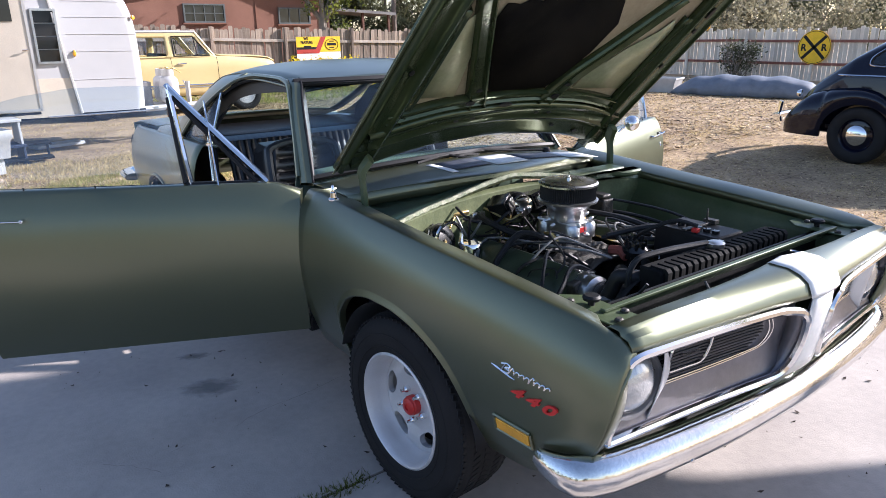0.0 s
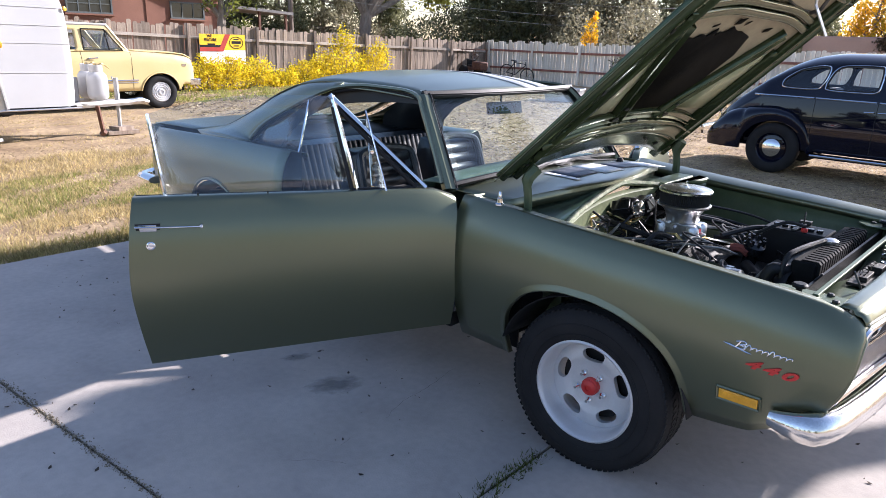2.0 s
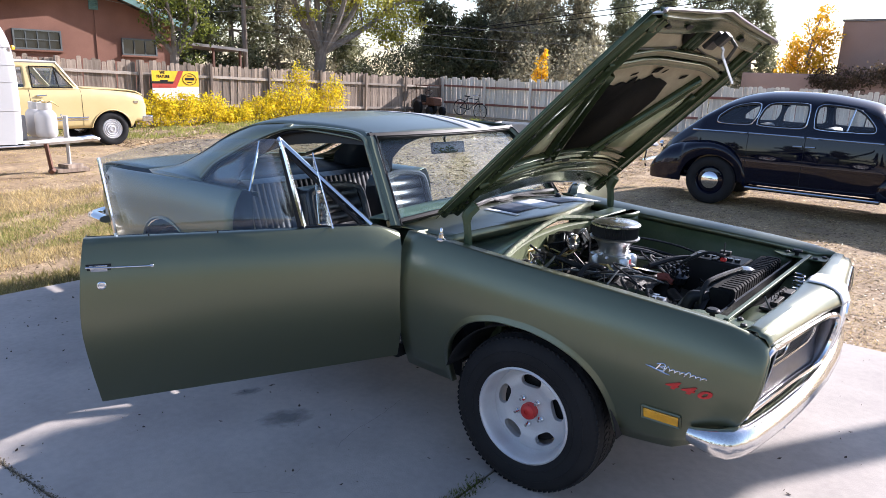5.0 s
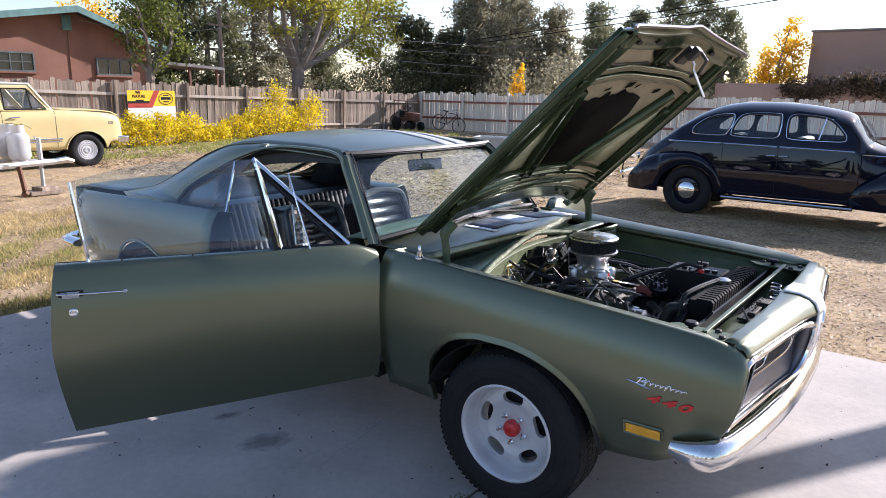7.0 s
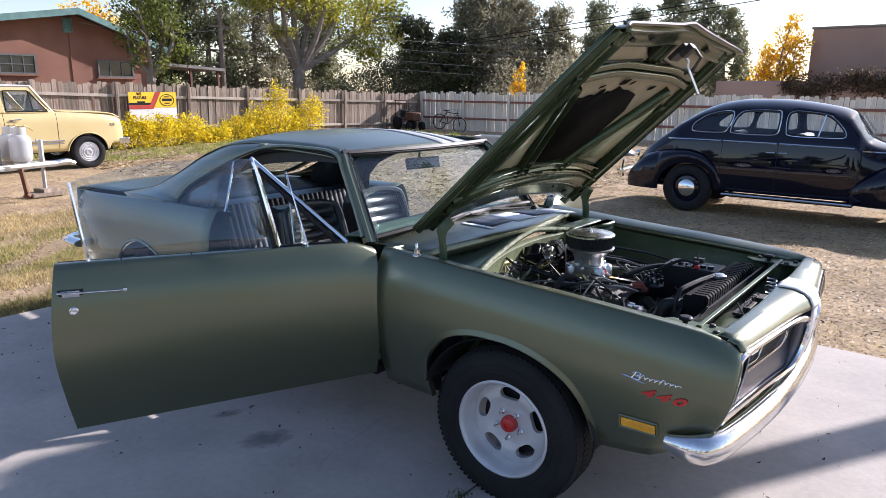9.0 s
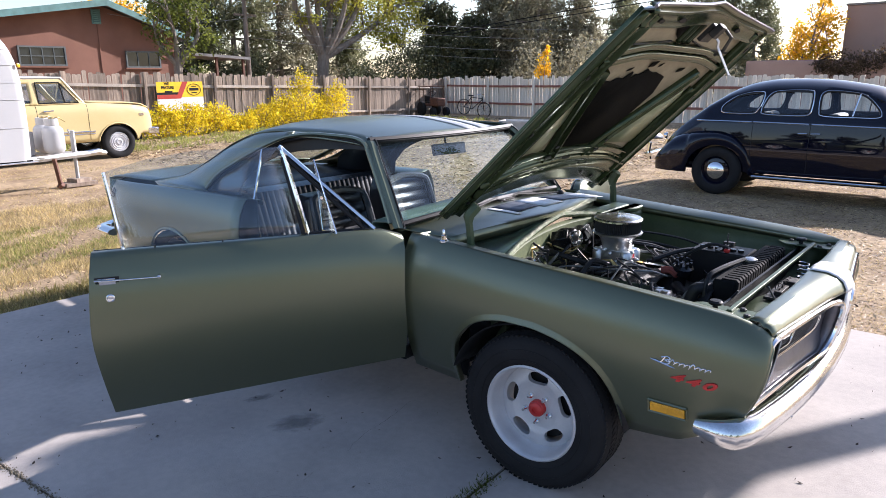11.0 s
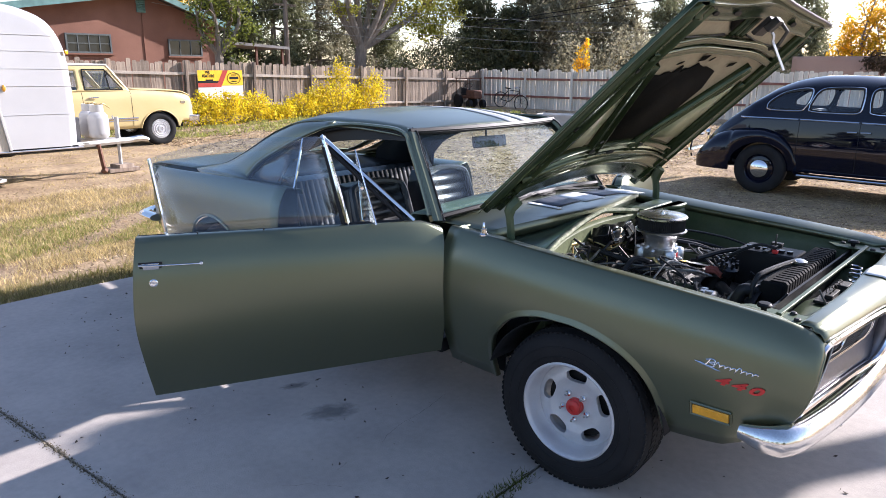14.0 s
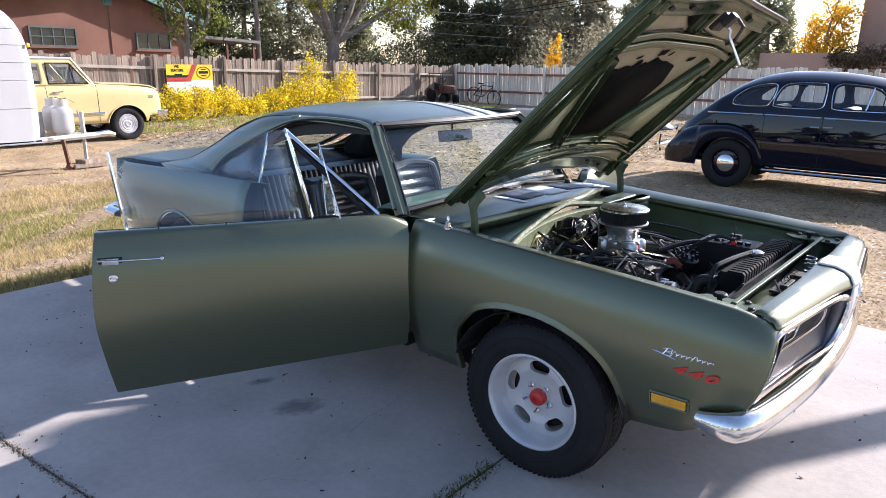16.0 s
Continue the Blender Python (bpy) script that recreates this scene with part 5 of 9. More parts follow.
for s in (-1, 1):
    for xs, y, zt in ((span(-2.02, -2.5, 4), 0.74, 0.97), (span(-0.44, -0.72, 3), 0.72, 0.93)):
        bm = BM()
        grid(bm, [[(x, s * y, z) for z in (0.30, 0.6, zt)] for x in xs])
        part("side_trim", bm, VINYL, car, solid=0.01)


# ---- engine bay ----
FILTER = mat("pleated_filter", (0.016, 0.015, 0.015), 0.75, 0, big=(30, 0.3), fine=(200, 0.2), bump=(150, 0.2))
OLIVE = mat("olive_valve_cover", (0.035, 0.05, 0.03), 0.3, 0.1, big=(12, 0.3), bump=(90, 0.1))
WIRE_GREY = mat("grey_wire", (0.20, 0.20, 0.19), 0.5, 0, big=(30, 0.3))
BRASS = mat("brass_fitting", (0.45, 0.33, 0.13), 0.35, 0.9, big=(30, 0.2))
CORE = mat("radiator_core", (0.05, 0.048, 0.045), 0.6, 0.4, big=(40, 0.3), fine=(400, 0.4), bump=(400, 0.5))
TANK = mat("matt_black_tank_paint", (0.006, 0.006, 0.007), 0.75, 0, color2=(0.016, 0.016, 0.015), big=(14, 0.3), fine=(90, 0.3), bump=(60, 0.15), rough_var=0.2, spec=0.12)
rnd = random.Random(5)

bm = BM()
box(bm, (-0.06, 0, 0.50), (0.62, 0.40, 0.30))
for s in (-1, 1):
    box(bm, (0, 0, 0), (0.58, 0.24, 0.16), pose(-0.06, s * 0.19, 0.60, s * -38, 0, 0))
box(bm, (0.27, 0, 0.52), (0.10, 0.36, 0.34))
engine = part("engine_block", bm, GREASE, car, "greasy black big-block engine", bevel=0.02)
bm = BM()
rows = []
for x in span(-0.30, 0.18, 9):
    rows.append([(x, -0.17, 0.64), (x, -0.12, 0.70 + 0.012 * math.sin(40 * x)), (x, -0.05, 0.735), (x, 0.05, 0.735), (x, 0.12, 0.70 + 0.012 * math.cos(40 * x)), (x, 0.17, 0.64)])
grid(bm, rows)
intake = part("intake_manifold", bm, GREASE, engine, solid=0.006)
for x in (-0.24, -0.14, 0.02, 0.12):
    for s in (-1, 1):
        bm = BM()
        tube(bm, smooth_path([(x, s * 0.04, 0.725), (x, s * 0.12, 0.72), (x, s * 0.19, 0.65)], 3), 0.026, 8)
        part("intake_runner", bm, GREASE, intake)
for s in (-1, 1):
    bm = BM()
    m_ = pose(-0.06, s * 0.275, 0.675, s * -36, 0, 0)
    rows = []
    for u, k in ((-0.30, 0.75), (-0.295, 0.92), (-0.28, 1.0), (0.28, 1.0), (0.295, 0.92), (0.30, 0.75)):
        rows.append([m_ @ Vector((u, v * k, w * (k if w > 0.02 else 1))) for v, w in ((-0.085, 0.0), (-0.083, 0.035), (-0.066, 0.062), (-0.03, 0.07), (0.03, 0.07), (0.066, 0.062), (0.083, 0.035), (0.085, 0.0))])
    vv = grid(bm, rows)
    bm.faces.new(vv[0]), bm.faces.new(vv[-1])
    cover = part("valve_cover", bm, OLIVE, engine, "olive painted valve cover")
    bm = BM()
    tube(bm, [m_ @ Vector((u, -0.092 * s, 0.004)) for u in span(-0.30, 0.30, 5)], 0.008, 6)
    part("cover_rail", bm, CHROME_OLD, cover)
    bm = BM()
    lathe(bm, [(0.028, 0), (0.03, 0.012), (0.03, 0.03), (0.02, 0.038), (0, 0.04)], m_ @ pose(-0.20 if s < 0 else 0.2, 0, 0.068), 16)
    part("oil_cap", bm, CHROME, cover, "chrome oil filler cap")
    # exhaust manifold and plug wires
    bm = BM()
    for x in (-0.26, -0.12, 0.02, 0.16):
        tube(bm, smooth_path([(x, s * 0.33, 0.60), (x, s * 0.41, 0.59), (x - 0.04, s * 0.43, 0.50)], 3), 0.028, 8)
    tube(bm, [(-0.34, s * 0.43, 0.48), (0.18, s * 0.43, 0.50)], 0.035, 8)
    part("exhaust_manifold", bm, RUST, engine)
    for k, x in enumerate((-0.26, -0.12, 0.02, 0.16)):
        bm = BM()
        tube(bm, smooth_path([(0.22, s * 0.05, 0.76), (0.16 - 0.05 * k, s * 0.16, 0.80 + 0.012 * k), (x + 0.03, s * 0.27, 0.775), (x, s * 0.36, 0.66)], 5), 0.0045, 6)
        part("plug_wire", bm, HOSE if k % 2 else WIRE_GREY, engine)

# carburettor, throttle, hat and round filter
AC = Vector((-0.078, 0.022, 0))
bm = BM()
box(bm, (AC.x, AC.y, 0.752), (0.15, 0.15, 0.03))
box(bm, (AC.x, AC.y, 0.80), (0.17, 0.125, 0.075))
for x, y in ((0.075, 0.045), (0.075, -0.045), (-0.075, 0.045), (-0.075, -0.045)):
    lathe(bm, [(0.03, 0), (0.03, 0.05), (0.022, 0.062), (0, 0.065)], pose(AC.x + x, AC.y + y, 0.775), 12)
for k in range(22):
    a = rnd.uniform(0, 6.28)
    r = rnd.uniform(0.075, 0.105)
    lathe(bm, [(0.008, 0), (0.009, 0.016), (0.005, 0.024), (0, 0.026)], out_axis((AC.x + r * math.cos(a), AC.y + r * math.sin(a), rnd.uniform(0.765, 0.845)), (math.cos(a), math.sin(a), rnd.uniform(-0.2, 0.6))), 8)
carb = part("carburettor", bm, ALU, engine, "bright cast four-barrel carburettor", bevel=0.004)
bm = BM()
box(bm, (AC.x + 0.09, AC.y - 0.025, 0.812), (0.012, 0.05, 0.02))
part("red_tag", bm, RED, carb)
bm = BM()
tube(bm, [(AC.x - 0.02, AC.y - 0.10, 0.79), (AC.x + 0.03, AC.y - 0.115, 0.80), (AC.x + 0.06, AC.y - 0.11, 0.77)], 0.008, 6)
part("throttle_link", bm, BRASS, carb)
bm = BM()
lathe(bm, [(0.028, 0), (0.028, 0.012), (0, 0.014)], out_axis((AC.x + 0.0, AC.y + 0.085, 0.81), (0.2, 1, 0)), 14)
box(bm, (AC.x - 0.04, AC.y + 0.09, 0.82), (0.06, 0.03, 0.05))
part("choke_housing", bm, BRASS, carb, bevel=0.003)
bm = BM()
lathe(bm, [(0.072, 0.840), (0.074, 0.862), (0.082, 0.885), (0.100, 0.908), (0.120, 0.915), (0.122, 0.923), (0.116, 0.926), (0, 0.926)], pose(AC.x, AC.y, 0), 40)
part("air_horn", bm, ALU, engine, "flared bright air cleaner base")
bm = BM()
n = 80
ring = [((0.112 if k % 2 else 0.106) * math.cos(math.pi * k / n), (0.112 if k % 2 else 0.106) * math.sin(math.pi * k / n)) for k in range(2 * n)]
grid(bm, [[(AC.x + x, AC.y + y, z) for x, y in ring] for z in (0.924, 0.985)], loop=True)
part("air_filter", bm, FILTER, engine, "black pleated round air filter", sharp=10)
bm = BM()
lathe(bm, [(0.112, 0.980), (0.119, 0.982), (0.120, 0.990), (0.113, 0.996), (0.09, 0.996), (0.084, 1.0), (0.03, 1.002), (0, 1.002)], pose(AC.x, AC.y, 0), 40)
lid = part("filter_lid", bm, LID, engine, "chrome air cleaner lid")
bm = BM()
lathe(bm, [(0.010, 1.0), (0.010, 1.008), (0.004, 1.01), (0.004, 1.028), (0, 1.028)], pose(AC.x, AC.y, 0), 10)
part("wing_nut", bm, CHROME, lid)

# cooling: radiator with ribbed tank, cap, hoses, shroud
bm = BM()
rows = []
for y in [-0.245, -0.24] + span(-0.23, 0.49, 19) + [0.50, 0.505]:
    e = 0.006 if y in (-0.245, 0.505) else 0.0
    rows.append([(0.492 + e, y, 0.745), (0.490 + e, y, 0.835 - e), (0.498 + e, y, 0.846 - e), (0.570 - e, y, 0.846 - e), (0.580 - e, y, 0.836 - e), (0.582 - e, y, 0.745)])
vv = grid(bm, rows)
bm.faces.new(vv[0]), bm.faces.new(vv[-1])
radiator = part("radiator_tank", bm, TANK, car, "black moulded radiator top tank with ribbed edge", sharp=25, bevel=0.002)
rib = BM()
plate(rib, [(0.525, 0.840), (0.525, 0.852), (0.583, 0.852), (0.593, 0.842), (0.593, 0.762), (0.579, 0.762), (0.579, 0.836), (0.575, 0.840)], 0.021, axes((0, 0.0105, 0), (1, 0, 0), (0, 0, 1), (0, -1, 0)))
rib = part("rib", rib, TANK, radiator)
for k in range(21):
    r = rib if k == 0 else new("rib", rib.data)
    r.parent = radiator
    r.matrix_basis = Matrix.Translation((0, -0.222 + 0.0352 * k, 0))
bm = BM()
box(bm, (0.545, 0.13, 0.555), (0.055, 0.76, 0.41))
part("radiator_core", bm, CORE, radiator)
bm = BM()
for z in (0.740, 0.36):
    box(bm, (0.543, 0.13, z), (0.10, 0.78, 0.014))
part("tank_strap", bm, ALU, radiator, bevel=0.003)
bm = BM()
lathe(bm, [(0.03, 0), (0.032, 0.008), (0.032, 0.018), (0.02, 0.024), (0, 0.025)], pose(0.535, 0.11, 0.846), 18)
box(bm, (0.535, 0.11, 0.862), (0.02, 0.075, 0.008))
part("radiator_cap", bm, ALU, radiator)
bm = BM()
rows = [[(x, 0.03 + 0.40 * math.copysign(abs(math.cos(a)) ** 0.6, math.cos(a)) * k, 0.58 + 0.24 * math.copysign(abs(math.sin(a)) ** 0.6, math.sin(a)) * k) for a in span(0, 2 * math.pi, 37)] for x, k in ((0.50, 1.0), (0.46, 0.95), (0.40, 0.75), (0.36, 0.72))]
grid(bm, rows)
part("fan_shroud", bm, BLACK, car, "black fan shroud", solid=0.004)
bm = BM()
for k in range(7):
    m_ = pose(0.37, 0.03, 0.58) @ Matrix.Rotation(2 * math.pi * k / 7, 4, "X") @ pose(0, 0, 0.11, 0, 0, 35)
    box(bm, (0, 0, 0), (0.004, 0.07, 0.20), m_)
lathe(bm, [(0.05, -0.1), (0.05, 0.02), (0.03, 0.03), (0, 0.03)], out_axis((0.36, 0.03, 0.58), (1, 0, 0)), 16)
part("fan", bm, BLACK_GLOSS, engine, "black cooling fan")
for k, (pts, r, m_) in enumerate([
        ([(0.495, -0.20, 0.79), (0.44, -0.27, 0.80), (0.40, -0.28, 0.72), (0.34, -0.12, 0.70), (0.26, -0.04, 0.72)], 0.026, HOSE),
        ([(0.475, -0.275, 0.66), (0.470, -0.27, 0.80), (0.480, -0.23, 0.865), (0.500, -0.10, 0.872), (0.520, 0.08, 0.866)], 0.0105, HOSE),
        ([(0.25, 0.0, 0.76), (0.21, 0.01, 0.775), (0.17, 0.0, 0.77)], 0.019, RED_OLD),
        ([(0.10, 0.06, 0.80), (0.20, 0.22, 0.83), (0.30, 0.36, 0.82), (0.28, 0.42, 0.78), (0.10, 0.30, 0.76)], 0.012, HOSE),
        ([(0.06, 0.08, 0.78), (0.22, 0.18, 0.79), (0.34, 0.24, 0.80), (0.44, 0.16, 0.82)], 0.010, HOSE),
        ([(-0.02, 0.14, 0.80), (0.10, 0.24, 0.80), (0.24, 0.30, 0.79)], 0.007, WIRE_GREY),
        ([(-0.10, -0.12, 0.77), (-0.16, -0.20, 0.80), (-0.26, -0.24, 0.83), (-0.36, -0.22, 0.84)], 0.013, HOSE),
        ([(-0.05, -0.10, 0.78), (-0.08, -0.22, 0.82), (-0.10, -0.32, 0.74), (-0.06, -0.40, 0.64)], 0.013, HOSE),
        ([(-0.37, 0.10, 0.80), (-0.22, 0.20, 0.82), (-0.05, 0.32, 0.80), (0.08, 0.44, 0.74)], 0.013, HOSE),
        ([(-0.37, 0.20, 0.84), (-0.20, 0.36, 0.85), (0.05, 0.50, 0.82), (0.25, 0.56, 0.76)], 0.006, HOSE),
        ([(-0.37, 0.30, 0.80), (-0.10, 0.46, 0.78), (0.10, 0.54, 0.74), (0.30, 0.58, 0.70)], 0.008, HOSE),
        ([(0.16, -0.10, 0.72), (0.10, -0.24, 0.80), (0.18, -0.36, 0.78), (0.24, -0.44, 0.68), (0.20, -0.48, 0.55)], 0.007, HOSE),
        ([(0.22, -0.14, 0.72), (0.24, -0.28, 0.78), (0.30, -0.40, 0.74), (0.32, -0.50, 0.60)], 0.009, HOSE),
        ([(0.64, -0.40, 0.86), (0.60, -0.42, 0.78), (0.63, -0.44, 0.66), (0.60, -0.40, 0.56)], 0.005, HOSE),
        ([(0.70, -0.20, 0.84), (0.73, -0.16, 0.74), (0.70, -0.18, 0.62)], 0.004, WIRE_GREY)]):
    bm = BM()
    tube(bm, smooth_path(pts, 6), r, 10 if r > 0.02 else 7)
    part("hose" if r > 0.0065 else "wire", bm, m_, car)
bm = BM()
for k in range(9):
    tube(bm, [(0.02 + 0.012 * k + 0.02 * math.cos(a) * 0, 0.40 + 0.05 * math.cos(a) + 0.004 * k, 0.72 + 0.05 * math.sin(a)) for a in span(0, 2 * math.pi, 17)], 0.008, 6)
part("air_duct", bm, BLACK_GLOSS, car, "ribbed black air duct")

# pulleys, pump, alternator, distributor, ignition coil
for y, z, r in ((0.0, 0.60, 0.085), (-0.22, 0.68, 0.055), (0.20, 0.66, 0.06), (0.0, 0.45, 0.09)):
    bm = BM()
    lathe(bm, [(0.02, -0.03), (r * 0.9, -0.02), (r, -0.018), (r * 0.86, -0.008), (r, 0.002), (r * 0.9, 0.006), (0.03, 0.012), (0, 0.014)], out_axis((0.34, y, z), (1, 0, 0)), 28)
    part("pulley", bm, GREASE, engine)
bm = BM()
tube(bm, [(0.335, -0.275, 0.69), (0.335, -0.08, 0.52), (0.335, -0.05, 0.37), (0.335, 0.06, 0.37), (0.335, 0.10, 0.60), (0.335, 0.0, 0.69), (0.335, -0.2, 0.735), (0.335, -0.275, 0.69)], 0.007, 6)
part("fan_belt", bm, BLACK, engine)
bm = BM()
lathe(bm, [(0.02, -0.13), (0.06, -0.12), (0.066, -0.10), (0.066, -0.03), (0.05, -0.015), (0.02, -0.01), (0, -0.01)], out_axis((0.33, -0.22, 0.68), (1, 0, 0)), 24)
for k in range(10):
    a = 2 * math.pi * k / 10
    box(bm, (0, 0, 0), (0.05, 0.012, 0.02), out_axis((0.24, -0.22 + 0.064 * math.cos(a), 0.68 + 0.064 * math.sin(a)), (1, 0, 0)) @ pose(0, 0, 0, 0, 90, 0))
part("alternator", bm, ALU, engine, "cast aluminium alternator")
bm = BM()
lathe(bm, [(0.03, 0), (0.03, 0.06), (0.045, 0.065), (0.048, 0.10), (0.03, 0.115), (0, 0.115)], pose(0.24, 0.05, 0.70, 10, 12, 0), 18)
dist = part("distributor", bm, BLACK_GLOSS, engine, "black distributor cap")
for k in range(8):
    bm = BM()
    a = 2 * math.pi * k / 8
    lathe(bm, [(0.007, 0.10), (0.007, 0.135), (0, 0.136)], pose(0.24, 0.05, 0.70, 10, 12, 0) @ Matrix.Translation((0.034 * math.cos(a), 0.034 * math.sin(a), 0)), 8)
    part("wire_boot", bm, BLACK_GLOSS, dist)
bm = BM()
lathe(bm, [(0.027, 0), (0.028, 0.01), (0.028, 0.10), (0.018, 0.115), (0.01, 0.135), (0, 0.136)], pose(-0.10, -0.16, 0.745, 0, 80, 20), 16)
part("ignition_coil", bm, BLACK_GLOSS, engine)
bm = BM()
lathe(bm, [(0.05, 0), (0.052, 0.02), (0.05, 0.10), (0.03, 0.115), (0, 0.116)], pose(0.06, -0.36, 0.60, 35, 0, 0), 20)
part("oil_filter", bm, STRIPE, engine)

# firewall: brake booster, master cylinder, wiper motor, heater hoses, terminal block
bm = BM()
lathe(bm, [(0.02, 0.0), (0.10, 0.005), (0.118, 0.02), (0.12, 0.04), (0.112, 0.055), (0.09, 0.075), (0.03, 0.09), (0, 0.09)], out_axis((-0.385, 0.36, 0.80), (1, 0, 0)), 32)
booster = part("brake_booster", bm, BLACK_GLOSS, car, "black round brake booster")
bm = BM()
box(bm, (-0.22, 0.36, 0.82), (0.15, 0.07, 0.07))
box(bm, (-0.22, 0.36, 0.865), (0.13, 0.06, 0.02))
part("master_cylinder", bm, GREASE, booster, bevel=0.008)
bm = BM()
lathe(bm, [(0.03, 0.0), (0.052, 0.01), (0.056, 0.03), (0.056, 0.085), (0.045, 0.10), (0, 0.102)], out_axis((-0.375, -0.03, 0.855), (1, -0.15, 0.1)), 22)
box(bm, (-0.33, 0.06, 0.87), (0.07, 0.07, 0.05))
part("wiper_motor", bm, BLACK_GLOSS, car, "round black wiper motor", bevel=0.004)
bm = BM()
lathe(bm, [(0.045, 0.0), (0.045, 0.008), (0.02, 0.014), (0, 0.014)], out_axis((-0.27, -0.045, 0.866), (1, -0.15, 0.1)), 22)
part("motor_face", bm, CHROME, car)
for (x, y, z), sz, m_ in (((-0.36, -0.22, 0.83), (0.03, 0.07, 0.04), ALU), ((-0.36, -0.40, 0.80), (0.03, 0.05, 0.06), WIRE_GREY), ((-0.30, 0.18, 0.83), (0.05, 0.06, 0.07), BLACK), ((-0.35, -0.32, 0.86), (0.02, 0.09, 0.02), BRASS)):
    bm = BM()
    box(bm, (x, y, z), sz)
    part("terminal_block", bm, m_, car, bevel=0.006)
for k in range(34):
    bm = BM()
    y0 = rnd.uniform(-0.62, 0.3)
    y1 = y0 + rnd.uniform(-0.3, 0.3)
    z0 = rnd.uniform(0.76, 0.90)
    dx = 0.115 * (y0 / 0.66) ** 2
    tube(bm, smooth_path([(-0.37 + dx, y0, z0), (-0.33 + dx + rnd.uniform(0, 0.08), y0 * 0.6 + y1 * 0.4, z0 - rnd.uniform(0.0, 0.08)), (-0.30 + dx + rnd.uniform(0, 0.1), y0 * 0.3 + y1 * 0.7, z0 - rnd.uniform(-0.03, 0.1)), (-0.36 + rnd.uniform(0, 0.16), y1, rnd.uniform(0.66, 0.82))], 5), rnd.choice((0.0025, 0.003, 0.0045, 0.006)), 6)
    part("firewall_wire", bm, rnd.choice((HOSE, HOSE, HOSE, HOSE, WIRE_GREY, BRASS)), car)
for (x, y, z), turn, tilt in (((-0.31, -0.13, 0.870), 20, 25), ((-0.30, 0.06, 0.872), -12, 18), ((-0.29, 0.20, 0.865), 8, 22)):
    bm = BM()
    m_ = pose(x, y, z, tilt, -15, turn)
    box(bm, (0, 0, 0), (0.085, 0.075, 0.07), m_)
    box(bm, (0.047, 0, 0.0), (0.012, 0.055, 0.05), m_)
    tube(bm, [m_ @ Vector((0.05, 0.012 * k, -0.03 * k)) for k in (-1, 1)], 0.006, 6)
    part("relay_box", bm, BLACK_GLOSS, car, "black plastic relay box on the firewall", bevel=0.010)
# blower motor, relay and coolant parts on the right wing
bm = BM()
lathe(bm, [(0.06, 0), (0.066, 0.012), (0.066, 0.06), (0.055, 0.075), (0.02, 0.08), (0, 0.08)], out_axis((-0.30, -0.50, 0.78), (0.75, 0.3, 0.35)), 24)
part("blower_motor", bm, BLACK_GLOSS, car, "black round blower motor")
bm = BM()
tube(bm, [Vector((-0.225, -0.47, 0.815)) + 0.06 * Vector((0, math.cos(a), math.sin(a))) for a in span(-0.6, 3.6, 14)], 0.008, 6)
part("motor_strap", bm, CHROME_OLD, car)
bm = BM()
lathe(bm, [(0.045, 0), (0.047, 0.03), (0.045, 0.06), (0.042, 0.064), (0, 0.066)], pose(-0.18, -0.40, 0.73), 20)
part("breather_cap", bm, CHROME, car, "chrome breather cap")

# battery behind the radiator on the left
bm = BM()
box(bm, (0.38, 0.45, 0.735), (0.26, 0.18, 0.20))
battery = part("battery", bm, BLACK, car, "black battery with cables", bevel=0.008)
for k in range(6):
    bm = BM()
    lathe(bm, [(0.014, 0), (0.014, 0.012), (0, 0.013)], pose(0.29 + 0.036 * k, 0.42, 0.835), 10)
    part("cell_cap", bm, BLACK_GLOSS, battery)
bm = BM()
box(bm, (0.42, 0.37, 0.846), (0.026, 0.022, 0.018))
part("terminal_cover", bm, RED, battery, "small red terminal cover", bevel=0.004)
bm = BM()
tube(bm, smooth_path([(0.42, 0.38, 0.86), (0.36, 0.34, 0.875), (0.26, 0.28, 0.82), (0.14, 0.34, 0.72)], 5), 0.008, 7)
part("battery_cable", bm, HOSE, battery)
bm = BM()
box(bm, (0.38, 0.45, 0.841), (0.022, 0.19, 0.008))
box(bm, (0.38, 0.53, 0.845), (0.05, 0.030, 0.016))
lathe(bm, [(0.004, 0), (0.004, 0.06), (0, 0.06)], pose(0.38, 0.50, 0.84), 8)
part("battery_clamp", bm, GREASE, battery, bevel=0.002)
battery.matrix_basis = Matrix.Translation((-0.01, -0.19, 0.022))

# radiator support: bar, end plates, rubber stops, coil spring, latch tray
bm = BM()
box(bm, (0.686, 0, 0.856), (0.018, 1.30, 0.010))
box(bm, (0.676, 0, 0.842), (0.005, 1.30, 0.028))
part("support_bar", bm, PAINT_IN, car, "green radiator support bar", bevel=0.003)
bm = BM()
box(bm, (0.62, 0.03, 0.60), (0.01, 1.24, 0.46))
part("support_panel", bm, BLACK, car)
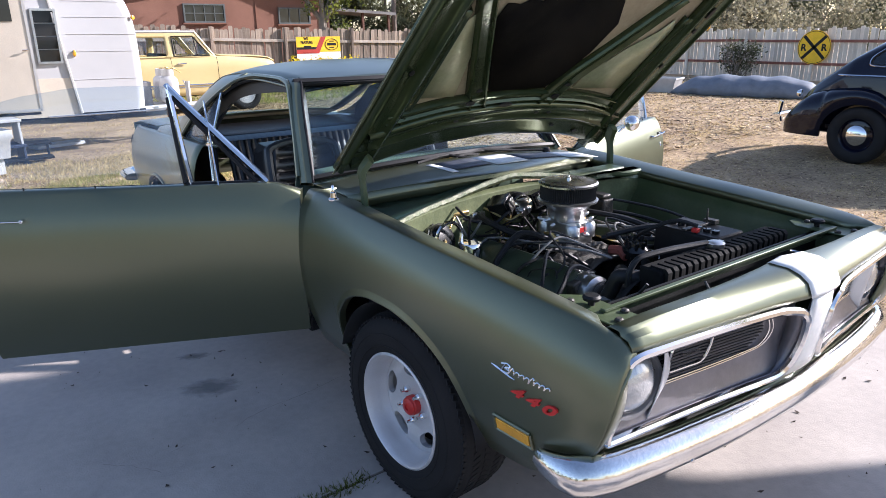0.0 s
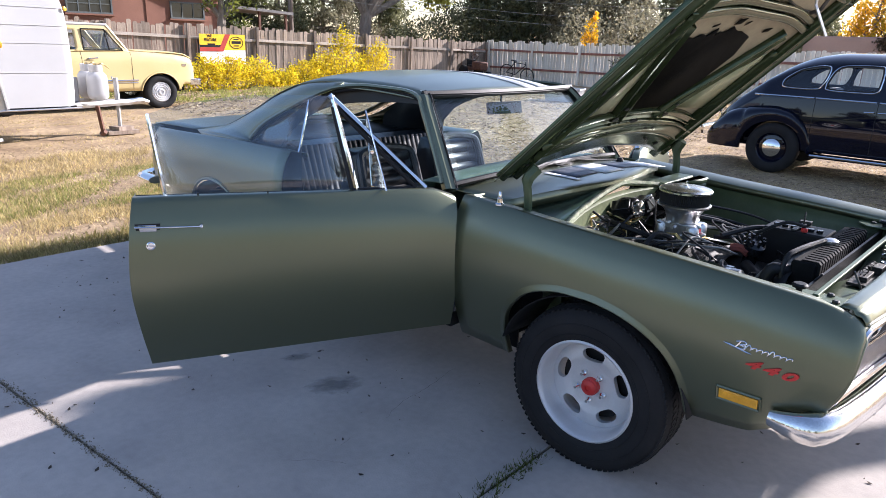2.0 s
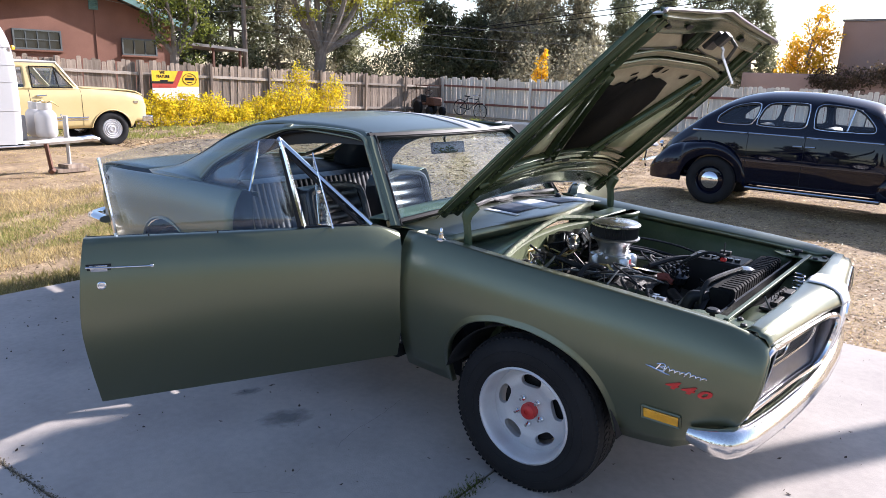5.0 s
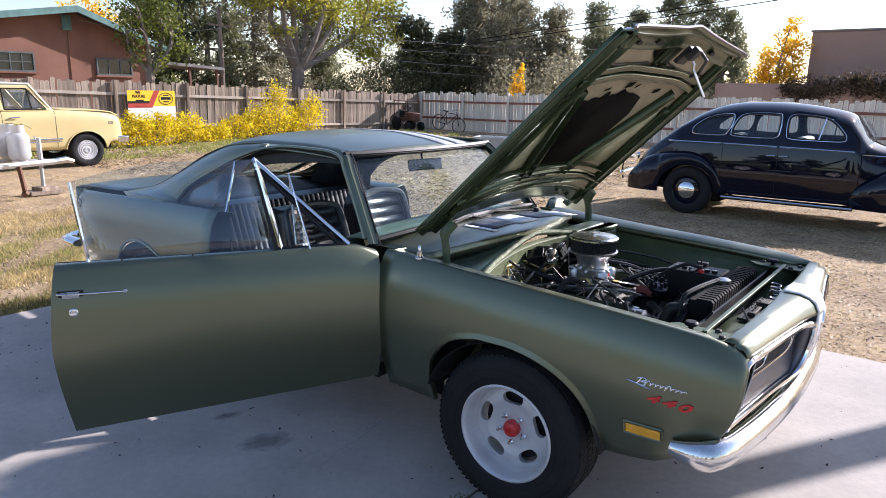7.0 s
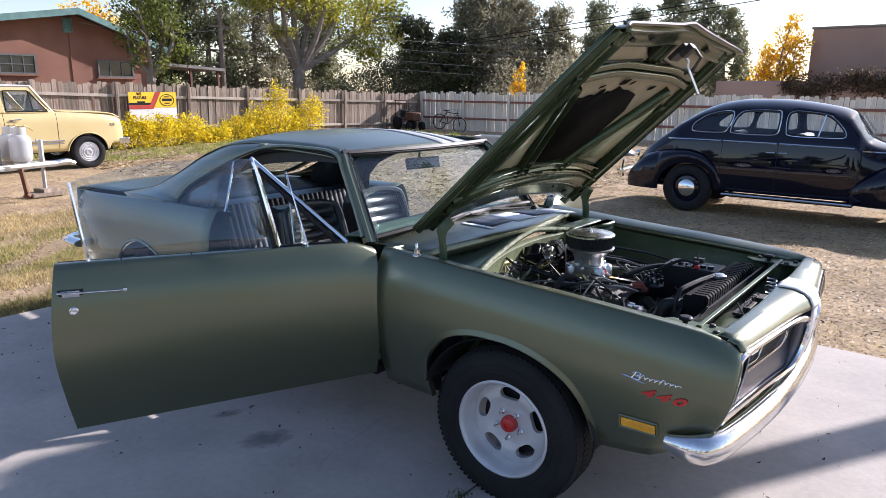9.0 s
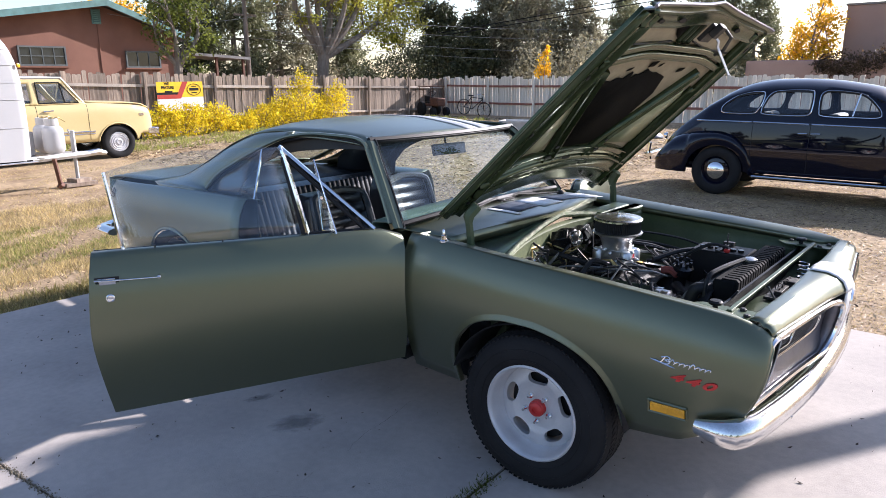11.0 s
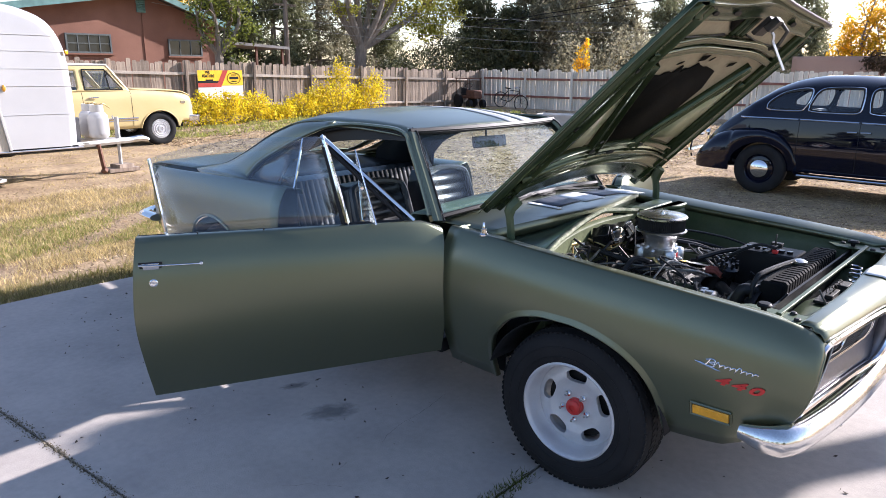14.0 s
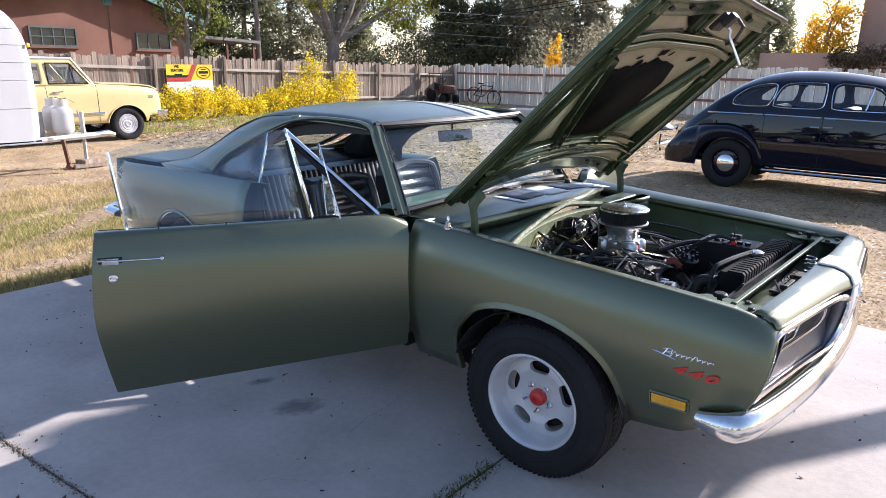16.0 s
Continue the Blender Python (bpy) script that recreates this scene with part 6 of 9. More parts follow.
for s in (-1, 1):
    bm = BM()
    plate(bm, [(0.57, 0.585), (0.77, 0.585), (0.77, 0.692), (0.60, 0.695), (0.52, 0.695), (0.52, 0.64)], 0.006, Matrix.Translation((0, 0, 0.845)) @ Matrix.Diagonal((1, s, 1, 1)))
    brk = part("corner_bracket", bm, PAINT_IN, car, bevel=0.002)
    bm = BM()
    lathe(bm, [(0.010, 0), (0.010, 0.014), (0.024, 0.016), (0.026, 0.024), (0.020, 0.030), (0, 0.031)], pose(0.63, s * 0.63, 0.850), 18)
    part("hood_stop", bm, BLACK, brk, "black rubber hood stop")
    for x, y in ((0.72, 0.60), (0.58, 0.66), (0.75, 0.66)):
        bm = BM()
        lathe(bm, [(0.012, 0), (0.012, 0.006), (0.008, 0.010), (0, 0.010)], pose(x, s * y, 0.851), 8)
        part("bolt", bm, GREASE, brk)
bm = BM()
tube(bm, [(0.72 + 0.022 * math.cos(a), 0.30 + 0.022 * math.sin(a), 0.740 + 0.0028 * a) for a in span(0, 2 * math.pi * 5.5, 90)], 0.004, 6)
part("latch_spring", bm, CHROME_OLD, car, "bright coil spring of the hood latch")
bm = BM()
grid(bm, [[(x, y, 0.735 - 0.02 * math.sin(9 * y)) for y in span(-0.68, 0.68, 15)] for x in (0.63, 0.70, 0.80)])
part("latch_tray", bm, PAINT_IN, car, solid=0.004)
bm = BM()
box(bm, (0.715, 0.05, 0.765), (0.10, 0.34, 0.012))
box(bm, (0.72, 0.10, 0.785), (0.05, 0.08, 0.035))
box(bm, (0.71, -0.02, 0.78), (0.03, 0.12, 0.02))
tube(bm, [(0.70 + 0.012 * math.cos(a), 0.12 - 0.007 * a, 0.80 + 0.012 * math.sin(a)) for a in span(0, 6.283 * 4, 48)], 0.003, 5)
part("latch_plate", bm, GREASE, car, "hood latch plate with spring", bevel=0.003)
bm = BM()
box(bm, (0.70, -0.40, 0.62), (0.10, 0.36, 0.20))
part("rusty_duct", bm, RUST, car, "rust-brown inner support panel", bevel=0.01)

# loose runs of hose and wire over the engine
rnd = random.Random(23)
for k in range(30):
    bm = BM()
    x0, y0 = rnd.uniform(-0.3, 0.45), rnd.choice((-1, 1)) * rnd.uniform(0.12, 0.5)
    a = rnd.uniform(0, 6.28)
    L = rnd.uniform(0.12, 0.30)
    zz = 0.80 - 0.30 * abs(y0) + rnd.uniform(-0.03, 0.05)
    tube(bm, smooth_path([(x0, y0, zz - 0.05), (x0 + 0.3 * L * math.cos(a), y0 + 0.3 * L * math.sin(a), zz + 0.02), (x0 + 0.7 * L * math.cos(a + 0.6), y0 + 0.7 * L * math.sin(a + 0.6), zz), (x0 + L * math.cos(a + 0.5), y0 + L * math.sin(a + 0.5), zz - 0.12)], 5), rnd.choice((0.003, 0.004, 0.006, 0.009)), 6)
    part("engine_wire", bm, rnd.choice((HOSE, HOSE, HOSE, WIRE_GREY)), car)
for k in range(14):
    bm = BM()
    x0, y0 = rnd.uniform(0.05, 0.42), rnd.uniform(-0.5, -0.15)
    box(bm, (0, 0, 0), (rnd.uniform(0.03, 0.07), rnd.uniform(0.03, 0.06), rnd.uniform(0.02, 0.05)), pose(x0, y0, 0.74 - 0.35 * abs(y0 + 0.1) + rnd.uniform(-0.04, 0.03), rnd.uniform(-30, 30), rnd.uniform(-30, 30), rnd.uniform(0, 90)))
    part("bracket", bm, rnd.choice((GREASE, GREASE, ALU, CHROME_OLD)), engine, bevel=0.006)


# ---- yard materials ----
WOOD = mat("weathered_fence_wood", (0.17, 0.125, 0.095), 0.9, 0, color2=(0.36, 0.29, 0.225), big=(2.2, 0.3), fine=(30, 0.3), bump=(40, 0.5), stretch=(6, 6, 0.6), rand=0.36)
WOOD_PALE = mat("silvered_fence_wood", (0.62, 0.55, 0.46), 0.9, 0, color2=(0.80, 0.725, 0.615), big=(2.2, 0.25), fine=(30, 0.2), bump=(40, 0.4), stretch=(6, 6, 0.6), rand=0.2)
WOOD_RAIL = mat("grey_fence_rail", (0.30, 0.25, 0.20), 0.9, 0, color2=(0.44, 0.38, 0.32), big=(2.2, 0.3), fine=(30, 0.25), bump=(40, 0.4), rand=0.3)
WOOD_RED = mat("faded_red_rail", (0.22, 0.075, 0.055), 0.85, 0, color2=(0.32, 0.15, 0.11), big=(3, 0.3), fine=(40, 0.2), bump=(60, 0.3))
STUCCO_RED = mat("red_brown_stucco", (0.195, 0.092, 0.064), 0.95, 0, color2=(0.26, 0.13, 0.092), big=(0.8, 0.2), fine=(25, 0.12), bump=(45, 0.4))
STUCCO_PINK = mat("pinkish_stucco", (0.30, 0.20, 0.165), 0.95, 0, color2=(0.35, 0.24, 0.20), big=(0.6, 0.15), fine=(25, 0.1), bump=(45, 0.35))
ROOFING = mat("grey_roofing", (0.20, 0.19, 0.18), 0.95, 0, big=(2, 0.25), fine=(30, 0.25), bump=(40, 0.5))
TEAL = mat("teal_trim_paint", (0.12, 0.24, 0.225), 0.6, 0, big=(3, 0.2), bump=(80, 0.1))
FRAME = mat("dull_window_frame", (0.11, 0.125, 0.125), 0.5, 0.2, big=(4, 0.15), bump=(80, 0.05))
DARK_GLASS = mat("dark_house_glass", (0.02, 0.025, 0.028), 0.06, 0, big=(2, 0.3), bump=(3, 0.02))
WHITE = mat("white_trailer_skin", (0.43, 0.43, 0.435), 0.38, 0.0, color2=(0.49, 0.49, 0.49), big=(1.2, 0.06), fine=(60, 0.03), bump=(5, 0.03), coat=0.2)
WHITE_DULL = mat("dull_white_paint", (0.48, 0.47, 0.45), 0.6, 0, big=(4, 0.12), fine=(70, 0.08), bump=(80, 0.1))
CREAM = mat("cream_trailer_lower", (0.62, 0.55, 0.45), 0.5, 0, big=(2, 0.08), bump=(30, 0.04))
YELLOW = mat("cream_yellow_paint", (0.62, 0.485, 0.22), 0.38, 0, color2=(0.66, 0.53, 0.26), big=(1.5, 0.08), fine=(80, 0.06), bump=(60, 0.03), coat=0.25)
SEDAN_BLACK = mat("blue_black_enamel", (0.0018, 0.0025, 0.009), 0.03, 0, color2=(0.003, 0.004, 0.014), big=(2, 0.1), fine=(200, 0.05), bump=(1.6, 0.035), rough_var=0.02, spec=0.42)
SIGN_YELLOW = mat("sign_yellow", (0.90, 0.54, 0.010), 0.5, 0, big=(5, 0.1), bump=(60, 0.05))
SIGN_RED = mat("sign_red", (0.45, 0.04, 0.025), 0.5, 0, big=(5, 0.1), bump=(60, 0.05))
SIGN_WHITE = mat("sign_white", (0.75, 0.74, 0.72), 0.5, 0, big=(5, 0.08), bump=(60, 0.05))
TARP = mat("blue_grey_tarp", (0.13, 0.15, 0.18), 0.55, 0, color2=(0.20, 0.22, 0.25), big=(4, 0.3), fine=(40, 0.1), bump=(18, 0.5))
SEAT_PALE = mat("pale_cloth", (0.42, 0.41, 0.39), 0.8, 0, big=(6, 0.15), bump=(120, 0.2))
BARK = mat("grey_bark", (0.17, 0.14, 0.115), 0.95, 0, color2=(0.27, 0.23, 0.19), big=(4, 0.3), fine=(30, 0.3), bump=(14, 0.9), stretch=(3, 3, 0.7))


def leaf_mat(name, a, b, rough=0.6, thin=0.5):
    m = mat(name, a, rough, 0, color2=b, big=(0.9, 0.3), fine=(5.0, 0.35), bump=(60, 0.0))
    nt = m.node_tree
    bs = nt.nodes["Principled BSDF"]
    geo = nt.nodes.new("ShaderNodeNewGeometry")
    hs = nt.nodes.new("ShaderNodeHueSaturation")
    ma = nt.nodes.new("ShaderNodeMath")
    ma.operation, ma.inputs[1].default_value, ma.inputs[2].default_value = "MULTIPLY_ADD", 0.9, 0.55
    src = bs.inputs["Base Color"].links[0].from_socket
    nt.links.new(geo.outputs["Random Per Island"], ma.inputs[0])
    nt.links.new(ma.outputs[0], hs.inputs["Value"])
    nt.links.new(src, hs.inputs["Color"])
    nt.links.new(hs.outputs[0], bs.inputs["Base Color"])
    # thin leaves let light through
    tl, mx = nt.nodes.new("ShaderNodeBsdfTranslucent"), nt.nodes.new("ShaderNodeMixShader")
    mx.inputs[0].default_value = thin
    nt.links.new(hs.outputs[0], tl.inputs["Color"])
    nt.links.new(bs.outputs[0], mx.inputs[1])
    nt.links.new(tl.outputs[0], mx.inputs[2])
    nt.links.new(mx.outputs[0], nt.nodes["Material Output"].inputs["Surface"])
    return m


LEAF_ELM = leaf_mat("elm_leaves", (0.27, 0.29, 0.045), (0.58, 0.53, 0.08))
LEAF_LOCUST = leaf_mat("locust_leaves", (0.055, 0.080, 0.018), (0.21, 0.235, 0.035))
LEAF_PINE = leaf_mat("pine_needles", (0.12, 0.135, 0.07), (0.27, 0.27, 0.145), thin=0.35)
LEAF_GREY = leaf_mat("grey_green_needles", (0.17, 0.165, 0.105), (0.35, 0.32, 0.21), thin=0.4)
LEAF_DARK = leaf_mat("juniper_leaves", (0.04, 0.05, 0.022), (0.10, 0.105, 0.045), thin=0.2)
LEAF_YELLOW = leaf_mat("yellow_shrub_leaves", (0.66, 0.52, 0.012), (0.86, 0.70, 0.03))
LEAF_GOLD = leaf_mat("golden_tree_leaves", (0.68, 0.38, 0.008), (0.88, 0.58, 0.02))
LEAF_HEDGE = leaf_mat("brown_vine_leaves", (0.07, 0.05, 0.028), (0.13, 0.085, 0.045))
GRASS_DRY = leaf_mat("dry_grass", (0.46, 0.36, 0.16), (0.64, 0.51, 0.26))
GRASS_EDGE = leaf_mat("brown_edge_grass", (0.17, 0.15, 0.05), (0.42, 0.35, 0.14))
GRASS_GREEN = leaf_mat("green_grass", (0.22, 0.25, 0.055), (0.40, 0.39, 0.11))


def stuff_mesh(name, verts, faces, material, parent=None):
    me = bpy.data.meshes.new(name)
    me.from_pydata(verts.tolist(), [], faces.tolist())
    me.materials.append(material)
    ob = new(name, me)
    if parent:
        ob.parent = parent
    return ob


def leaf_cloud(name, blobs, n, size, material, parent, seed, slender=0.55, droop=0.0, clump=26, shell=0.55):
    """Small leaves in clumps through ellipsoids: blobs of (centre, radii)."""
    g = np.random.default_rng(seed)
    blobs = [(np.array(c, float), np.array(r, float)) for c, r in blobs]
    vol = np.array([np.prod(r) ** 0.75 for _, r in blobs])
    pick = g.choice(len(blobs), max(1, n // clump), p=vol / vol.sum())
    d = g.normal(size=(len(pick), 3))
    d /= np.linalg.norm(d, axis=1, keepdims=True)
    rad = shell + (1 - shell) * g.random(len(pick)) ** 0.6
    rad *= 1 + 0.22 * np.sin(d[:, 0] * 7 + seed) * np.cos(d[:, 2] * 6 + d[:, 1] * 5)
    cc = np.array([blobs[p][0] for p in pick]) + d * rad[:, None] * np.array([blobs[p][1] for p in pick])
    spread = np.array([blobs[p][1].mean() for p in pick])[:, None] * 0.23
    pos = np.repeat(cc, clump, axis=0) + g.normal(size=(len(pick) * clump, 3)) * np.repeat(spread, clump, axis=0)
    m = len(pos)
    ax = g.normal(size=(m, 3))
    ax[:, 2] -= droop
    ax /= np.linalg.norm(ax, axis=1, keepdims=True)
    bx = np.cross(ax, g.normal(size=(m, 3)))
    bx /= np.linalg.norm(bx, axis=1, keepdims=True) + 1e-9
    s = size * (0.6 + 0.8 * g.random((m, 1)))
    v = np.stack([pos - ax * s * 0.5, pos + bx * s * 0.5 * slender, pos + ax * s * 0.5, pos - bx * s * 0.5 * slender], 1).reshape(-1, 3)
    f = np.arange(4 * m).reshape(-1, 4)
    return stuff_mesh(name, v, f, material, parent)


def branch(bm, a, b, r0, r1, g, sag=0.15):
    a, b = Vector(a), Vector(b)
    mid = a.lerp(b, 0.5) + Vector((g.uniform(-1, 1), g.uniform(-1, 1), g.uniform(-0.3, 0.6))) * (b - a).length * sag
    pts = smooth_path([a, mid, b], 4)
    tube(bm, pts, [r0 + (r1 - r0) * i / (len(pts) - 1) for i in range(len(pts))], 7)


def tree(name, label, at, stems, blobs, n, size, material, seed, r=0.2, slender=0.5, droop=0.0, twigs=3, category="tree", shell=0.55):
    """stems: end points of the main limbs from the fork; blobs in the tree's own frame."""
    t = thing(name, label, category, pose(*at))
    g = random.Random(seed)
    bm = BM()
    fork = Vector((0, 0, stems[0]))
    branch(bm, (0, 0, -0.2), fork, r, r * 0.85, g, 0.04)
    for e in stems[1]:
        e = Vector(e)
        branch(bm, fork * 0.9, e, r * 0.6, r * 0.22, g)
        for _ in range(twigs):
            s = fork.lerp(e, g.uniform(0.4, 0.9))
            q = s + Vector((g.uniform(-1, 1), g.uniform(-1, 1), g.uniform(0.1, 1.0))).normalized() * (e - fork).length * g.uniform(0.3, 0.6)
            branch(bm, s, q, r * 0.2, r * 0.05, g)
    part("trunk", bm, BARK, t)
    leaf_cloud("crown", blobs, n, size, material, t, seed, slender, droop, shell=shell)
    return t


# ---- fences ----
def fence(name, label, start, end, height, material, post_m, rail_m, seed, rails=(0.35, 1.35), inside=1, slope=0.0, drop=0.0):
    start, end = Vector((*start, 0)), Vector((*end, 0))
    d = (end - start)
    L = d.length
    ang = math.degrees(math.atan2(d.y, d.x))
    f = thing(name, label, "fence", pose(start.x, start.y, -0.09 + drop, 0, 0, ang) @ pose(0, 0, 0, 0, -slope, 0), kind="structure")
    g = random.Random(seed)
    kinds = []
    for k in range(7):
        bm = BM()
        h, w, q = height + g.uniform(-0.07, 0.06), 0.136, 0.03
        lean = g.uniform(-0.012, 0.012)
        plate(bm, [(-w / 2, -0.35), (w / 2, -0.35), (w / 2 + lean, h - q), (w / 2 - q + lean, h), (-w / 2 + q + lean, h), (-w / 2 + lean, h - q)], 0.018, pose(0, 0, 0, 90, 0, 0))
        kinds.append(part("board", bm, material, f))
    meshes = [o.data for o in kinds]
    for o in kinds:
        bpy.data.objects.remove(o)
    n = int(L / 0.146)
    boards = []
    for i in range(n):
        o = new("board", g.choice(meshes))
        boards.append((o, pose((i + 0.5) * L / n, g.uniform(-0.006, 0.006), g.uniform(-0.03, 0.03), g.uniform(-0.6, 0.6), g.uniform(-0.8, 0.8), g.uniform(-1.5, 1.5))))
    for k in range(int(L / 2.44) + 1):
        bm = BM()
        box(bm, (0, 0, height / 2), (0.09, 0.09, height + g.uniform(-0.02, 0.10)))
        o = part("post", bm, post_m, f, bevel=0.006)
        o.matrix_basis = pose(k * 2.44, 0.065 * inside + 0.02, 0, g.uniform(-1, 1), g.uniform(-1, 1), 0)
        for z in rails:
            bm = BM()
            box(bm, (0, 0, 0), (2.44, 0.04, 0.088))
            o = part("rail", bm, rail_m, f, bevel=0.004)
            o.matrix_basis = pose(k * 2.44 + 1.22, 0.045 * inside, z + g.uniform(-0.015, 0.015), 0, g.uniform(-0.5, 0.5), 0)
    for o, m in boards:
        o.parent = f
        o.matrix_basis = m
    return f


# ---- house beyond the fence ----
house = thing("house", "red-brown stucco house with teal roof trim behind the fence", "house", pose(-27, 0, -0.09))
bm = BM()
gable = [(2.0, 0), (12.9, 0), (12.9, 3.44), (9.89, 4.53), (2.0, 3.20)]
plate(bm, gable, -9.0, axes((0, 0, 0), (0, 1, 0), (0, 0, 1), (1, 0, 0)))
wall_h = part("wall", bm, STUCCO_RED, house)
bm = BM()
for a, b in (((1.2, 3.13), (9.89, 4.60)), ((9.89, 4.60), (13.5, 3.29))):
    d = Vector((0, b[0] - a[0], b[1] - a[1]))
    n = Vector((0, -d.z, d.y)).normalized() * 0.10
    P = [Vector((x, *q)) for x in (0.6, -9.5) for q in (a, b)]
    vv = [bm.verts.new(p + o) for o in (Vector(), n) for p in P]
    for f in ((0, 1, 3, 2), (4, 6, 7, 5), (0, 4, 5, 1), (2, 3, 7, 6), (0, 2, 6, 4), (1, 5, 7, 3)):
        bm.faces.new([vv[i] for i in f])
house_roof = part("roof", bm, ROOFING, house, "low-pitched grey roof")
bm = BM()
for a, b in (((1.1, 3.14), (9.89, 4.63)), ((9.89, 4.63), (13.6, 3.29))):
    plate(bm, [(a[0], a[1] - 0.16), (b[0], b[1] - 0.16), (b[0], b[1] + 0.08), (a[0], a[1] + 0.08)], 0.05, axes((0.6, 0, 0), (0, 1, 0), (0, 0, 1), (1, 0, 0)))
part("fascia", bm, TEAL, house_roof, "teal painted fascia boards")


def house_window(y0, y1, z0, z1, cols, rows_):
    bm = BM()
    for yy in (y0, y1):
        box(bm, (0.03, yy, (z0 + z1) / 2), (0.08, 0.06, z1 - z0 + 0.06))
    for zz in (z0, z1):
        box(bm, (0.03, (y0 + y1) / 2, zz), (0.082, y1 - y0, 0.058))
    for k in range(1, cols):
        box(bm, (0.025, y0 + (y1 - y0) * k / cols, (z0 + z1) / 2), (0.05, 0.035, z1 - z0))
    for k in range(1, rows_):
        box(bm, (0.025, (y0 + y1) / 2, z0 + (z1 - z0) * k / rows_), (0.048, y1 - y0, 0.035))
    w = part("window", bm, FRAME, house, "steel casement window")
    for i in range(cols):
        for j in range(rows_):
            bm = BM()
            box(bm, (0.012, y0 + (y1 - y0) * (i + 0.5) / cols, z0 + (z1 - z0) * (j + 0.5) / rows_), (0.01, (y1 - y0) / cols - 0.03, (z1 - z0) / rows_ - 0.03))
            part("pane", bm, DARK_GLASS, w)
    bm = BM()
    box(bm, (0.05, (y0 + y1) / 2, z0 - 0.06), (0.14, y1 - y0 + 0.2, 0.06))
    part("sill", bm, STUCCO_RED, w)


house_window(6.76, 8.37, 2.24, 2.90, 4, 2)
house_window(10.73, 12.15, 2.19, 2.80, 3, 1)
bm = BM()
box(bm, (0.03, 9.70, 4.09), (0.06, 0.34, 0.56))
vent = part("gable_vent", bm, TEAL, house, "teal louvred gable vent")
for k in range(7):
    bm = BM()
    box(bm, (0, 0, 0), (0.05, 0.27, 0.05), pose(0.07, 9.70, 3.875 + 0.072 * k, 0, 35, 0))
    part("slat", bm, TEAL, vent)
bm = BM()
box(bm, (0.02, 9.72, 1.9), (0.03, 0.03, 3.8))
part("downpipe", bm, STUCCO_RED, house)
# porch to the right of the house
porch = thing("porch", "small open porch with dark brown roof", "porch", pose(-28, 14.6, 0.06))
bm = BM()
box(bm, (0, 0, 2.55), (2.5, 3.6, 0.12), pose(0, 0, 0, -3, 0, 0))
part("porch_roof", bm, ROOFING, porch)
for y in (-1.6, 0.2, 1.6):
    bm = BM()
    box(bm, (1.1, y, 1.25), (0.10, 0.10, 2.55))
    part("porch_post", bm, RUST, porch)

# ---- stucco building and garden wall on the other side ----
bld = thing("stucco_building", "flat-roofed pinkish stucco building", "building", pose(0, 0, -0.09))
bm = BM()
box(bm, (1.9, 36, 2.3), (14.0, 8.0, 4.64))
part("wall", bm, STUCCO_PINK, bld, bevel=0.06)
bm = BM()
box(bm, (1.9, 36, 4.65), (14.1, 8.1, 0.08))
part("parapet_cap", bm, ROOFING, bld)
gw = thing("garden_wall", "low pinkish stucco garden wall", "wall", pose(0, 0, -0.09), kind="structure")
bm = BM()
box(bm, (-3.0, 28.5, 1.1), (10.0, 0.25, 2.42))
part("wall", bm, STUCCO_PINK, gw, bevel=0.04)
hedge = thing("vine_hedge", "brown-green vine hedge over a wall", "hedge", pose(0, 28.2, 0))
leaf_cloud("foliage", [((x, 0, 2.1 + 0.12 * math.sin(x * 2)), (0.8, 0.45, 0.42)) for x in span(-4.5, 4.5, 13)], 11000, 0.11, LEAF_HEDGE, hedge, 31)

# ---- street pole and wires ----
pole = thing("utility_pole", "weathered wooden utility pole", "pole", pose(-27.5, 16.9, -0.09))
bm = BM()
tube(bm, [(0, 0, 0), (0, 0, 5.4)], [0.13, 0.10], 10)
part("pole_shaft", bm, WOOD, pole)
bm = BM()
box(bm, (0, 0, 4.6), (0.10, 1.2, 0.10))
part("cross_arm", bm, WOOD, pole)
for k, (a, b, sag) in enumerate((((-27.5, 17.6, 4.7), (-14, 42, 4.6), 0.5), ((-27.5, 17.9, 4.3), (-14, 42, 4.0), 0.5), ((-27.5, 17.3, 3.9), (-16, 40, 3.2), 0.5), ((-27.5, 17.3, 3.5), (-18, 38, 2.6), 0.4), ((-27.5, 17.5, 4.5), (-26.6, 10.0, 4.1), 0.3), ((-23, 26, 3.9), (14, 31.0, 8.6), 0.25), ((-23, 26, 3.75), (14, 31.0, 8.1), 0.25))):
    bm = BM()
    a, b = Vector(a), Vector(b)
    tube(bm, [a.lerp(b, t) - Vector((0, 0, sag * 4 * t * (1 - t))) for t in span(0, 1, 13)], 0.012 if k < 5 else 0.02, 5)
    tagged(part("overhead_wire", bm, WIRE_GREY if k < 5 else BLACK), "thin overhead wire strung between poles", "wire", "overhead wires")

# ---- trees ----
tree("locust_tree", "leafy dark green tree beside the house", (-23.5, 11.0, -0.09), (2.4, [(0.3, -0.5, 4.6), (-0.4, 0.4, 5.4), (0.2, 0.8, 4.4), (0.0, -0.8, 3.8)]), [((0, -0.4, 4.6), (0.9, 0.8, 1.0)), ((0, 0.6, 4.3), (0.8, 0.7, 0.8)), ((0.2, -0.8, 3.4), (0.6, 0.5, 0.6)), ((0.2, 0.9, 3.2), (0.6, 0.6, 0.5)), ((0, 0.1, 5.6), (1.1, 1.0, 0.9)), ((0.3, 0.0, 2.7), (0.5, 0.7, 0.4)), ((0.2, 0.6, 1.9), (0.4, 0.5, 0.4))], 5200, 0.14, LEAF_LOCUST, 3, 0.19)
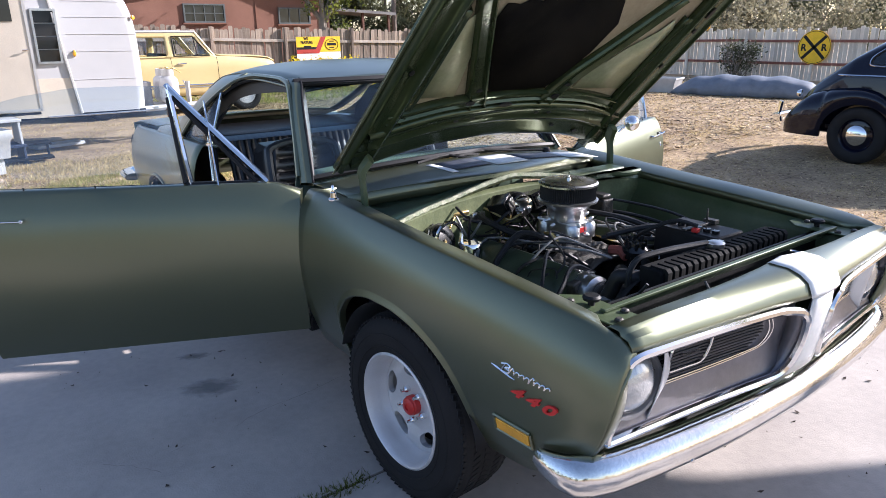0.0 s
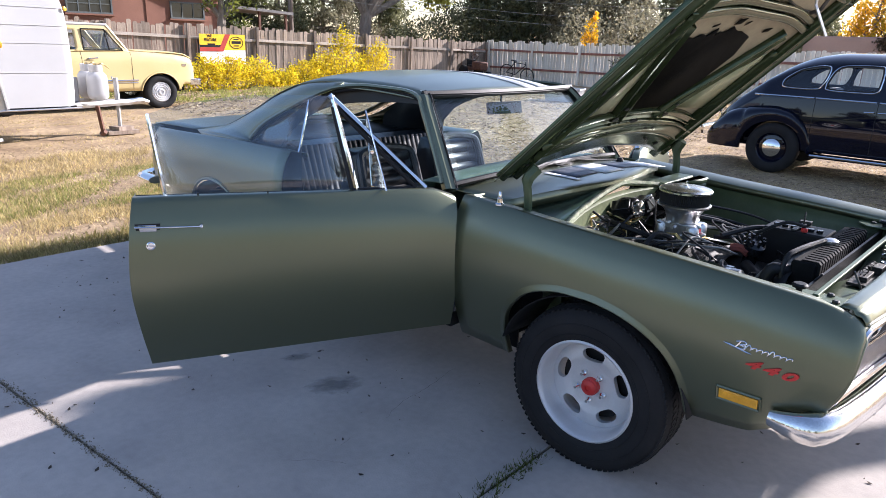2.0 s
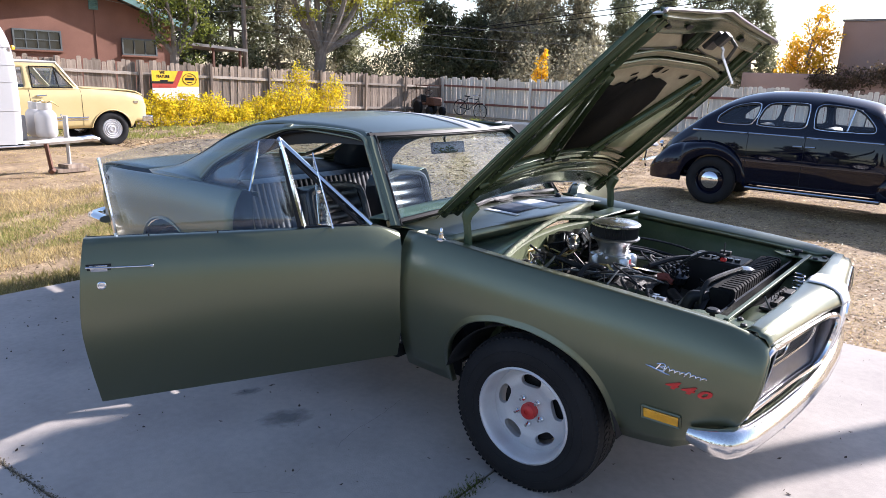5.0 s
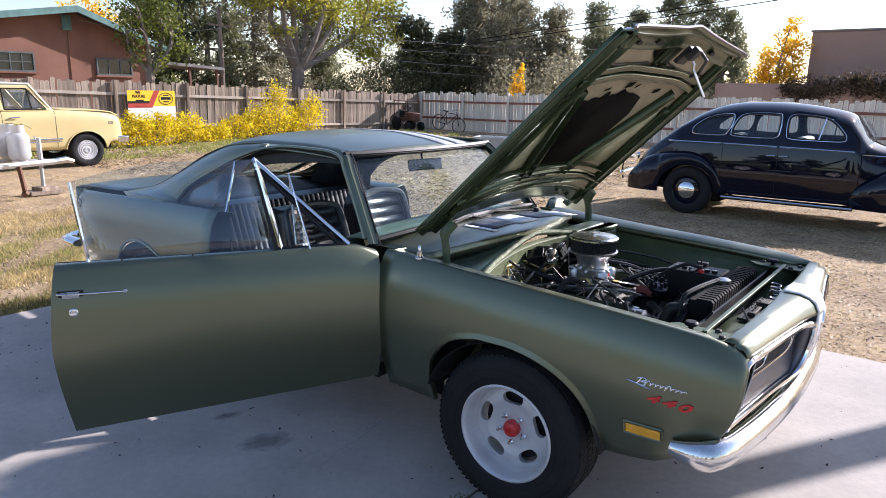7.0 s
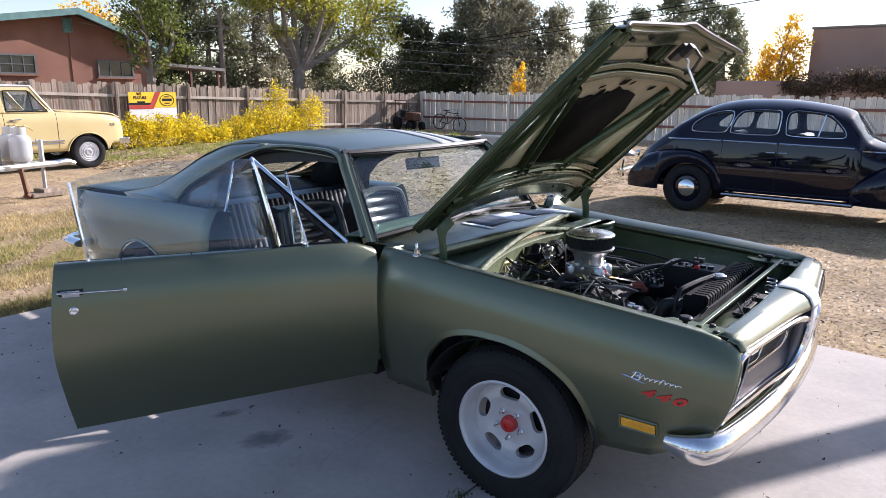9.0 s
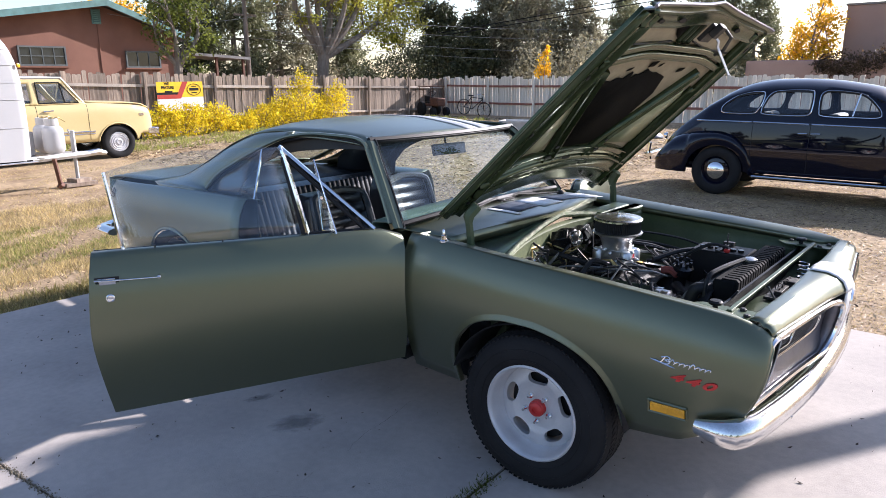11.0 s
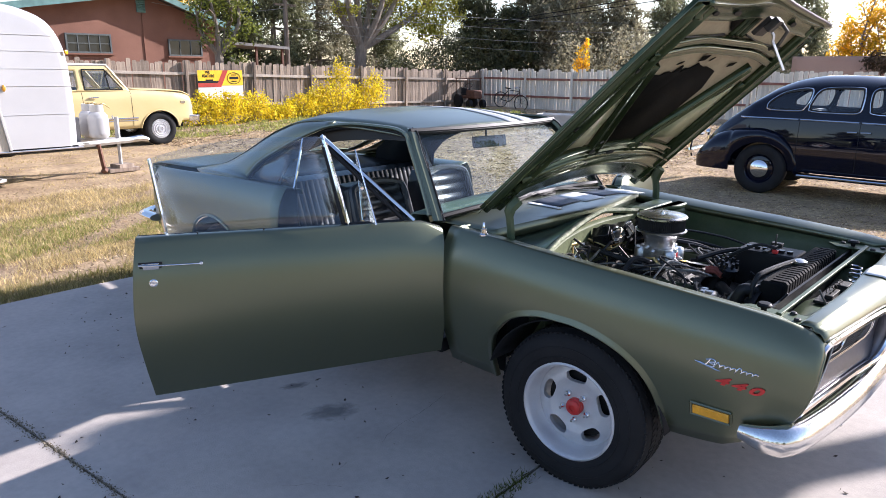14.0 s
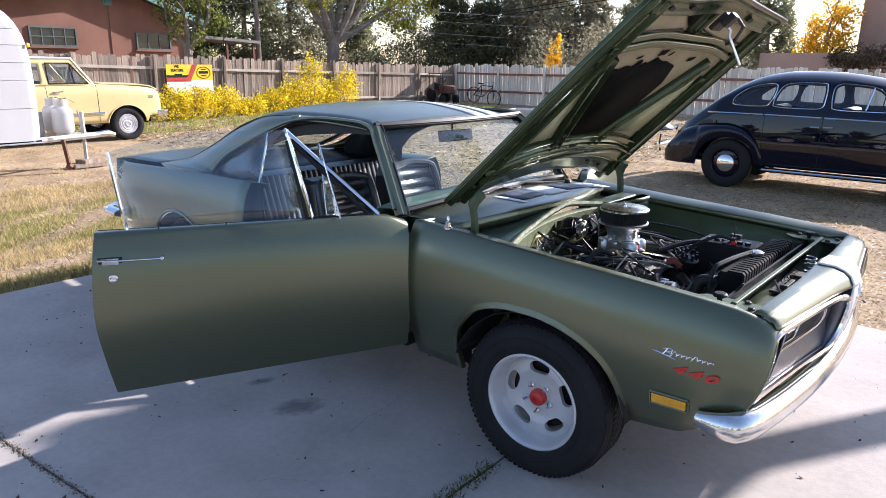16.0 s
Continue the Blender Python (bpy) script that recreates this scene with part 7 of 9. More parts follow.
tree("elm_tree", "large tree with a forked pale trunk and yellowing leaves", (-27.0, 21.2, -0.09), (3.0, [(0.4, -1.6, 7.4), (-0.5, -0.7, 8.4), (0.6, 0.1, 8.8), (-0.2, 1.0, 8.2), (0.5, 2.0, 7.2), (0.2, 2.9, 6.4), (0.3, 5.6, 5.8)]), [((0, -2.6, 6.4), (1.3, 1.0, 0.8)), ((0, -1.4, 6.9), (1.5, 1.4, 1.0)), ((0, 0.9, 6.6), (1.7, 1.7, 1.2)), ((0, 3.0, 5.7), (1.5, 1.4, 1.0)), ((0.3, 4.4, 4.5), (1.2, 1.1, 0.9)), ((0.2, 3.0, 4.0), (0.8, 0.9, 0.5)), ((0, 5.2, 3.6), (0.8, 0.7, 0.6)), ((0, -0.2, 8.0), (2.6, 3.0, 1.2)), ((0, 6.4, 5.6), (1.3, 1.5, 0.9)), ((0, 7.4, 4.7), (0.9, 0.9, 0.7)), ((0, 5.8, 6.8), (1.4, 1.6, 0.9)), ((0.3, -1.3, 4.5), (0.6, 0.6, 0.4))], 21000, 0.18, LEAF_ELM, 4, 0.34, twigs=5)


def pine(name, label, at, h, w, material, seed, n, low=0.06):
    t = thing(name, label, "tree", pose(*at))
    g = random.Random(seed)
    bm = BM()
    tube(bm, [(0, 0, -0.2), (g.uniform(-.1, .1), g.uniform(-.1, .1), h * 0.5), (0, 0, h * 0.97)], [h * 0.022, h * 0.015, 0.02], 7)
    blobs = []
    levels = 11
    for k in range(levels):
        u = low + (0.97 - low) * k / (levels - 1)
        r = w * g.uniform(0.75, 1.2) * (1 - u) ** 0.5 * (0.55 + 0.45 * min(1, u * 4 + 0.3))
        m_ = 5 if k < 8 else 3
        for j in range(m_):
            a = 2 * math.pi * (j + g.random()) / m_
            q = g.uniform(0.4, 1.0) * r
            c = (q * math.cos(a), q * math.sin(a), h * u + g.uniform(-0.2, 0.2))
            tube(bm, [(0, 0, h * u + 0.15), (c[0] * 0.6, c[1] * 0.6, c[2] + 0.05), c], [0.05, 0.03, 0.012], 5)
            blobs.append((c, (0.26 * w + 0.18, 0.26 * w + 0.18, 0.05 * h + 0.10)))
    part("trunk", bm, BARK, t)
    leaf_cloud("crown", blobs, n, 0.27, material, t, seed, 0.32, 0.2, clump=24, shell=0.1)
    return t


for k, (x, y, h, w, m_, lab) in enumerate((
        (-25.0, 33.5, 9.6, 2.2, LEAF_GREY, "tall grey-green conifer behind the fence"),
        (-23.6, 34.0, 9.8, 2.97, LEAF_GREY, "tall grey-green conifer behind the fence"),
        (-21.4, 33.0, 7.6, 2.56, LEAF_GREY, "grey-green conifer behind the fence"),
        (-19.1, 34.0, 6.3, 2.16, LEAF_GREY, "small grey-green conifer behind the fence"),
        (-24.4, 37.0, 8.0, 2.40, LEAF_PINE, "dark green pine behind the fence"),
        (-21.2, 44.0, 7.9, 2.28, LEAF_PINE, "round-topped dark pine in the distance"),
        (-20.9, 50.0, 8.0, 2.16, LEAF_PINE, "dark pine in the distance"),
        (-18.2, 50.5, 9.1, 2.40, LEAF_PINE, "tall dark pine in the distance"),
        (-15.8, 50.0, 8.8, 2.40, LEAF_PINE, "tall dark pine in the distance"),
        (-14.2, 51.0, 7.6, 2.16, LEAF_PINE, "dark pine in the distance"),
        (-33.0, 27.5, 7.2, 2.88, LEAF_PINE, "dark green pine behind the fence"),
        (-33.0, 23.0, 8.2, 3.0, LEAF_GREY, "olive conifer behind the house"),
        (-32.0, 19.2, 8.6, 2.5, LEAF_PINE, "olive conifer behind the house"),
        (-32.0, 16.2, 7.8, 2.2, LEAF_DARK, "dark juniper behind the house"),
        (-24.6, 27.8, 5.6, 2.0, LEAF_DARK, "dense dark juniper behind the fence"),
        (-24.2, 30.4, 5.0, 1.9, LEAF_DARK, "dense dark juniper behind the fence"))):
    pine("pine_tree", lab, (x, y, -0.09), h, w, m_, 40 + k, 13000)
tree("juniper_bush", "dense dark juniper behind the fence", (-24.0, 24.6, -0.09), (0.5, [(0, -0.8, 1.8), (0, 0.9, 2.0), (0, 0, 2.4)]), [((0, -2.0, 1.9), (1.0, 1.2, 0.8)), ((0, 0.0, 2.2), (1.2, 1.3, 1.0)), ((0, 2.2, 1.8), (1.0, 1.3, 0.9)), ((0, -3.6, 1.5), (0.8, 0.9, 0.7)), ((0.0, 1.0, 3.0), (0.8, 1.2, 0.7))], 9000, 0.13, LEAF_DARK, 61, 0.10, category="bush")
tree("juniper_bush", "dense grey-green thicket behind the pale fence", (-12.0, 27.5, -0.09), (0.5, [(-0.8, 0, 1.8), (0.9, 0, 2.0), (0, 0, 2.6)]), [((x, 0, 1.9 + 0.5 * math.sin(x * 1.7)), (1.2, 0.9, 1.0)) for x in (-6.2, -4.6, -3.1, -1.5, 0, 1.6, 2.9)], 9000, 0.14, LEAF_GREY, 62, 0.10, category="bush")
tree("golden_tree", "golden yellow autumn tree by the stucco building", (-6.2, 31.5, -0.09), (1.4, [(-0.5, 0, 3.4), (0.4, 0.3, 4.0), (0.3, -0.2, 4.7), (0.7, 0, 3.2), (-1.0, 0.2, 2.7)]), [((0.4, 0, 4.9), (0.35, 0.4, 0.3)), ((0.2, 0, 4.3), (0.6, 0.7, 0.4)), ((-0.3, 0, 3.7), (0.6, 0.7, 0.4)), ((0.7, 0, 3.8), (0.55, 0.6, 0.4)), ((0, 0, 3.0), (0.9, 0.9, 0.45)), ((-0.9, 0, 2.6), (0.7, 0.7, 0.4)), ((0.7, 0, 2.8), (0.5, 0.6, 0.4)), ((-0.2, 0, 2.3), (1.0, 0.8, 0.4))], 4200, 0.14, LEAF_GOLD, 63, 0.13)
tree("golden_tree", "golden autumn tree rising behind the house", (-38.0, 15.6, -0.09), (2.4, [(0, -1.2, 4.8), (0, 1.0, 5.2), (0, 0, 5.6)]), [((0, -1.0, 5.0), (1.0, 1.0, 0.8)), ((0, 1.0, 5.0), (1.0, 1.2, 0.8)), ((0, 0.0, 5.7), (1.0, 0.9, 0.7))], 2600, 0.17, LEAF_GOLD, 67, 0.14)
tree("yellow_sapling", "small golden sapling behind the pale fence", (-15.8, 24.6, -0.09), (0.9, [(0.1, 0, 2.4), (-0.15, 0, 2.1), (0.2, 0, 2.0)]), [((0.1, 0, 2.2), (0.28, 0.28, 0.5)), ((-0.1, 0, 1.8), (0.35, 0.3, 0.35)), ((0.2, 0, 2.75), (0.15, 0.15, 0.3))], 900, 0.12, LEAF_GOLD, 64, 0.03)
# tree by the drive, out of view, added for the shade it casts on the slab
shade = thing("shade_tree", "leaning half-bare tree beside the drive, shading the slab", "tree", pose(4.74, 6.87, -0.09))
g = random.Random(65)
bm = BM()
tube(bm, smooth_path([(0, 0, -0.2), (-0.85, 0.0, 2.0), (-1.75, 0.0, 4.0), (-2.5, 0.05, 6.0), (-3.0, 0.0, 8.0)], 4), [0.17 - 0.006 * k for k in range(17)], 10)
for z, e in ((3.6, (-3.2, 0.7, 5.0)), (3.8, (0.2, 0.6, 6.2)), (4.4, (-3.6, -0.8, 6.2)), (5.0, (-1.0, 0.9, 7.6)), (5.4, (-4.0, 0.2, 7.4)), (2.8, (0.6, -0.5, 5.0))):
    s0 = Vector((-0.43 * z, 0, z))
    branch(bm, s0, e, 0.06, 0.018, g)
    for _ in range(7):
        q = s0.lerp(Vector(e), g.uniform(0.4, 1.0))
        branch(bm, q, q + Vector((g.uniform(-1, 1), g.uniform(-1, 1), g.uniform(-0.2, 0.8))) * 0.7, 0.018, 0.005, g)
part("trunk", bm, BARK, shade)
leaf_cloud("crown", [((-0.25, 1.4, 5.0), (0.6, 0.6, 0.35)), ((-3.7, -0.8, 6.3), (0.8, 0.7, 0.5)), ((-1.0, 0.9, 7.7), (0.9, 0.9, 0.6)), ((-4.1, 0.2, 7.5), (0.8, 0.8, 0.5)), ((0.3, 0.6, 6.3), (1.0, 0.9, 0.6)), ((0.7, -0.5, 5.1), (0.7, 0.7, 0.4)), ((-2.6, 0.1, 8.2), (0.9, 0.9, 0.6))], 4200, 0.14, LEAF_LOCUST, shade, 65)
# extra clump, placed only to cut the edge of the slab's sun patch
leaf_cloud("leaf_cluster", [((-3.2, 0.69, 5.1), (0.17, 0.17, 0.12))], 320, 0.12, LEAF_LOCUST, shade, 66)

# unseen conifers added behind the camera, only to darken reflections in paint and glass
for k, (x, y, h, w) in enumerate(((-24, -20, 3.8, 2.2), (-18, -23, 4.6, 2.4), (-12, -21, 4.0, 2.2), (-7, -24, 4.8, 2.6), (-2, -22, 4.0, 2.4), (3, -23, 4.6, 2.4), (8, -22, 4.2, 2.4), (14, -20, 4.4, 2.4), (20, -14, 4.4, 2.4))):
    pine("pine_tree", "unseen dark conifer added behind the camera for reflections", (x, y, -0.09), h, w, LEAF_DARK, 140 + k, 7000)

# yellow shrubs before the fence
for k, (x, y, s) in enumerate(((-18.3, 7.3, 0.95), (-18.4, 8.2, 1.0), (-18.6, 9.2, 1.0), (-18.7, 10.3, 0.5), (-18.9, 11.3, 0.8), (-19.0, 12.2, 1.15), (-19.0, 13.1, 1.8), (-19.2, 14.0, 1.0), (-19.2, 14.9, 1.5))):
    g = random.Random(70 + k)
    t = thing("yellow_shrub", "bright yellow autumn shrub before the fence", "shrub", pose(x, y, -0.09), "yellow shrubs")
    bm = BM()
    for j in range(9):
        a = g.uniform(0, 6.28)
        branch(bm, (0, 0, 0), (0.5 * s * math.cos(a), 0.5 * s * math.sin(a), s * g.uniform(0.5, 1.05)), 0.012, 0.004, g)
    part("stem", bm, BARK, t)["kind"] = "stuff"
    leaf_cloud("foliage", [((0, 0, 0.38 * s), (0.5, 0.75, 0.38 * s)), ((0.1, 0.3, 0.66 * s), (0.28, 0.35, 0.34 * s)), ((0.05, -0.3, 0.6 * s), (0.25, 0.35, 0.3 * s)), ((0.0, 0.05, 0.92 * s), (0.14, 0.16, 0.24 * s))], 2600, 0.075, LEAF_YELLOW, t, 80 + k, 0.55, clump=9, shell=0.05)
t = thing("bare_bush", "dark half-bare bush before the pale fence", "bush", pose(-12.0, 21.4, -0.09))
g = random.Random(9)
bm = BM()
for j in range(26):
    a = g.uniform(0, 6.28)
    branch(bm, (g.uniform(-0.3, 0.3), 0, 0), (0.75 * math.cos(a), 0.4 * math.sin(a), g.uniform(0.7, 1.5)), 0.018, 0.005, g)
part("stem", bm, BARK, t)["kind"] = "stuff"
leaf_cloud("foliage", [((-0.3, 0, 1.0), (0.5, 0.3, 0.35)), ((0.35, 0, 0.95), (0.5, 0.3, 0.4)), ((0, 0, 0.5), (0.7, 0.3, 0.3))], 1300, 0.09, LEAF_DARK, t, 90, clump=10, shell=0.1)


# ---- old dark sedan: x ahead, rear axle at x = 0 ----
def inside(x, z, poly):
    hit = False
    for (x0, z0), (x1, z1) in zip(poly, poly[1:] + poly[:1]):
        if (z0 > z) != (z1 > z) and x < x0 + (x1 - x0) * (z - z0) / (z1 - z0):
            hit = not hit
    return hit


def rounded(pts, n=5):
    """A closed smooth outline through pts, and its middle."""
    q = [Vector((a, b, 0)) for a, b in pts]
    out = []
    for i in range(len(q)):
        p0, p1, p2, p3 = q[i - 1], q[i], q[(i + 1) % len(q)], q[(i + 2) % len(q)]
        for t in span(0, 1, n + 1)[:-1]:
            v = 0.5 * (2 * p1 + (p2 - p0) * t + (2 * p0 - 5 * p1 + 4 * p2 - p3) * t * t + (3 * p1 - p0 - 3 * p2 + p3) * t ** 3)
            out.append((v.x, v.y))
    return out


sedan = thing("old_sedan", "glossy blue-black forties sedan parked on the dry yard", "car", pose(-1.98, 8.03, -0.045, 0, 0, 1.0) @ Matrix.Diagonal((1.06, 1.06, 1.0, 1)))
S_TOP = [(-0.97, 0.50), (-0.90, 0.66), (-0.72, 0.91), (-0.42, 1.18), (-0.19, 1.365), (0.04, 1.52), (0.3, 1.615), (0.6, 1.655), (0.9, 1.66), (1.2, 1.645), (1.5, 1.605), (1.75, 1.555), (1.87, 1.505), (1.97, 1.37), (2.13, 1.15), (2.3, 1.085), (2.45, 1.065), (2.9, 1.045), (3.4, 1.0), (3.75, 0.90), (3.88, 0.62)]
S_W = [(-0.97, 0.36), (-0.85, 0.54), (-0.6, 0.66), (-0.2, 0.72), (0.4, 0.755), (1.2, 0.765), (1.9, 0.74), (2.3, 0.66), (2.9, 0.50), (3.4, 0.40), (3.8, 0.26), (3.88, 0.18)]
S_WIN = [rounded(q) for q in (
    [(-0.025, 1.225), (0.0, 1.295), (0.145, 1.406), (0.312, 1.459), (0.448, 1.470), (0.495, 1.44), (0.485, 1.33), (0.443, 1.234), (0.386, 1.186), (0.167, 1.18), (0.01, 1.19)],
    [(0.505, 1.236), (0.52, 1.315), (0.575, 1.435), (0.686, 1.485), (1.02, 1.492), (1.083, 1.45), (1.09, 1.293), (1.06, 1.19), (0.897, 1.172), (0.545, 1.182)],
    [(1.182, 1.41), (1.213, 1.475), (1.307, 1.490), (1.577, 1.462), (1.701, 1.405), (1.805, 1.30), (1.850, 1.225), (1.825, 1.172), (1.615, 1.166), (1.249, 1.176), (1.192, 1.24)])]


def s_half(x, z):
    zr, w = curve(S_TOP, x), curve(S_W, x)
    zb = min(1.06, 0.80 * zr)
    if z <= zb:
        t = (z - 0.34) / max(0.05, zb - 0.34)
        return w * (0.965 + 0.035 * math.sin(math.pi * max(0, min(1, t))))
    t = (z - zb) / (zr - zb)
    return w * 0.965 * (1 - 0.16 * min(t, 0.6) / 0.6) * math.sqrt(max(0.0, 1 - max(0.0, (t - 0.55) / 0.45) ** 2))


xs = sorted(set([round(v, 4) for v in span(-0.97, 3.88, 140)]))
bm = BM()
for s in (-1, 1):
    rows = []
    for x in xs:
        zr = curve(S_TOP, x)
        rows.append([(x, s * s_half(x, 0.34 + (zr - 0.34) * t), 0.34 + (zr - 0.34) * t) for t in span(0, 0.82, 46) + [0.86, 0.9, 0.93, 0.96, 0.98, 0.993, 1.0]])

    def hole(i, j, rows=rows):
        p = Vector(rows[i][j]) + Vector(rows[i + 1][j + 1])
        p = p / 2
        return any(inside(p.x, p.z, w) for w in S_WIN)
    grid(bm, rows, skip=hole)
bmesh.ops.remove_doubles(bm, verts=bm.verts, dist=1e-4)
s_body = part("body", bm, SEDAN_BLACK, sedan, solid=0.006, sharp=60)
for s in (-1, 1):
    for w in S_WIN:
        c = (sum(p[0] for p in w) / len(w), sum(p[1] for p in w) / len(w))
        bm = BM()
        tube(bm, [(x, s * (s_half(x, z) + 0.004), z) for x, z in ((c[0] + (x - c[0]) * 1.03, c[1] + (z - c[1]) * 1.05) for x, z in w + w[:1])], 0.009, 7)
        wf = part("window_frame", bm, CHROME, s_body, "bright rounded window frame")
        bm = BM()
        tube(bm, [(x, s * (s_half(x, z) - 0.004), z) for x, z in w + w[:1]], 0.016, 6)
        part("window_seal", bm, BLACK, wf)
        bm = BM()
        mid = bm.verts.new((c[0], s * (s_half(*c) - 0.006), c[1]))
        vv = [bm.verts.new((x, s * (s_half(x, z) - 0.006), z)) for x, z in w]
        for k in range(len(vv)):
            bm.faces.new((mid, vv[k], vv[(k + 1) % len(vv)]))
        part("window_pane", bm, GLASS, s_body).visible_shadow = False
    bm = BM()
    tube(bm, [(1.56, s * (s_half(1.56, 1.17) + 0.002), 1.17), (1.60, s * (s_half(1.60, 1.45) + 0.002), 1.455)], 0.010, 6)
    part("vent_bar", bm, CHROME, s_body)
    # bright belt strips, door gaps, handles
    for x0, x1, z0, z1 in ((-0.36, 0.40, 1.06, 1.062), (0.42, 1.10, 1.062, 1.055), (1.13, 1.98, 1.055, 1.038), (2.06, 3.5, 1.0, 0.94)):
        bm = BM()
        tube(bm, [(x, s * (s_half(x, z0 + (z1 - z0) * (x - x0) / (x1 - x0)) + 0.004), z0 + (z1 - z0) * (x - x0) / (x1 - x0)) for x in span(x0, x1, 14)], 0.013, 6)
        part("belt_trim", bm, CHROME, s_body)
    for gx in (0.42, 1.12, 2.02):
        bm = BM()
        tube(bm, [(gx + (0.05 if gx > 1.9 else 0.0) * (1 - abs(z - 0.9)), s * (s_half(gx, z) + 0.001), z) for z in span(0.40, 1.06 if gx < 1.9 else 1.02, 9)], 0.005, 5)
        part("door_gap", bm, BLACK, s_body)
    for hx in (1.05, 1.20):
        bm = BM()
        tube(bm, [(hx - 0.06, s * (s_half(hx, 0.93) + 0.035), 0.93), (hx + 0.05, s * (s_half(hx, 0.93) + 0.035), 0.935)], 0.011, 6)
        tube(bm, [(hx + 0.03, s * s_half(hx, 0.93), 0.933), (hx + 0.03, s * (s_half(hx, 0.93) + 0.035), 0.933)], 0.012, 6)
        part("door_handle", bm, CHROME, s_body)

    # fenders as swelling pods with wheel openings
    def pod(tops, x0, x1, cx, yo, n=34, s=s):
        bm = BM()
        rows = []
        for x in sorted(set(span(x0, x1, n) + arch_xs(cx, 0.405, 17))):
            zt = curve(tops, x)
            low = max(0.30, arch(x, cx, 0.405, 0.35, 0.375))
            low = min(low, zt - 0.02)
            q = math.sqrt(max(0.0, 1 - abs((2 * x - x0 - x1) / (x1 - x0)) ** 3.4))
            y1 = 0.60 + (yo - 0.60) * q
            row = [(x, s * 0.58, zt - 0.01)]
            for a in span(0.15, math.pi / 2, 8):
                row.append((x, s * (0.62 + (y1 - 0.62) * math.sin(a)), low + (zt - low) * (0.45 + 0.55 * math.cos(a) ** 0.8)))
            for t in span(0.85, 0, 5):
                row.append((x, s * (y1 - 0.015 * (1 - t)), low + (zt - low) * 0.45 * t))
            row.append((x, s * (y1 - 0.06), low + 0.002))
            rows.append(row)
        grid(bm, rows)
        return part("wheel_fender", bm, SEDAN_BLACK, s_body, solid=0.006, sharp=60)
    pod([(-0.94, 0.44), (-0.84, 0.60), (-0.6, 0.82), (-0.3, 0.905), (-0.05, 0.925), (0.15, 0.885), (0.32, 0.76), (0.44, 0.58), (0.52, 0.42)], -0.94, 0.52, 0.0, 0.86)
    pod([(1.92, 0.42), (2.05, 0.62), (2.3, 0.80), (2.65, 0.92), (3.0, 0.96), (3.5, 0.93), (3.8, 0.80), (3.95, 0.60)], 1.92, 3.95, 2.95, 0.86)
    bm = BM()
    box(bm, (1.27, s * 0.79, 0.305), (1.58, 0.16, 0.05))
    rb = part("running_board", bm, SEDAN_BLACK, s_body, bevel=0.015)
    bm = BM()
    tube(bm, [(0.50, s * 0.873, 0.315), (2.05, s * 0.873, 0.312)], 0.015, 6)
    part("board_trim", bm, CHROME, rb)
# windscreen, floor, seats
bm = BM()
for s in (-1, 1):
    grid(bm, [[Vector((1.925 + 0.21 * (1 - t), s * y * (1 - 0.12 * t), 1.17 + 0.31 * t)) for t in span(0, 1, 5)] for y in span(0.03, 0.56, 6)])
part("windscreen", bm, GLASS, s_body, "split flat windscreen", solid=0.003)
bm = BM()
box(bm, (0.9, 0, 0.42), (2.6, 1.40, 0.04))
part("floor_pan", bm, BLACK, s_body)
for x in (0.35, 1.25):
    bm = BM()
    box(bm, (x, 0, 0.90), (0.16, 1.30, 0.52), pose(0, 0, 0, 0, 0, 0))
    part("seat_back", bm, SEAT_PALE, s_body, bevel=0.05)
bm = BM()
tube(bm, smooth_path([(-1.00, -0.72, 0.50), (-1.10, -0.5, 0.50), (-1.14, 0, 0.50), (-1.10, 0.5, 0.50), (-1.00, 0.72, 0.50)], 4), 0.05, 8, 0.5)
for y in (-0.35, 0.35):
    tube(bm, [(-1.13, y, 0.38), (-1.16, y, 0.50), (-1.14, y, 0.66)], 0.028, 7)
part("rear_bumper", bm, CHROME, sedan, "chrome bumper with overriders")
for s in (-1, 1):
    bm = BM()
    lathe(bm, [(0.045, 0), (0.05, 0.02), (0.03, 0.05), (0, 0.055)], out_axis((-0.80, s * 0.56, 0.80), (-1, s * 0.2, 0.1)), 14)
    part("tail_lamp", bm, CHROME, sedan, "small chrome tail lamp")


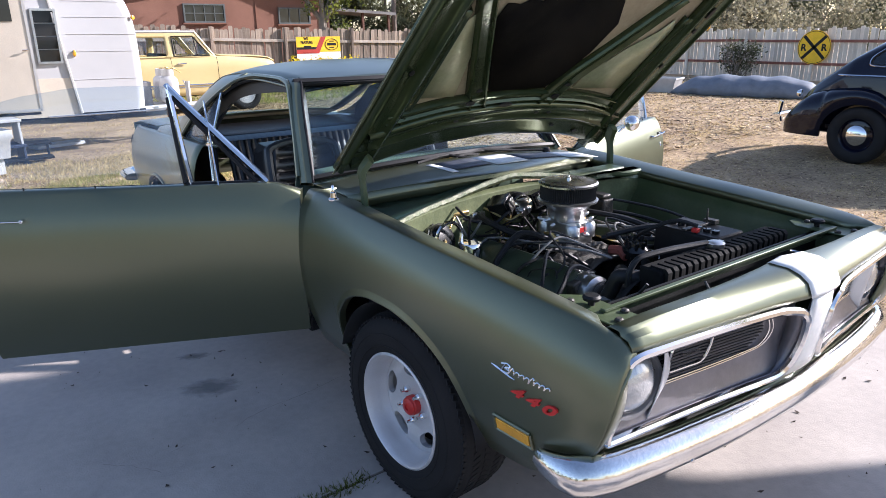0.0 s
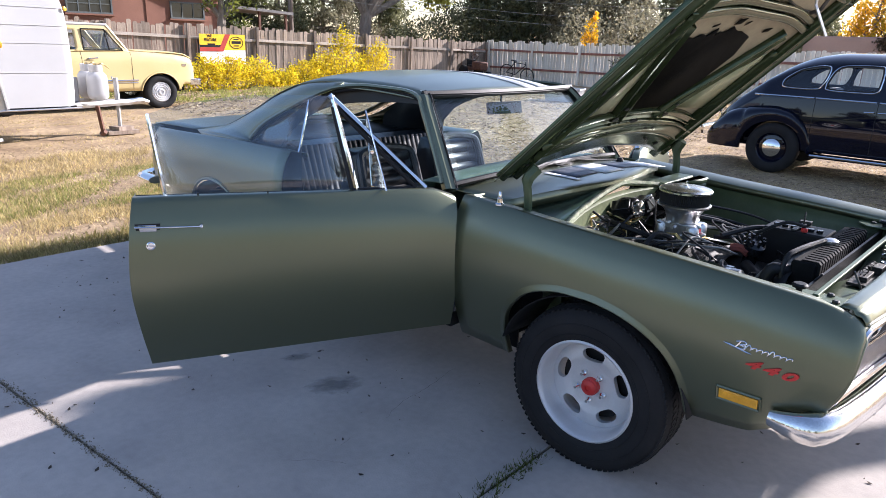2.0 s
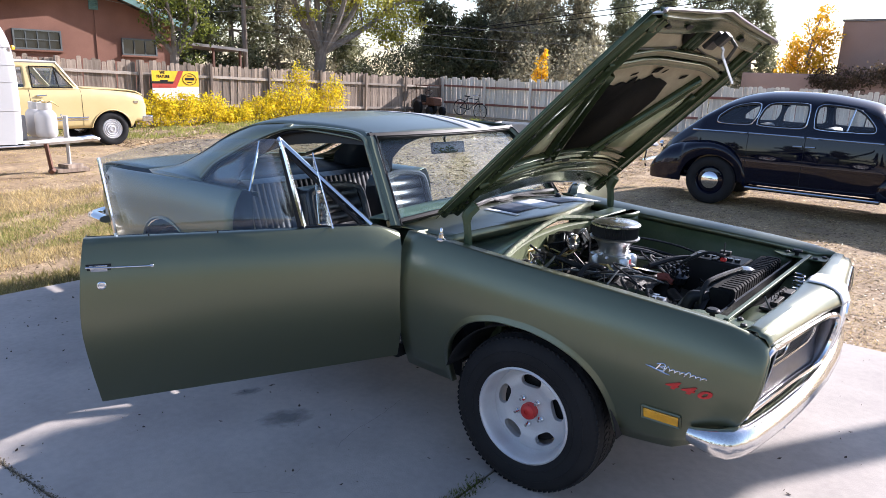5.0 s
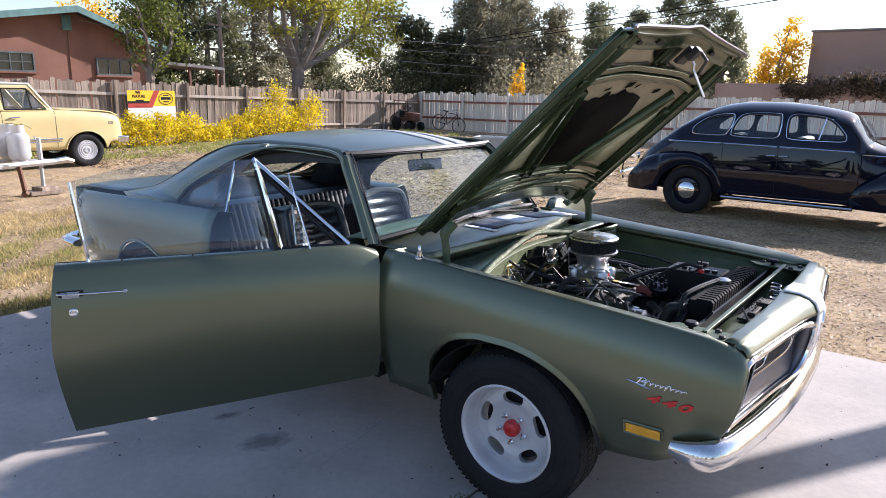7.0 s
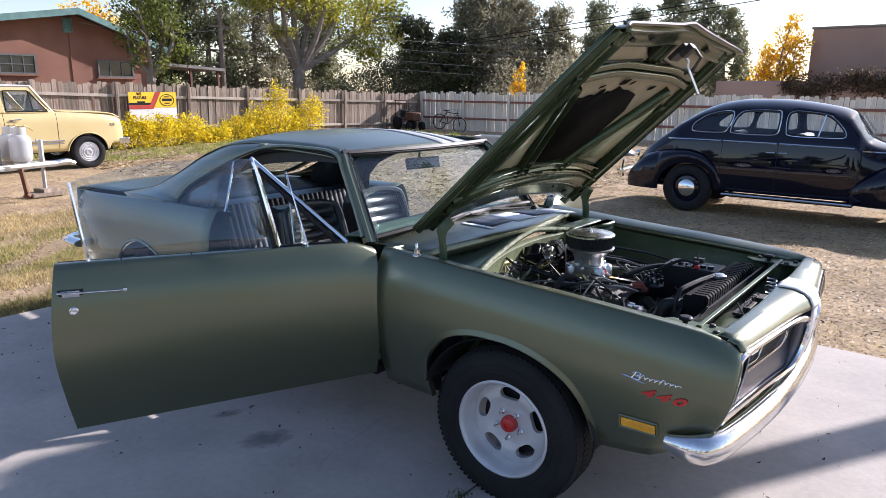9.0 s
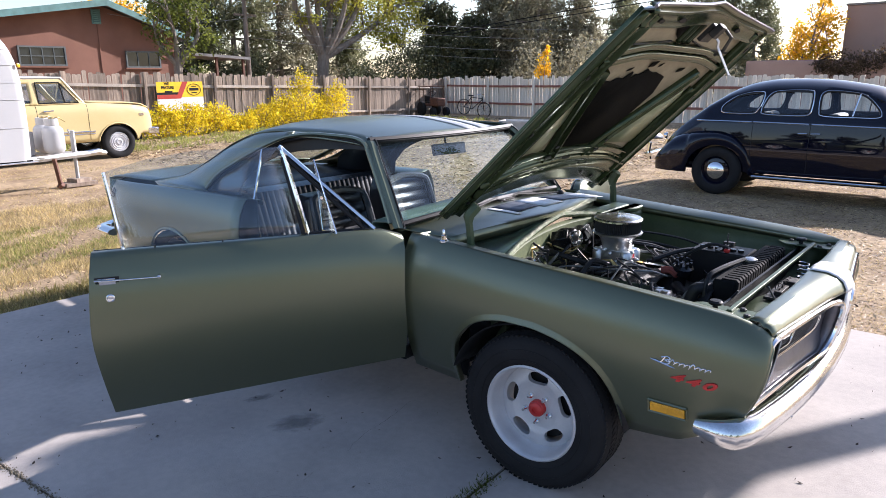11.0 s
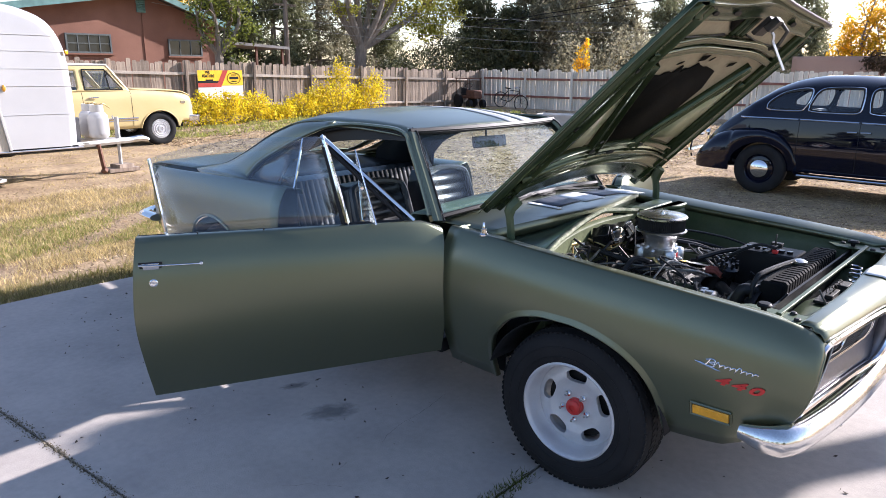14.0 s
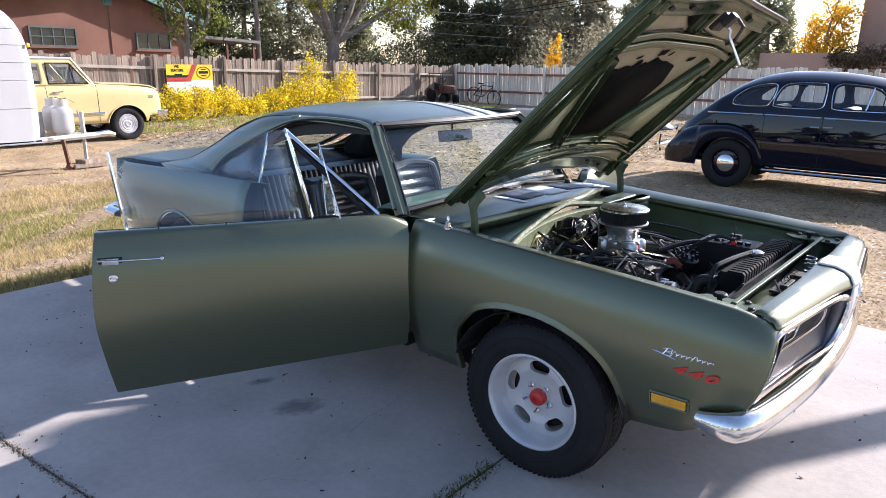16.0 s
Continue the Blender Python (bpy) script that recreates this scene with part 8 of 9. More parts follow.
def plain_wheel(parent, at, s, R, rim_m, cap_m, ringed=False, dish=0.0):
    w = new("wheel")
    w.parent = parent
    w.matrix_basis = Matrix.Translation(at)
    ax = out_axis((0, 0, 0), (0, s, 0))
    bm = BM()
    lathe(bm, [(R * 0.58, 0.07), (R * 0.64, 0.088), (R * 0.82, 0.094), (R * 0.95, 0.080), (R, 0.055), (R, -0.055), (R * 0.95, -0.08), (R * 0.6, -0.08)], ax, 44, cap=False)
    part("tyre", bm, RUBBER, w)
    bm = BM()
    lathe(bm, [(R * 0.60, 0.07), (R * 0.585, 0.076), (R * 0.55, 0.06), (R * 0.50, 0.035), (R * 0.36, 0.045 + dish), (0, 0.05 + dish)], ax, 40, cap=False)
    part("rim", bm, rim_m, w)
    if ringed:
        bm = BM()
        lathe(bm, [(R * 0.56, 0.062), (R * 0.53, 0.078), (R * 0.50, 0.066), (R * 0.46, 0.066), (R * 0.44, 0.082), (R * 0.40, 0.068), (R * 0.34, 0.068), (R * 0.32, 0.086), (R * 0.28, 0.072), (R * 0.20, 0.072), (R * 0.18, 0.092), (R * 0.12, 0.095), (R * 0.11, 0.080), (0, 0.080)], ax, 40)
        part("wheel_cover", bm, cap_m, w, "ringed pale metal wheel cover")
        return w
    bm = BM()
    lathe(bm, [(R * 0.36, 0.044 + dish), (R * 0.35, 0.066 + dish), (R * 0.25, 0.088 + dish), (R * 0.1, 0.098 + dish), (0, 0.10 + dish)], ax, 32)
    part("hub_cap", bm, cap_m, w, "domed chrome hub cap")
    return w


for x in (0.0, 2.95):
    for s in (-1, 1):
        plain_wheel(sedan, (x, s * 0.73, 0.345), s, 0.352, SEDAN_BLACK, CHROME).scale = (1 / 1.06, 1 / 1.06, 1)

# ---- yellow utility truck: x ahead, front axle at x = 0 ----
truck = thing("yellow_truck", "pale yellow seventies utility truck by the fence", "truck", pose(-14.88, 4.05, -0.08, 0, 0, 90) @ Matrix.Scale(1.025, 4))
T_W = [(-4.2, 0.80), (-3.8, 0.85), (-0.6, 0.85), (0.3, 0.84), (0.62, 0.82), (0.76, 0.78), (0.82, 0.72)]
T_TOP = [(-4.2, 1.14), (-0.6, 1.19), (-0.1, 1.165), (0.45, 1.12), (0.70, 1.07), (0.80, 0.98), (0.82, 0.90)]


def t_half(x, z):
    zt = curve(T_TOP, x)
    t = (z - 0.38) / (zt - 0.38)
    return curve(T_W, x) - 0.05 * max(0, t - 0.8) / 0.2 * (0.5 if t < 0.95 else 1.0) - 0.03 * max(0, 0.25 - t) / 0.25


bm = BM()
for s in (-1, 1):
    rows = []
    for x in sorted(set([-4.2, -4.1, -3.95, -3.7, -3.4] + arch_xs(-3.05, 0.43, 15) + span(-2.5, -0.55, 9) + arch_xs(0.0, 0.43, 21) + span(0.46, 0.82, 8))):
        zt = curve(T_TOP, x)
        low = max(arch(x, 0.0, 0.43, 0.36, 0.40), arch(x, -3.05, 0.43, 0.36, 0.38), 0.40 + (0.12 if x > 0.5 else 0))
        rows.append([(x, s * t_half(x, low + (zt - low) * t), low + (zt - low) * t) for t in span(0, 1, 10)] + [(x, s * (t_half(x, zt) - 0.06), zt + 0.012), (x, s * (t_half(x, zt) - 0.14), zt + 0.014)])
    grid(bm, rows)
grid(bm, [[(0.82, y, z) for y in span(-0.72, 0.72, 9)] for z in (0.52, 0.7, 0.9)])
t_body = part("body", bm, YELLOW, truck, solid=0.006, sharp=50)
bm = BM()
grid(bm, [[(x, y, curve(T_TOP, x) + 0.03 + 0.02 * (1 - (y / 0.7) ** 2) + 0.035 * max(0, x + 0.2)) for y in span(-0.69, 0.69, 9)] for x in span(-0.58, 0.78, 10)])
bm2 = bm
part("hood", bm2, YELLOW, truck, "yellow hood standing slightly ajar", solid=0.02)
bm = BM()
grid(bm, [[(x, y, curve(T_TOP, x) - 0.05) for y in (-0.66, 0.66)] for x in span(-0.56, 0.76, 4)])
part("bay_shadow", bm, BLACK, t_body)
for s in (-1, 1):
    # cab side with window openings
    bm = BM()
    xs_ = span(-4.15, -0.60, 72)
    rows = []
    for x in xs_:
        top = 1.72 if x < -1.0 else 1.72 - (x + 1.0) * 1.30
        rows.append([(x, s * (0.80 - 0.10 * t), 1.19 + (max(1.20, top) - 1.19) * t) for t in span(0, 1, 15)])

    def t_hole(i, j, rows=rows):
        p = (Vector(rows[i][j]) + Vector(rows[i + 1][j + 1])) / 2
        u = p.x
        if 1.235 < p.z < 1.62:
            return (-1.50 < u < -0.74 - (p.z - 1.235) * 0.78) or (-2.45 < u < -1.66) or (-3.95 < u < -2.62)
        return False
    grid(bm, rows, skip=t_hole)
    cab = part("cab_side", bm, YELLOW, t_body, solid=0.02, sharp=50)
    bm = BM()
    grid(bm, [[(x, s * (0.79 - 0.095 * (z - 1.19) / 0.53), z) for z in (1.22, 1.63)] for x in span(-4.0, -0.85, 6)])
    part("side_glass", bm, GLASS, cab).visible_shadow = False
    bm = BM()
    tube(bm, [(-1.50, s * 0.80, 1.225), (-1.50, s * 0.74, 1.63), (-1.06, s * 0.735, 1.63), (-0.74, s * 0.80, 1.225), (-1.50, s * 0.80, 1.225)], 0.014, 6)
    tube(bm, [(-1.0, s * 0.80, 1.225), (-1.05, s * 0.735, 1.62)], 0.010, 6)
    part("window_frame", bm, BLACK, cab)
    for gx in (-0.60, -1.58):
        bm = BM()
        tube(bm, [(gx, s * (t_half(gx, z) + 0.001), z) for z in span(0.45, 1.19, 8)], 0.006, 5)
        part("door_gap", bm, BLACK, t_body)
    bm = BM()
    tube(bm, [(x, s * (t_half(x, 0.62) + 0.008), 0.62) for x in [-2.5, -1.5, -0.5]], 0.022, 6, 0.8)
    tube(bm, [(x, s * (t_half(x, 0.57) + 0.004), 0.57) for x in [-2.5, -1.5, -0.5]], 0.008, 6)
    part("side_trim", bm, CHROME, t_body, "bright side moulding")
    bm = BM()
    tube(bm, [(-1.46, s * 0.87, 1.06), (-1.28, s * 0.885, 1.075)], 0.014, 6)
    lathe(bm, [(0.02, 0), (0.02, 0.03), (0, 0.032)], out_axis((-1.44, s * 0.84, 1.06), (0, s, 0)), 10)
    part("door_handle", bm, CHROME, t_body)
    bm = BM()
    tube(bm, [(x, s * (t_half(x, max(0.36, arch(x, 0, 0.43, 0.36, 0.40))) + 0.006), max(0.40, arch(x, 0, 0.43, 0.36, 0.40) + 0.01)) for x in sorted(arch_xs(0, 0.432, 25))], 0.016, 6)
    part("arch_lip", bm, YELLOW, t_body)
    bm = BM()
    box(bm, (0.55, s * 0.835, 0.93), (0.10, 0.012, 0.05))
    part("fender_badge", bm, CHROME_OLD, t_body)
    bm = BM()
    grid(bm, [[(0.44 * math.cos(a), s * y, 0.36 + 0.41 * math.sin(a)) for y in (0.83, 0.45)] for a in span(0, math.pi, 15)])
    part("wheel_house", bm, BLACK, t_body, solid=0.004)
    for x in (0.0, -3.05):
        plain_wheel(truck, (x, s * 0.74, 0.36), s, 0.365, CHROME_OLD, WHEEL_ALU, ringed=True)
bm = BM()
grid(bm, [[(x, y, 1.72 + 0.03 * (1 - (y / 0.7) ** 2) - 0.03 * max(0, x + 1.1) * 3) for y in span(-0.70, 0.70, 9)] for x in span(-4.15, -0.98, 9)])
for s in (-1, 1):
    tube(bm, [(x, s * 0.70, 1.72) for x in span(-4.15, -0.99, 6)], 0.02, 6)
part("roof", bm, WHITE_DULL, truck, "cream white roof", solid=0.02)
bm = BM()
grid(bm, [[Vector((-0.62 - 0.38 * t, y * (1 - 0.07 * t), 1.20 + 0.50 * t)) for t in span(0, 1, 5)] for y in span(-0.72, 0.72, 7)])
part("windscreen", bm, GLASS, truck, solid=0.004).visible_shadow = False
for s in (-1, 1):
    bm = BM()
    tube(bm, [(-0.62, s * 0.75, 1.19), (-1.0, s * 0.70, 1.71)], 0.03, 6)
    part("windscreen_pillar", bm, YELLOW, truck)
bm = BM()
box(bm, (0.90, 0, 0.56), (0.08, 1.62, 0.14))
for s in (-1, 1):
    box(bm, (0.80, s * 0.79, 0.56), (0.22, 0.05, 0.13))
part("front_bumper", bm, CHROME_OLD, truck, "dull chrome front bumper", bevel=0.015)
for x in (-1.3, -2.4):
    bm = BM()
    box(bm, (x - 0.3, 0, 1.0), (0.2, 1.35, 0.55))
    part("seat_back", bm, VINYL, truck, bevel=0.05)
bm = BM()
box(bm, (-1.7, 0, 0.42), (4.6, 1.3, 0.10))
part("chassis", bm, BLACK, truck)

# ---- white travel trailer: side towards +x, drawbar towards +y ----
TX = -9.72
trailer = thing("travel_trailer", "white rounded travel trailer with open door, in the yard", "trailer", pose(TX, 0, 0))
prof = [(-5.6, 0.50), (-5.75, 0.8), (-5.8, 1.4), (-5.6, 2.0), (-5.2, 2.42), (-4.5, 2.53), (-0.6, 2.54), (0.05, 2.49), (0.34, 2.41), (0.54, 2.30), (0.69, 2.09), (0.765, 1.84), (0.79, 1.6), (0.80, 1.2), (0.795, 0.9), (0.785, 0.62), (0.765, 0.47)]
prof = [(p.x, p.y) for p in smooth_path([(a, b, 0) for a, b in prof], 3)]
bm = BM()
rows = []
for k, (dx, sh) in enumerate(((0.0, 0.15), (-0.008, 0.11), (-0.03, 0.065), (-0.07, 0.028), (-0.12, 0.008), (-0.18, 0.0), (-1.62, 0.0), (-1.73, 0.028), (-1.79, 0.09), (-1.80, 0.15))):
    cy, cz = -2.4, 1.4
    rows.append([(dx, cy + (y - cy) * (1 - sh / 3.2), cz + (z - cz) * (1 - sh * (0.7 if z > cz else 0.25))) for y, z in prof])
vv = grid(bm, rows)
bm.faces.new(vv[0]), bm.faces.new(vv[-1])
shell = part("body_shell", bm, WHITE, trailer, sharp=50)
bm = BM()
box(bm, (-0.9, -2.4, 0.48), (1.78, 6.3, 0.06))
part("floor_frame", bm, BLACK, trailer)
bm = BM()
plate(bm, [(-5.6, 0.50), (-0.18, 0.47), (-0.24, 1.02), (-5.7, 1.02)], 0.006, axes((0.0, 0, 0), (0, 1, 0), (0, 0, 1), (1, 0, 0)))
part("lower_band", bm, CREAM, shell)
# panel beads, awning rail, lamp, bottom lip
for z in (0.98, 1.38, 1.62, 1.86, 2.08):
    bm = BM()
    ye = curve([(0.9, 0.795), (1.3, 0.80), (1.68, 0.79), (1.98, 0.72), (2.22, 0.60)], z)
    tube(bm, smooth_path([(0.003, -0.20, z + 0.006), (0.003, ye - 0.3, z + 0.002), (0.002, ye - 0.15, z), (-0.010, ye - 0.095, z), (-0.035, ye - 0.05, z - 0.002), (-0.08, ye - 0.018, z - 0.003), (-0.15, ye + 0.002, z - 0.004)], 3), 0.004, 5)
    part("panel_bead", bm, WHITE, shell)
bm = BM()
tube(bm, [(0.018, -0.16, 0.50), (0.018, -0.25, 1.2), (0.018, -0.40, 2.38)], 0.022, 6)
part("awning_rail", bm, WHITE_DULL, shell)
bm = BM()
tube(bm, [(0.01, -0.6, 0.475), (0.01, 0.3, 0.475), (-0.02, 0.82, 0.475)], 0.014, 6)
part("bottom_rail", bm, ALU, shell)
bm = BM()
lathe(bm, [(0.04, 0), (0.036, 0.02), (0.02, 0.035), (0, 0.037)], out_axis((0.0, -0.13, 1.36), (1, 0, 0)) @ Matrix.Diagonal((0.6, 1.2, 1, 1)), 14)
part("marker_lamp", bm, AMBER, shell, "amber clearance lamp")
bm = BM()
lathe(bm, [(0.035, 0), (0.03, 0.02), (0, 0.03)], out_axis((-0.02, 0.74, 1.86), (1, 0.6, 0)), 12)
part("marker_lamp", bm, AMBER, shell, "amber clearance lamp")
# louvred window by the door
bm = BM()
for y in (-0.60, -0.31):
    box(bm, (0.015, y, 1.60), (0.05, 0.03, 0.74))
for z in (1.24, 1.96):
    box(bm, (0.015, -0.455, z), (0.052, 0.30, 0.03))
lw = part("louvre_window", bm, ALU, shell, "narrow louvred window")
for k in range(4):
    bm = BM()
    box(bm, (0, 0, 0), (0.008, 0.27, 0.165), pose(0.025, -0.455, 1.335 + 0.178 * k, 0, 8, 0))
    part("louvre", bm, DARK_GLASS, lw)
bm = BM()
box(bm, (0.004, -1.05, 1.4), (0.012, 0.72, 1.75))
part("doorway", bm, BLACK, shell)
# the door leaf, swung out along the side
leaf = new("entry_door")
leaf.parent = trailer
leaf["label"] = "cream entry door swung open, with a window"
leaf.matrix_basis = pose(0.05, -1.57, 0, 0, 0, -5)
bm = BM()
box(bm, (0, 0.435, 1.42), (0.035, 0.87, 1.70))
part("leaf", bm, CREAM, leaf, bevel=0.006)
bm = BM()
for y in (0.01, 0.89):
    box(bm, (0.02, y, 1.42), (0.012, 0.035, 1.68))
for z in (0.60, 2.24):
    box(bm, (0.02, 0.45, z), (0.012, 0.90, 0.035))
part("leaf_edge", bm, WHITE_DULL, leaf)
bm = BM()
box(bm, (0.022, 0.45, 1.98), (0.012, 0.55, 0.36))
part("leaf_window", bm, DARK_GLASS, leaf)
bm = BM()
tube(bm, [(0.02, 0.84, 1.42), (0.05, 0.84, 1.42), (0.05, 0.78, 1.42)], 0.009, 6)
part("leaf_handle", bm, CHROME, leaf)
# things at the foot of the trailer's step
def step_box(label, at, size, m):
    st = thing("step_box", label, "step", at)
    bm = BM()
    box(bm, (0, 0, size[2] - 0.02), (size[0], size[1], 0.04))
    part("tread_board", bm, m, st, bevel=0.008)
    for s in (-1, 1):
        bm = BM()
        plate(bm, [(-size[0] / 2 + 0.02, 0), (size[0] / 2 - 0.02, 0), (size[0] / 2 - 0.05, size[2] - 0.04), (-size[0] / 2 + 0.05, size[2] - 0.04)], 0.03, axes((0, s * (size[1] / 2 - 0.03) - 0.015, 0), (1, 0, 0), (0, 0, 1), (0, 1, 0)))
        part("side_board", bm, m, st, bevel=0.004)
    return st


step_box("dark blue step box below the trailer door", pose(-9.25, -1.28, -0.10, 0, 0, 8), (0.45, 0.50, 0.30), mat("dark_blue_step_paint", (0.02, 0.03, 0.06), 0.5, 0, big=(9, 0.2)))
step_box("white plastic step stool on the blue step", pose(-9.25, -1.26, 0.20, 0, 0, 8), (0.40, 0.44, 0.34), WHITE_DULL)
flat = thing("timber_board", "pale weathered board lying below the trailer", "board", pose(-10.6, -0.45, -0.07, 0, 0, 20))
bm = BM()
box(bm, (0, 0, 0.03), (0.30, 0.75, 0.05))
part("board", bm, WHITE_DULL, flat, bevel=0.006)
# wheel and axle, drawbar, gas bottles, jack
for s in (0, -1.55):
    plain_wheel(trailer, (0, 0, 0), 1, 0.33, WHITE_DULL, CHROME_OLD).matrix_basis = pose(-0.12 + s, -3.0, 0.27, 0, 0, 90)
bar = new("drawbar")
bar.parent = trailer
for x0 in (-0.25, -1.55):
    bm = BM()
    tube(bm, [(x0, 0.55, 0.47), (-0.9, 1.95, 0.44)], 0.045, 4)
    part("beam", bm, WHITE_DULL, bar)
bm = BM()
tube(bm, [(-0.9, 1.85, 0.44), (-0.9, 2.10, 0.46), (-0.9, 2.22, 0.43)], [0.05, 0.055, 0.03], 8)
part("coupler", bm, ALU, bar)
bm = BM()
box(bm, (-0.9, 1.0, 0.47), (1.0, 0.10, 0.04))
part("cross_bar", bm, ALU, bar)
bm = BM()
tube(bm, [(-0.9, 1.70, 0.05), (-0.9, 1.70, 0.45)], 0.032, 8)
tube(bm, [(-0.9, 1.70, 0.45), (-0.9, 1.70, 0.84)], 0.042, 8)
tube(bm, [(-0.9, 1.66, 0.80), (-0.84, 1.62, 0.86)], 0.014, 6)
part("jack", bm, WHITE_DULL, bar, "white tongue jack")
bm = BM()
tube(bm, [(-0.5, 1.22, 0.44), (-0.48, 1.26, 0.02)], 0.035, 4)
tube(bm, [(-0.48, 1.28, 0.0), (-0.48, 1.24, 0.04)], 0.06, 6)
part("stand_leg", bm, RUST, bar)
bm = BM()
box(bm, (-0.9, 0.93, 0.68), (0.34, 0.26, 0.38))
part("battery_box", bm, SILVER, bar, bevel=0.02)
for k, x in enumerate((-0.72, -1.08)):
    b = thing("gas_bottle", "white propane bottle on the trailer drawbar", "gas bottle", pose(TX + x, 1.34, 0.50), "gas bottles")
    bm = BM()
    lathe(bm, [(0.10, 0), (0.10, 0.02), (0.13, 0.03), (0.155, 0.07), (0.158, 0.12), (0.158, 0.33), (0.15, 0.39), (0.11, 0.44), (0.05, 0.465), (0, 0.47)], None, 28)
    part("tank", bm, WHITE, b)
    bm = BM()
    lathe(bm, [(0.095, 0.43), (0.10, 0.47), (0.10, 0.56), (0.095, 0.56), (0.092, 0.47)], None, 20, cap=False)
    part("collar", bm, WHITE_DULL, b)
    bm = BM()
    lathe(bm, [(0.02, 0.46), (0.02, 0.54), (0.035, 0.55), (0.035, 0.575), (0, 0.58)], None, 10)
    tube(bm, smooth_path([(0, 0, 0.52), (0.08, 0.06, 0.58), (0.02, 0.2, 0.5)], 4), 0.008, 6)
    part("valve", bm, BRASS, b)
jb = thing("timber_block", "weathered timber blocks under the trailer jack", "block", pose(TX - 0.9, 1.70, -0.07))
bm = BM()
box(bm, (0, 0.0, 0.03), (0.30, 0.5, 0.06))
box(bm, (0.0, 0.02, 0.09), (0.25, 0.28, 0.06), pose(0, 0, 0, 0, 0, 15))
part("block", bm, WOOD, jb)
st = thing("entry_step", "dark metal step below the trailer door", "step", pose(TX + 0.35, -1.0, -0.07))
bm = BM()
box(bm, (0, 0, 0.24), (0.30, 0.62, 0.03))
box(bm, (0.18, 0, 0.06), (0.28, 0.60, 0.03))
for y in (-0.27, 0.27):
    box(bm, (0.02, y, 0.12), (0.04, 0.03, 0.24))
part("tread", bm, BLACK, st, bevel=0.005)
cr = thing("white_crate", "battered white plastic box in the dry grass", "box", pose(TX + 1.2, -1.55, -0.06, 0, 0, 15))
bm = BM()
rows = [[(x * k, y * k, z) for x, y in ((-0.3, -0.25), (0.3, -0.25), (0.3, 0.25), (-0.3, 0.25))] for z, k in ((0.2, 0.85), (0.42, 0.95), (0.46, 1.05), (0.55, 1.05))]
vv = grid(bm, rows, loop=True)
bm.faces.new(vv[0])
box(bm, (0, 0, 0.1), (0.4, 0.3, 0.2))
part("crate", bm, WHITE_DULL, cr, solid=0.015, bevel=0.01)

# ---- signs and yard clutter ----
ban = thing("banner_sign", "yellow, red and white advertising banner on the fence", "sign", pose(-19.86, 8.92, 1.07) @ Matrix.Diagonal((1, 0.935, 1.07, 1)))
U = axes((0, 0, 0), (0, 1, 0), (0, 0, 1), (1, 0, 0))
bm = BM()
plate(bm, [(-0.87, -0.44), (0.87, -0.44), (0.87, 0.44), (-0.87, 0.44)], 0.012, U)
sheet = part("sheet", bm, SIGN_WHITE, ban)
for poly, m_ in (([(-0.87, -0.02), (0.87, -0.02), (0.87, 0.44), (-0.87, 0.44)], SIGN_YELLOW), ([(-0.87, -0.06), (0.0, -0.06), (0.30, 0.44), (0.10, 0.44), (-0.12, 0.06), (-0.87, 0.06)], SIGN_RED), ([(-0.87, 0.06), (-0.12, 0.06), (-0.08, 0.13), (-0.87, 0.13)], BLACK)):
    bm = BM()
    plate(bm, poly, 0.003, axes((0.013 + 0.003 * (m_ is not SIGN_YELLOW), 0, 0), (0, 1, 0), (0, 0, 1), (1, 0, 0)))
    part("colour_field", bm, m_, sheet)
bm = BM()
tube(bm, [(0.019, 0.52 + 0.26 * math.cos(a), 0.20 + 0.17 * math.sin(a)) for a in span(0, 6.283, 29)], 0.010, 4)
part("emblem_ring", bm, BLACK, sheet)
for y0, y1, z, h in ((0.34, 0.70, 0.21, 0.08), (0.42, 0.62, 0.30, 0.03), (0.42, 0.62, 0.11, 0.03), (-0.58, -0.30, 0.15, 0.04), (-0.62, -0.2, 0.0, 0.05)):
    bm = BM()
    box(bm, (0.020, (y0 + y1) / 2, z), (0.004, y1 - y0, h))
    part("emblem_bar", bm, SIGN_RED if z == 0.0 else BLACK, sheet)
for words, y, z in (("WE", -0.58, 0.345), ("FEATURE", -0.70, 0.235)):
    part("lettering", text_mesh(words, 0.115, axes((0.019, y, z), (0, 1, 0), (0, 0, 1), (1, 0, 0)), 0.002, 0, 0.004), BLACK, sheet)

rr = thing("railroad_sign", "round yellow railroad crossing warning sign on the fence", "sign", pose(-9.92, 22.36, 1.0))
UR = axes((0, 0, 0), (1, 0, 0), (0, 0, 1), (0, -1, 0))
bm = BM()
lathe(bm, [(0, 0), (0.55, 0), (0.555, 0.006), (0.55, 0.012), (0, 0.012)], UR, 48)
disc = part("disc", bm, SIGN_YELLOW, rr, "round yellow sign plate")
bm = BM()
for a in (45, -45):
    box(bm, (0, 0, 0.014), (1.02, 0.10, 0.004), UR @ pose(0, 0, 0, 0, 0, a))
tube(bm, [UR @ Vector((0.525 * math.cos(a), 0.525 * math.sin(a), 0.012)) for a in span(0, 6.283, 49)], 0.010, 4)
part("crossbuck", bm, BLACK, disc)
for x in (-0.34, 0.34):
    part("letter", text_mesh("R", 0.30, UR @ Matrix.Translation((x - 0.10, -0.105, 0.014)), 0.002, 0, 0.012), BLACK, disc)

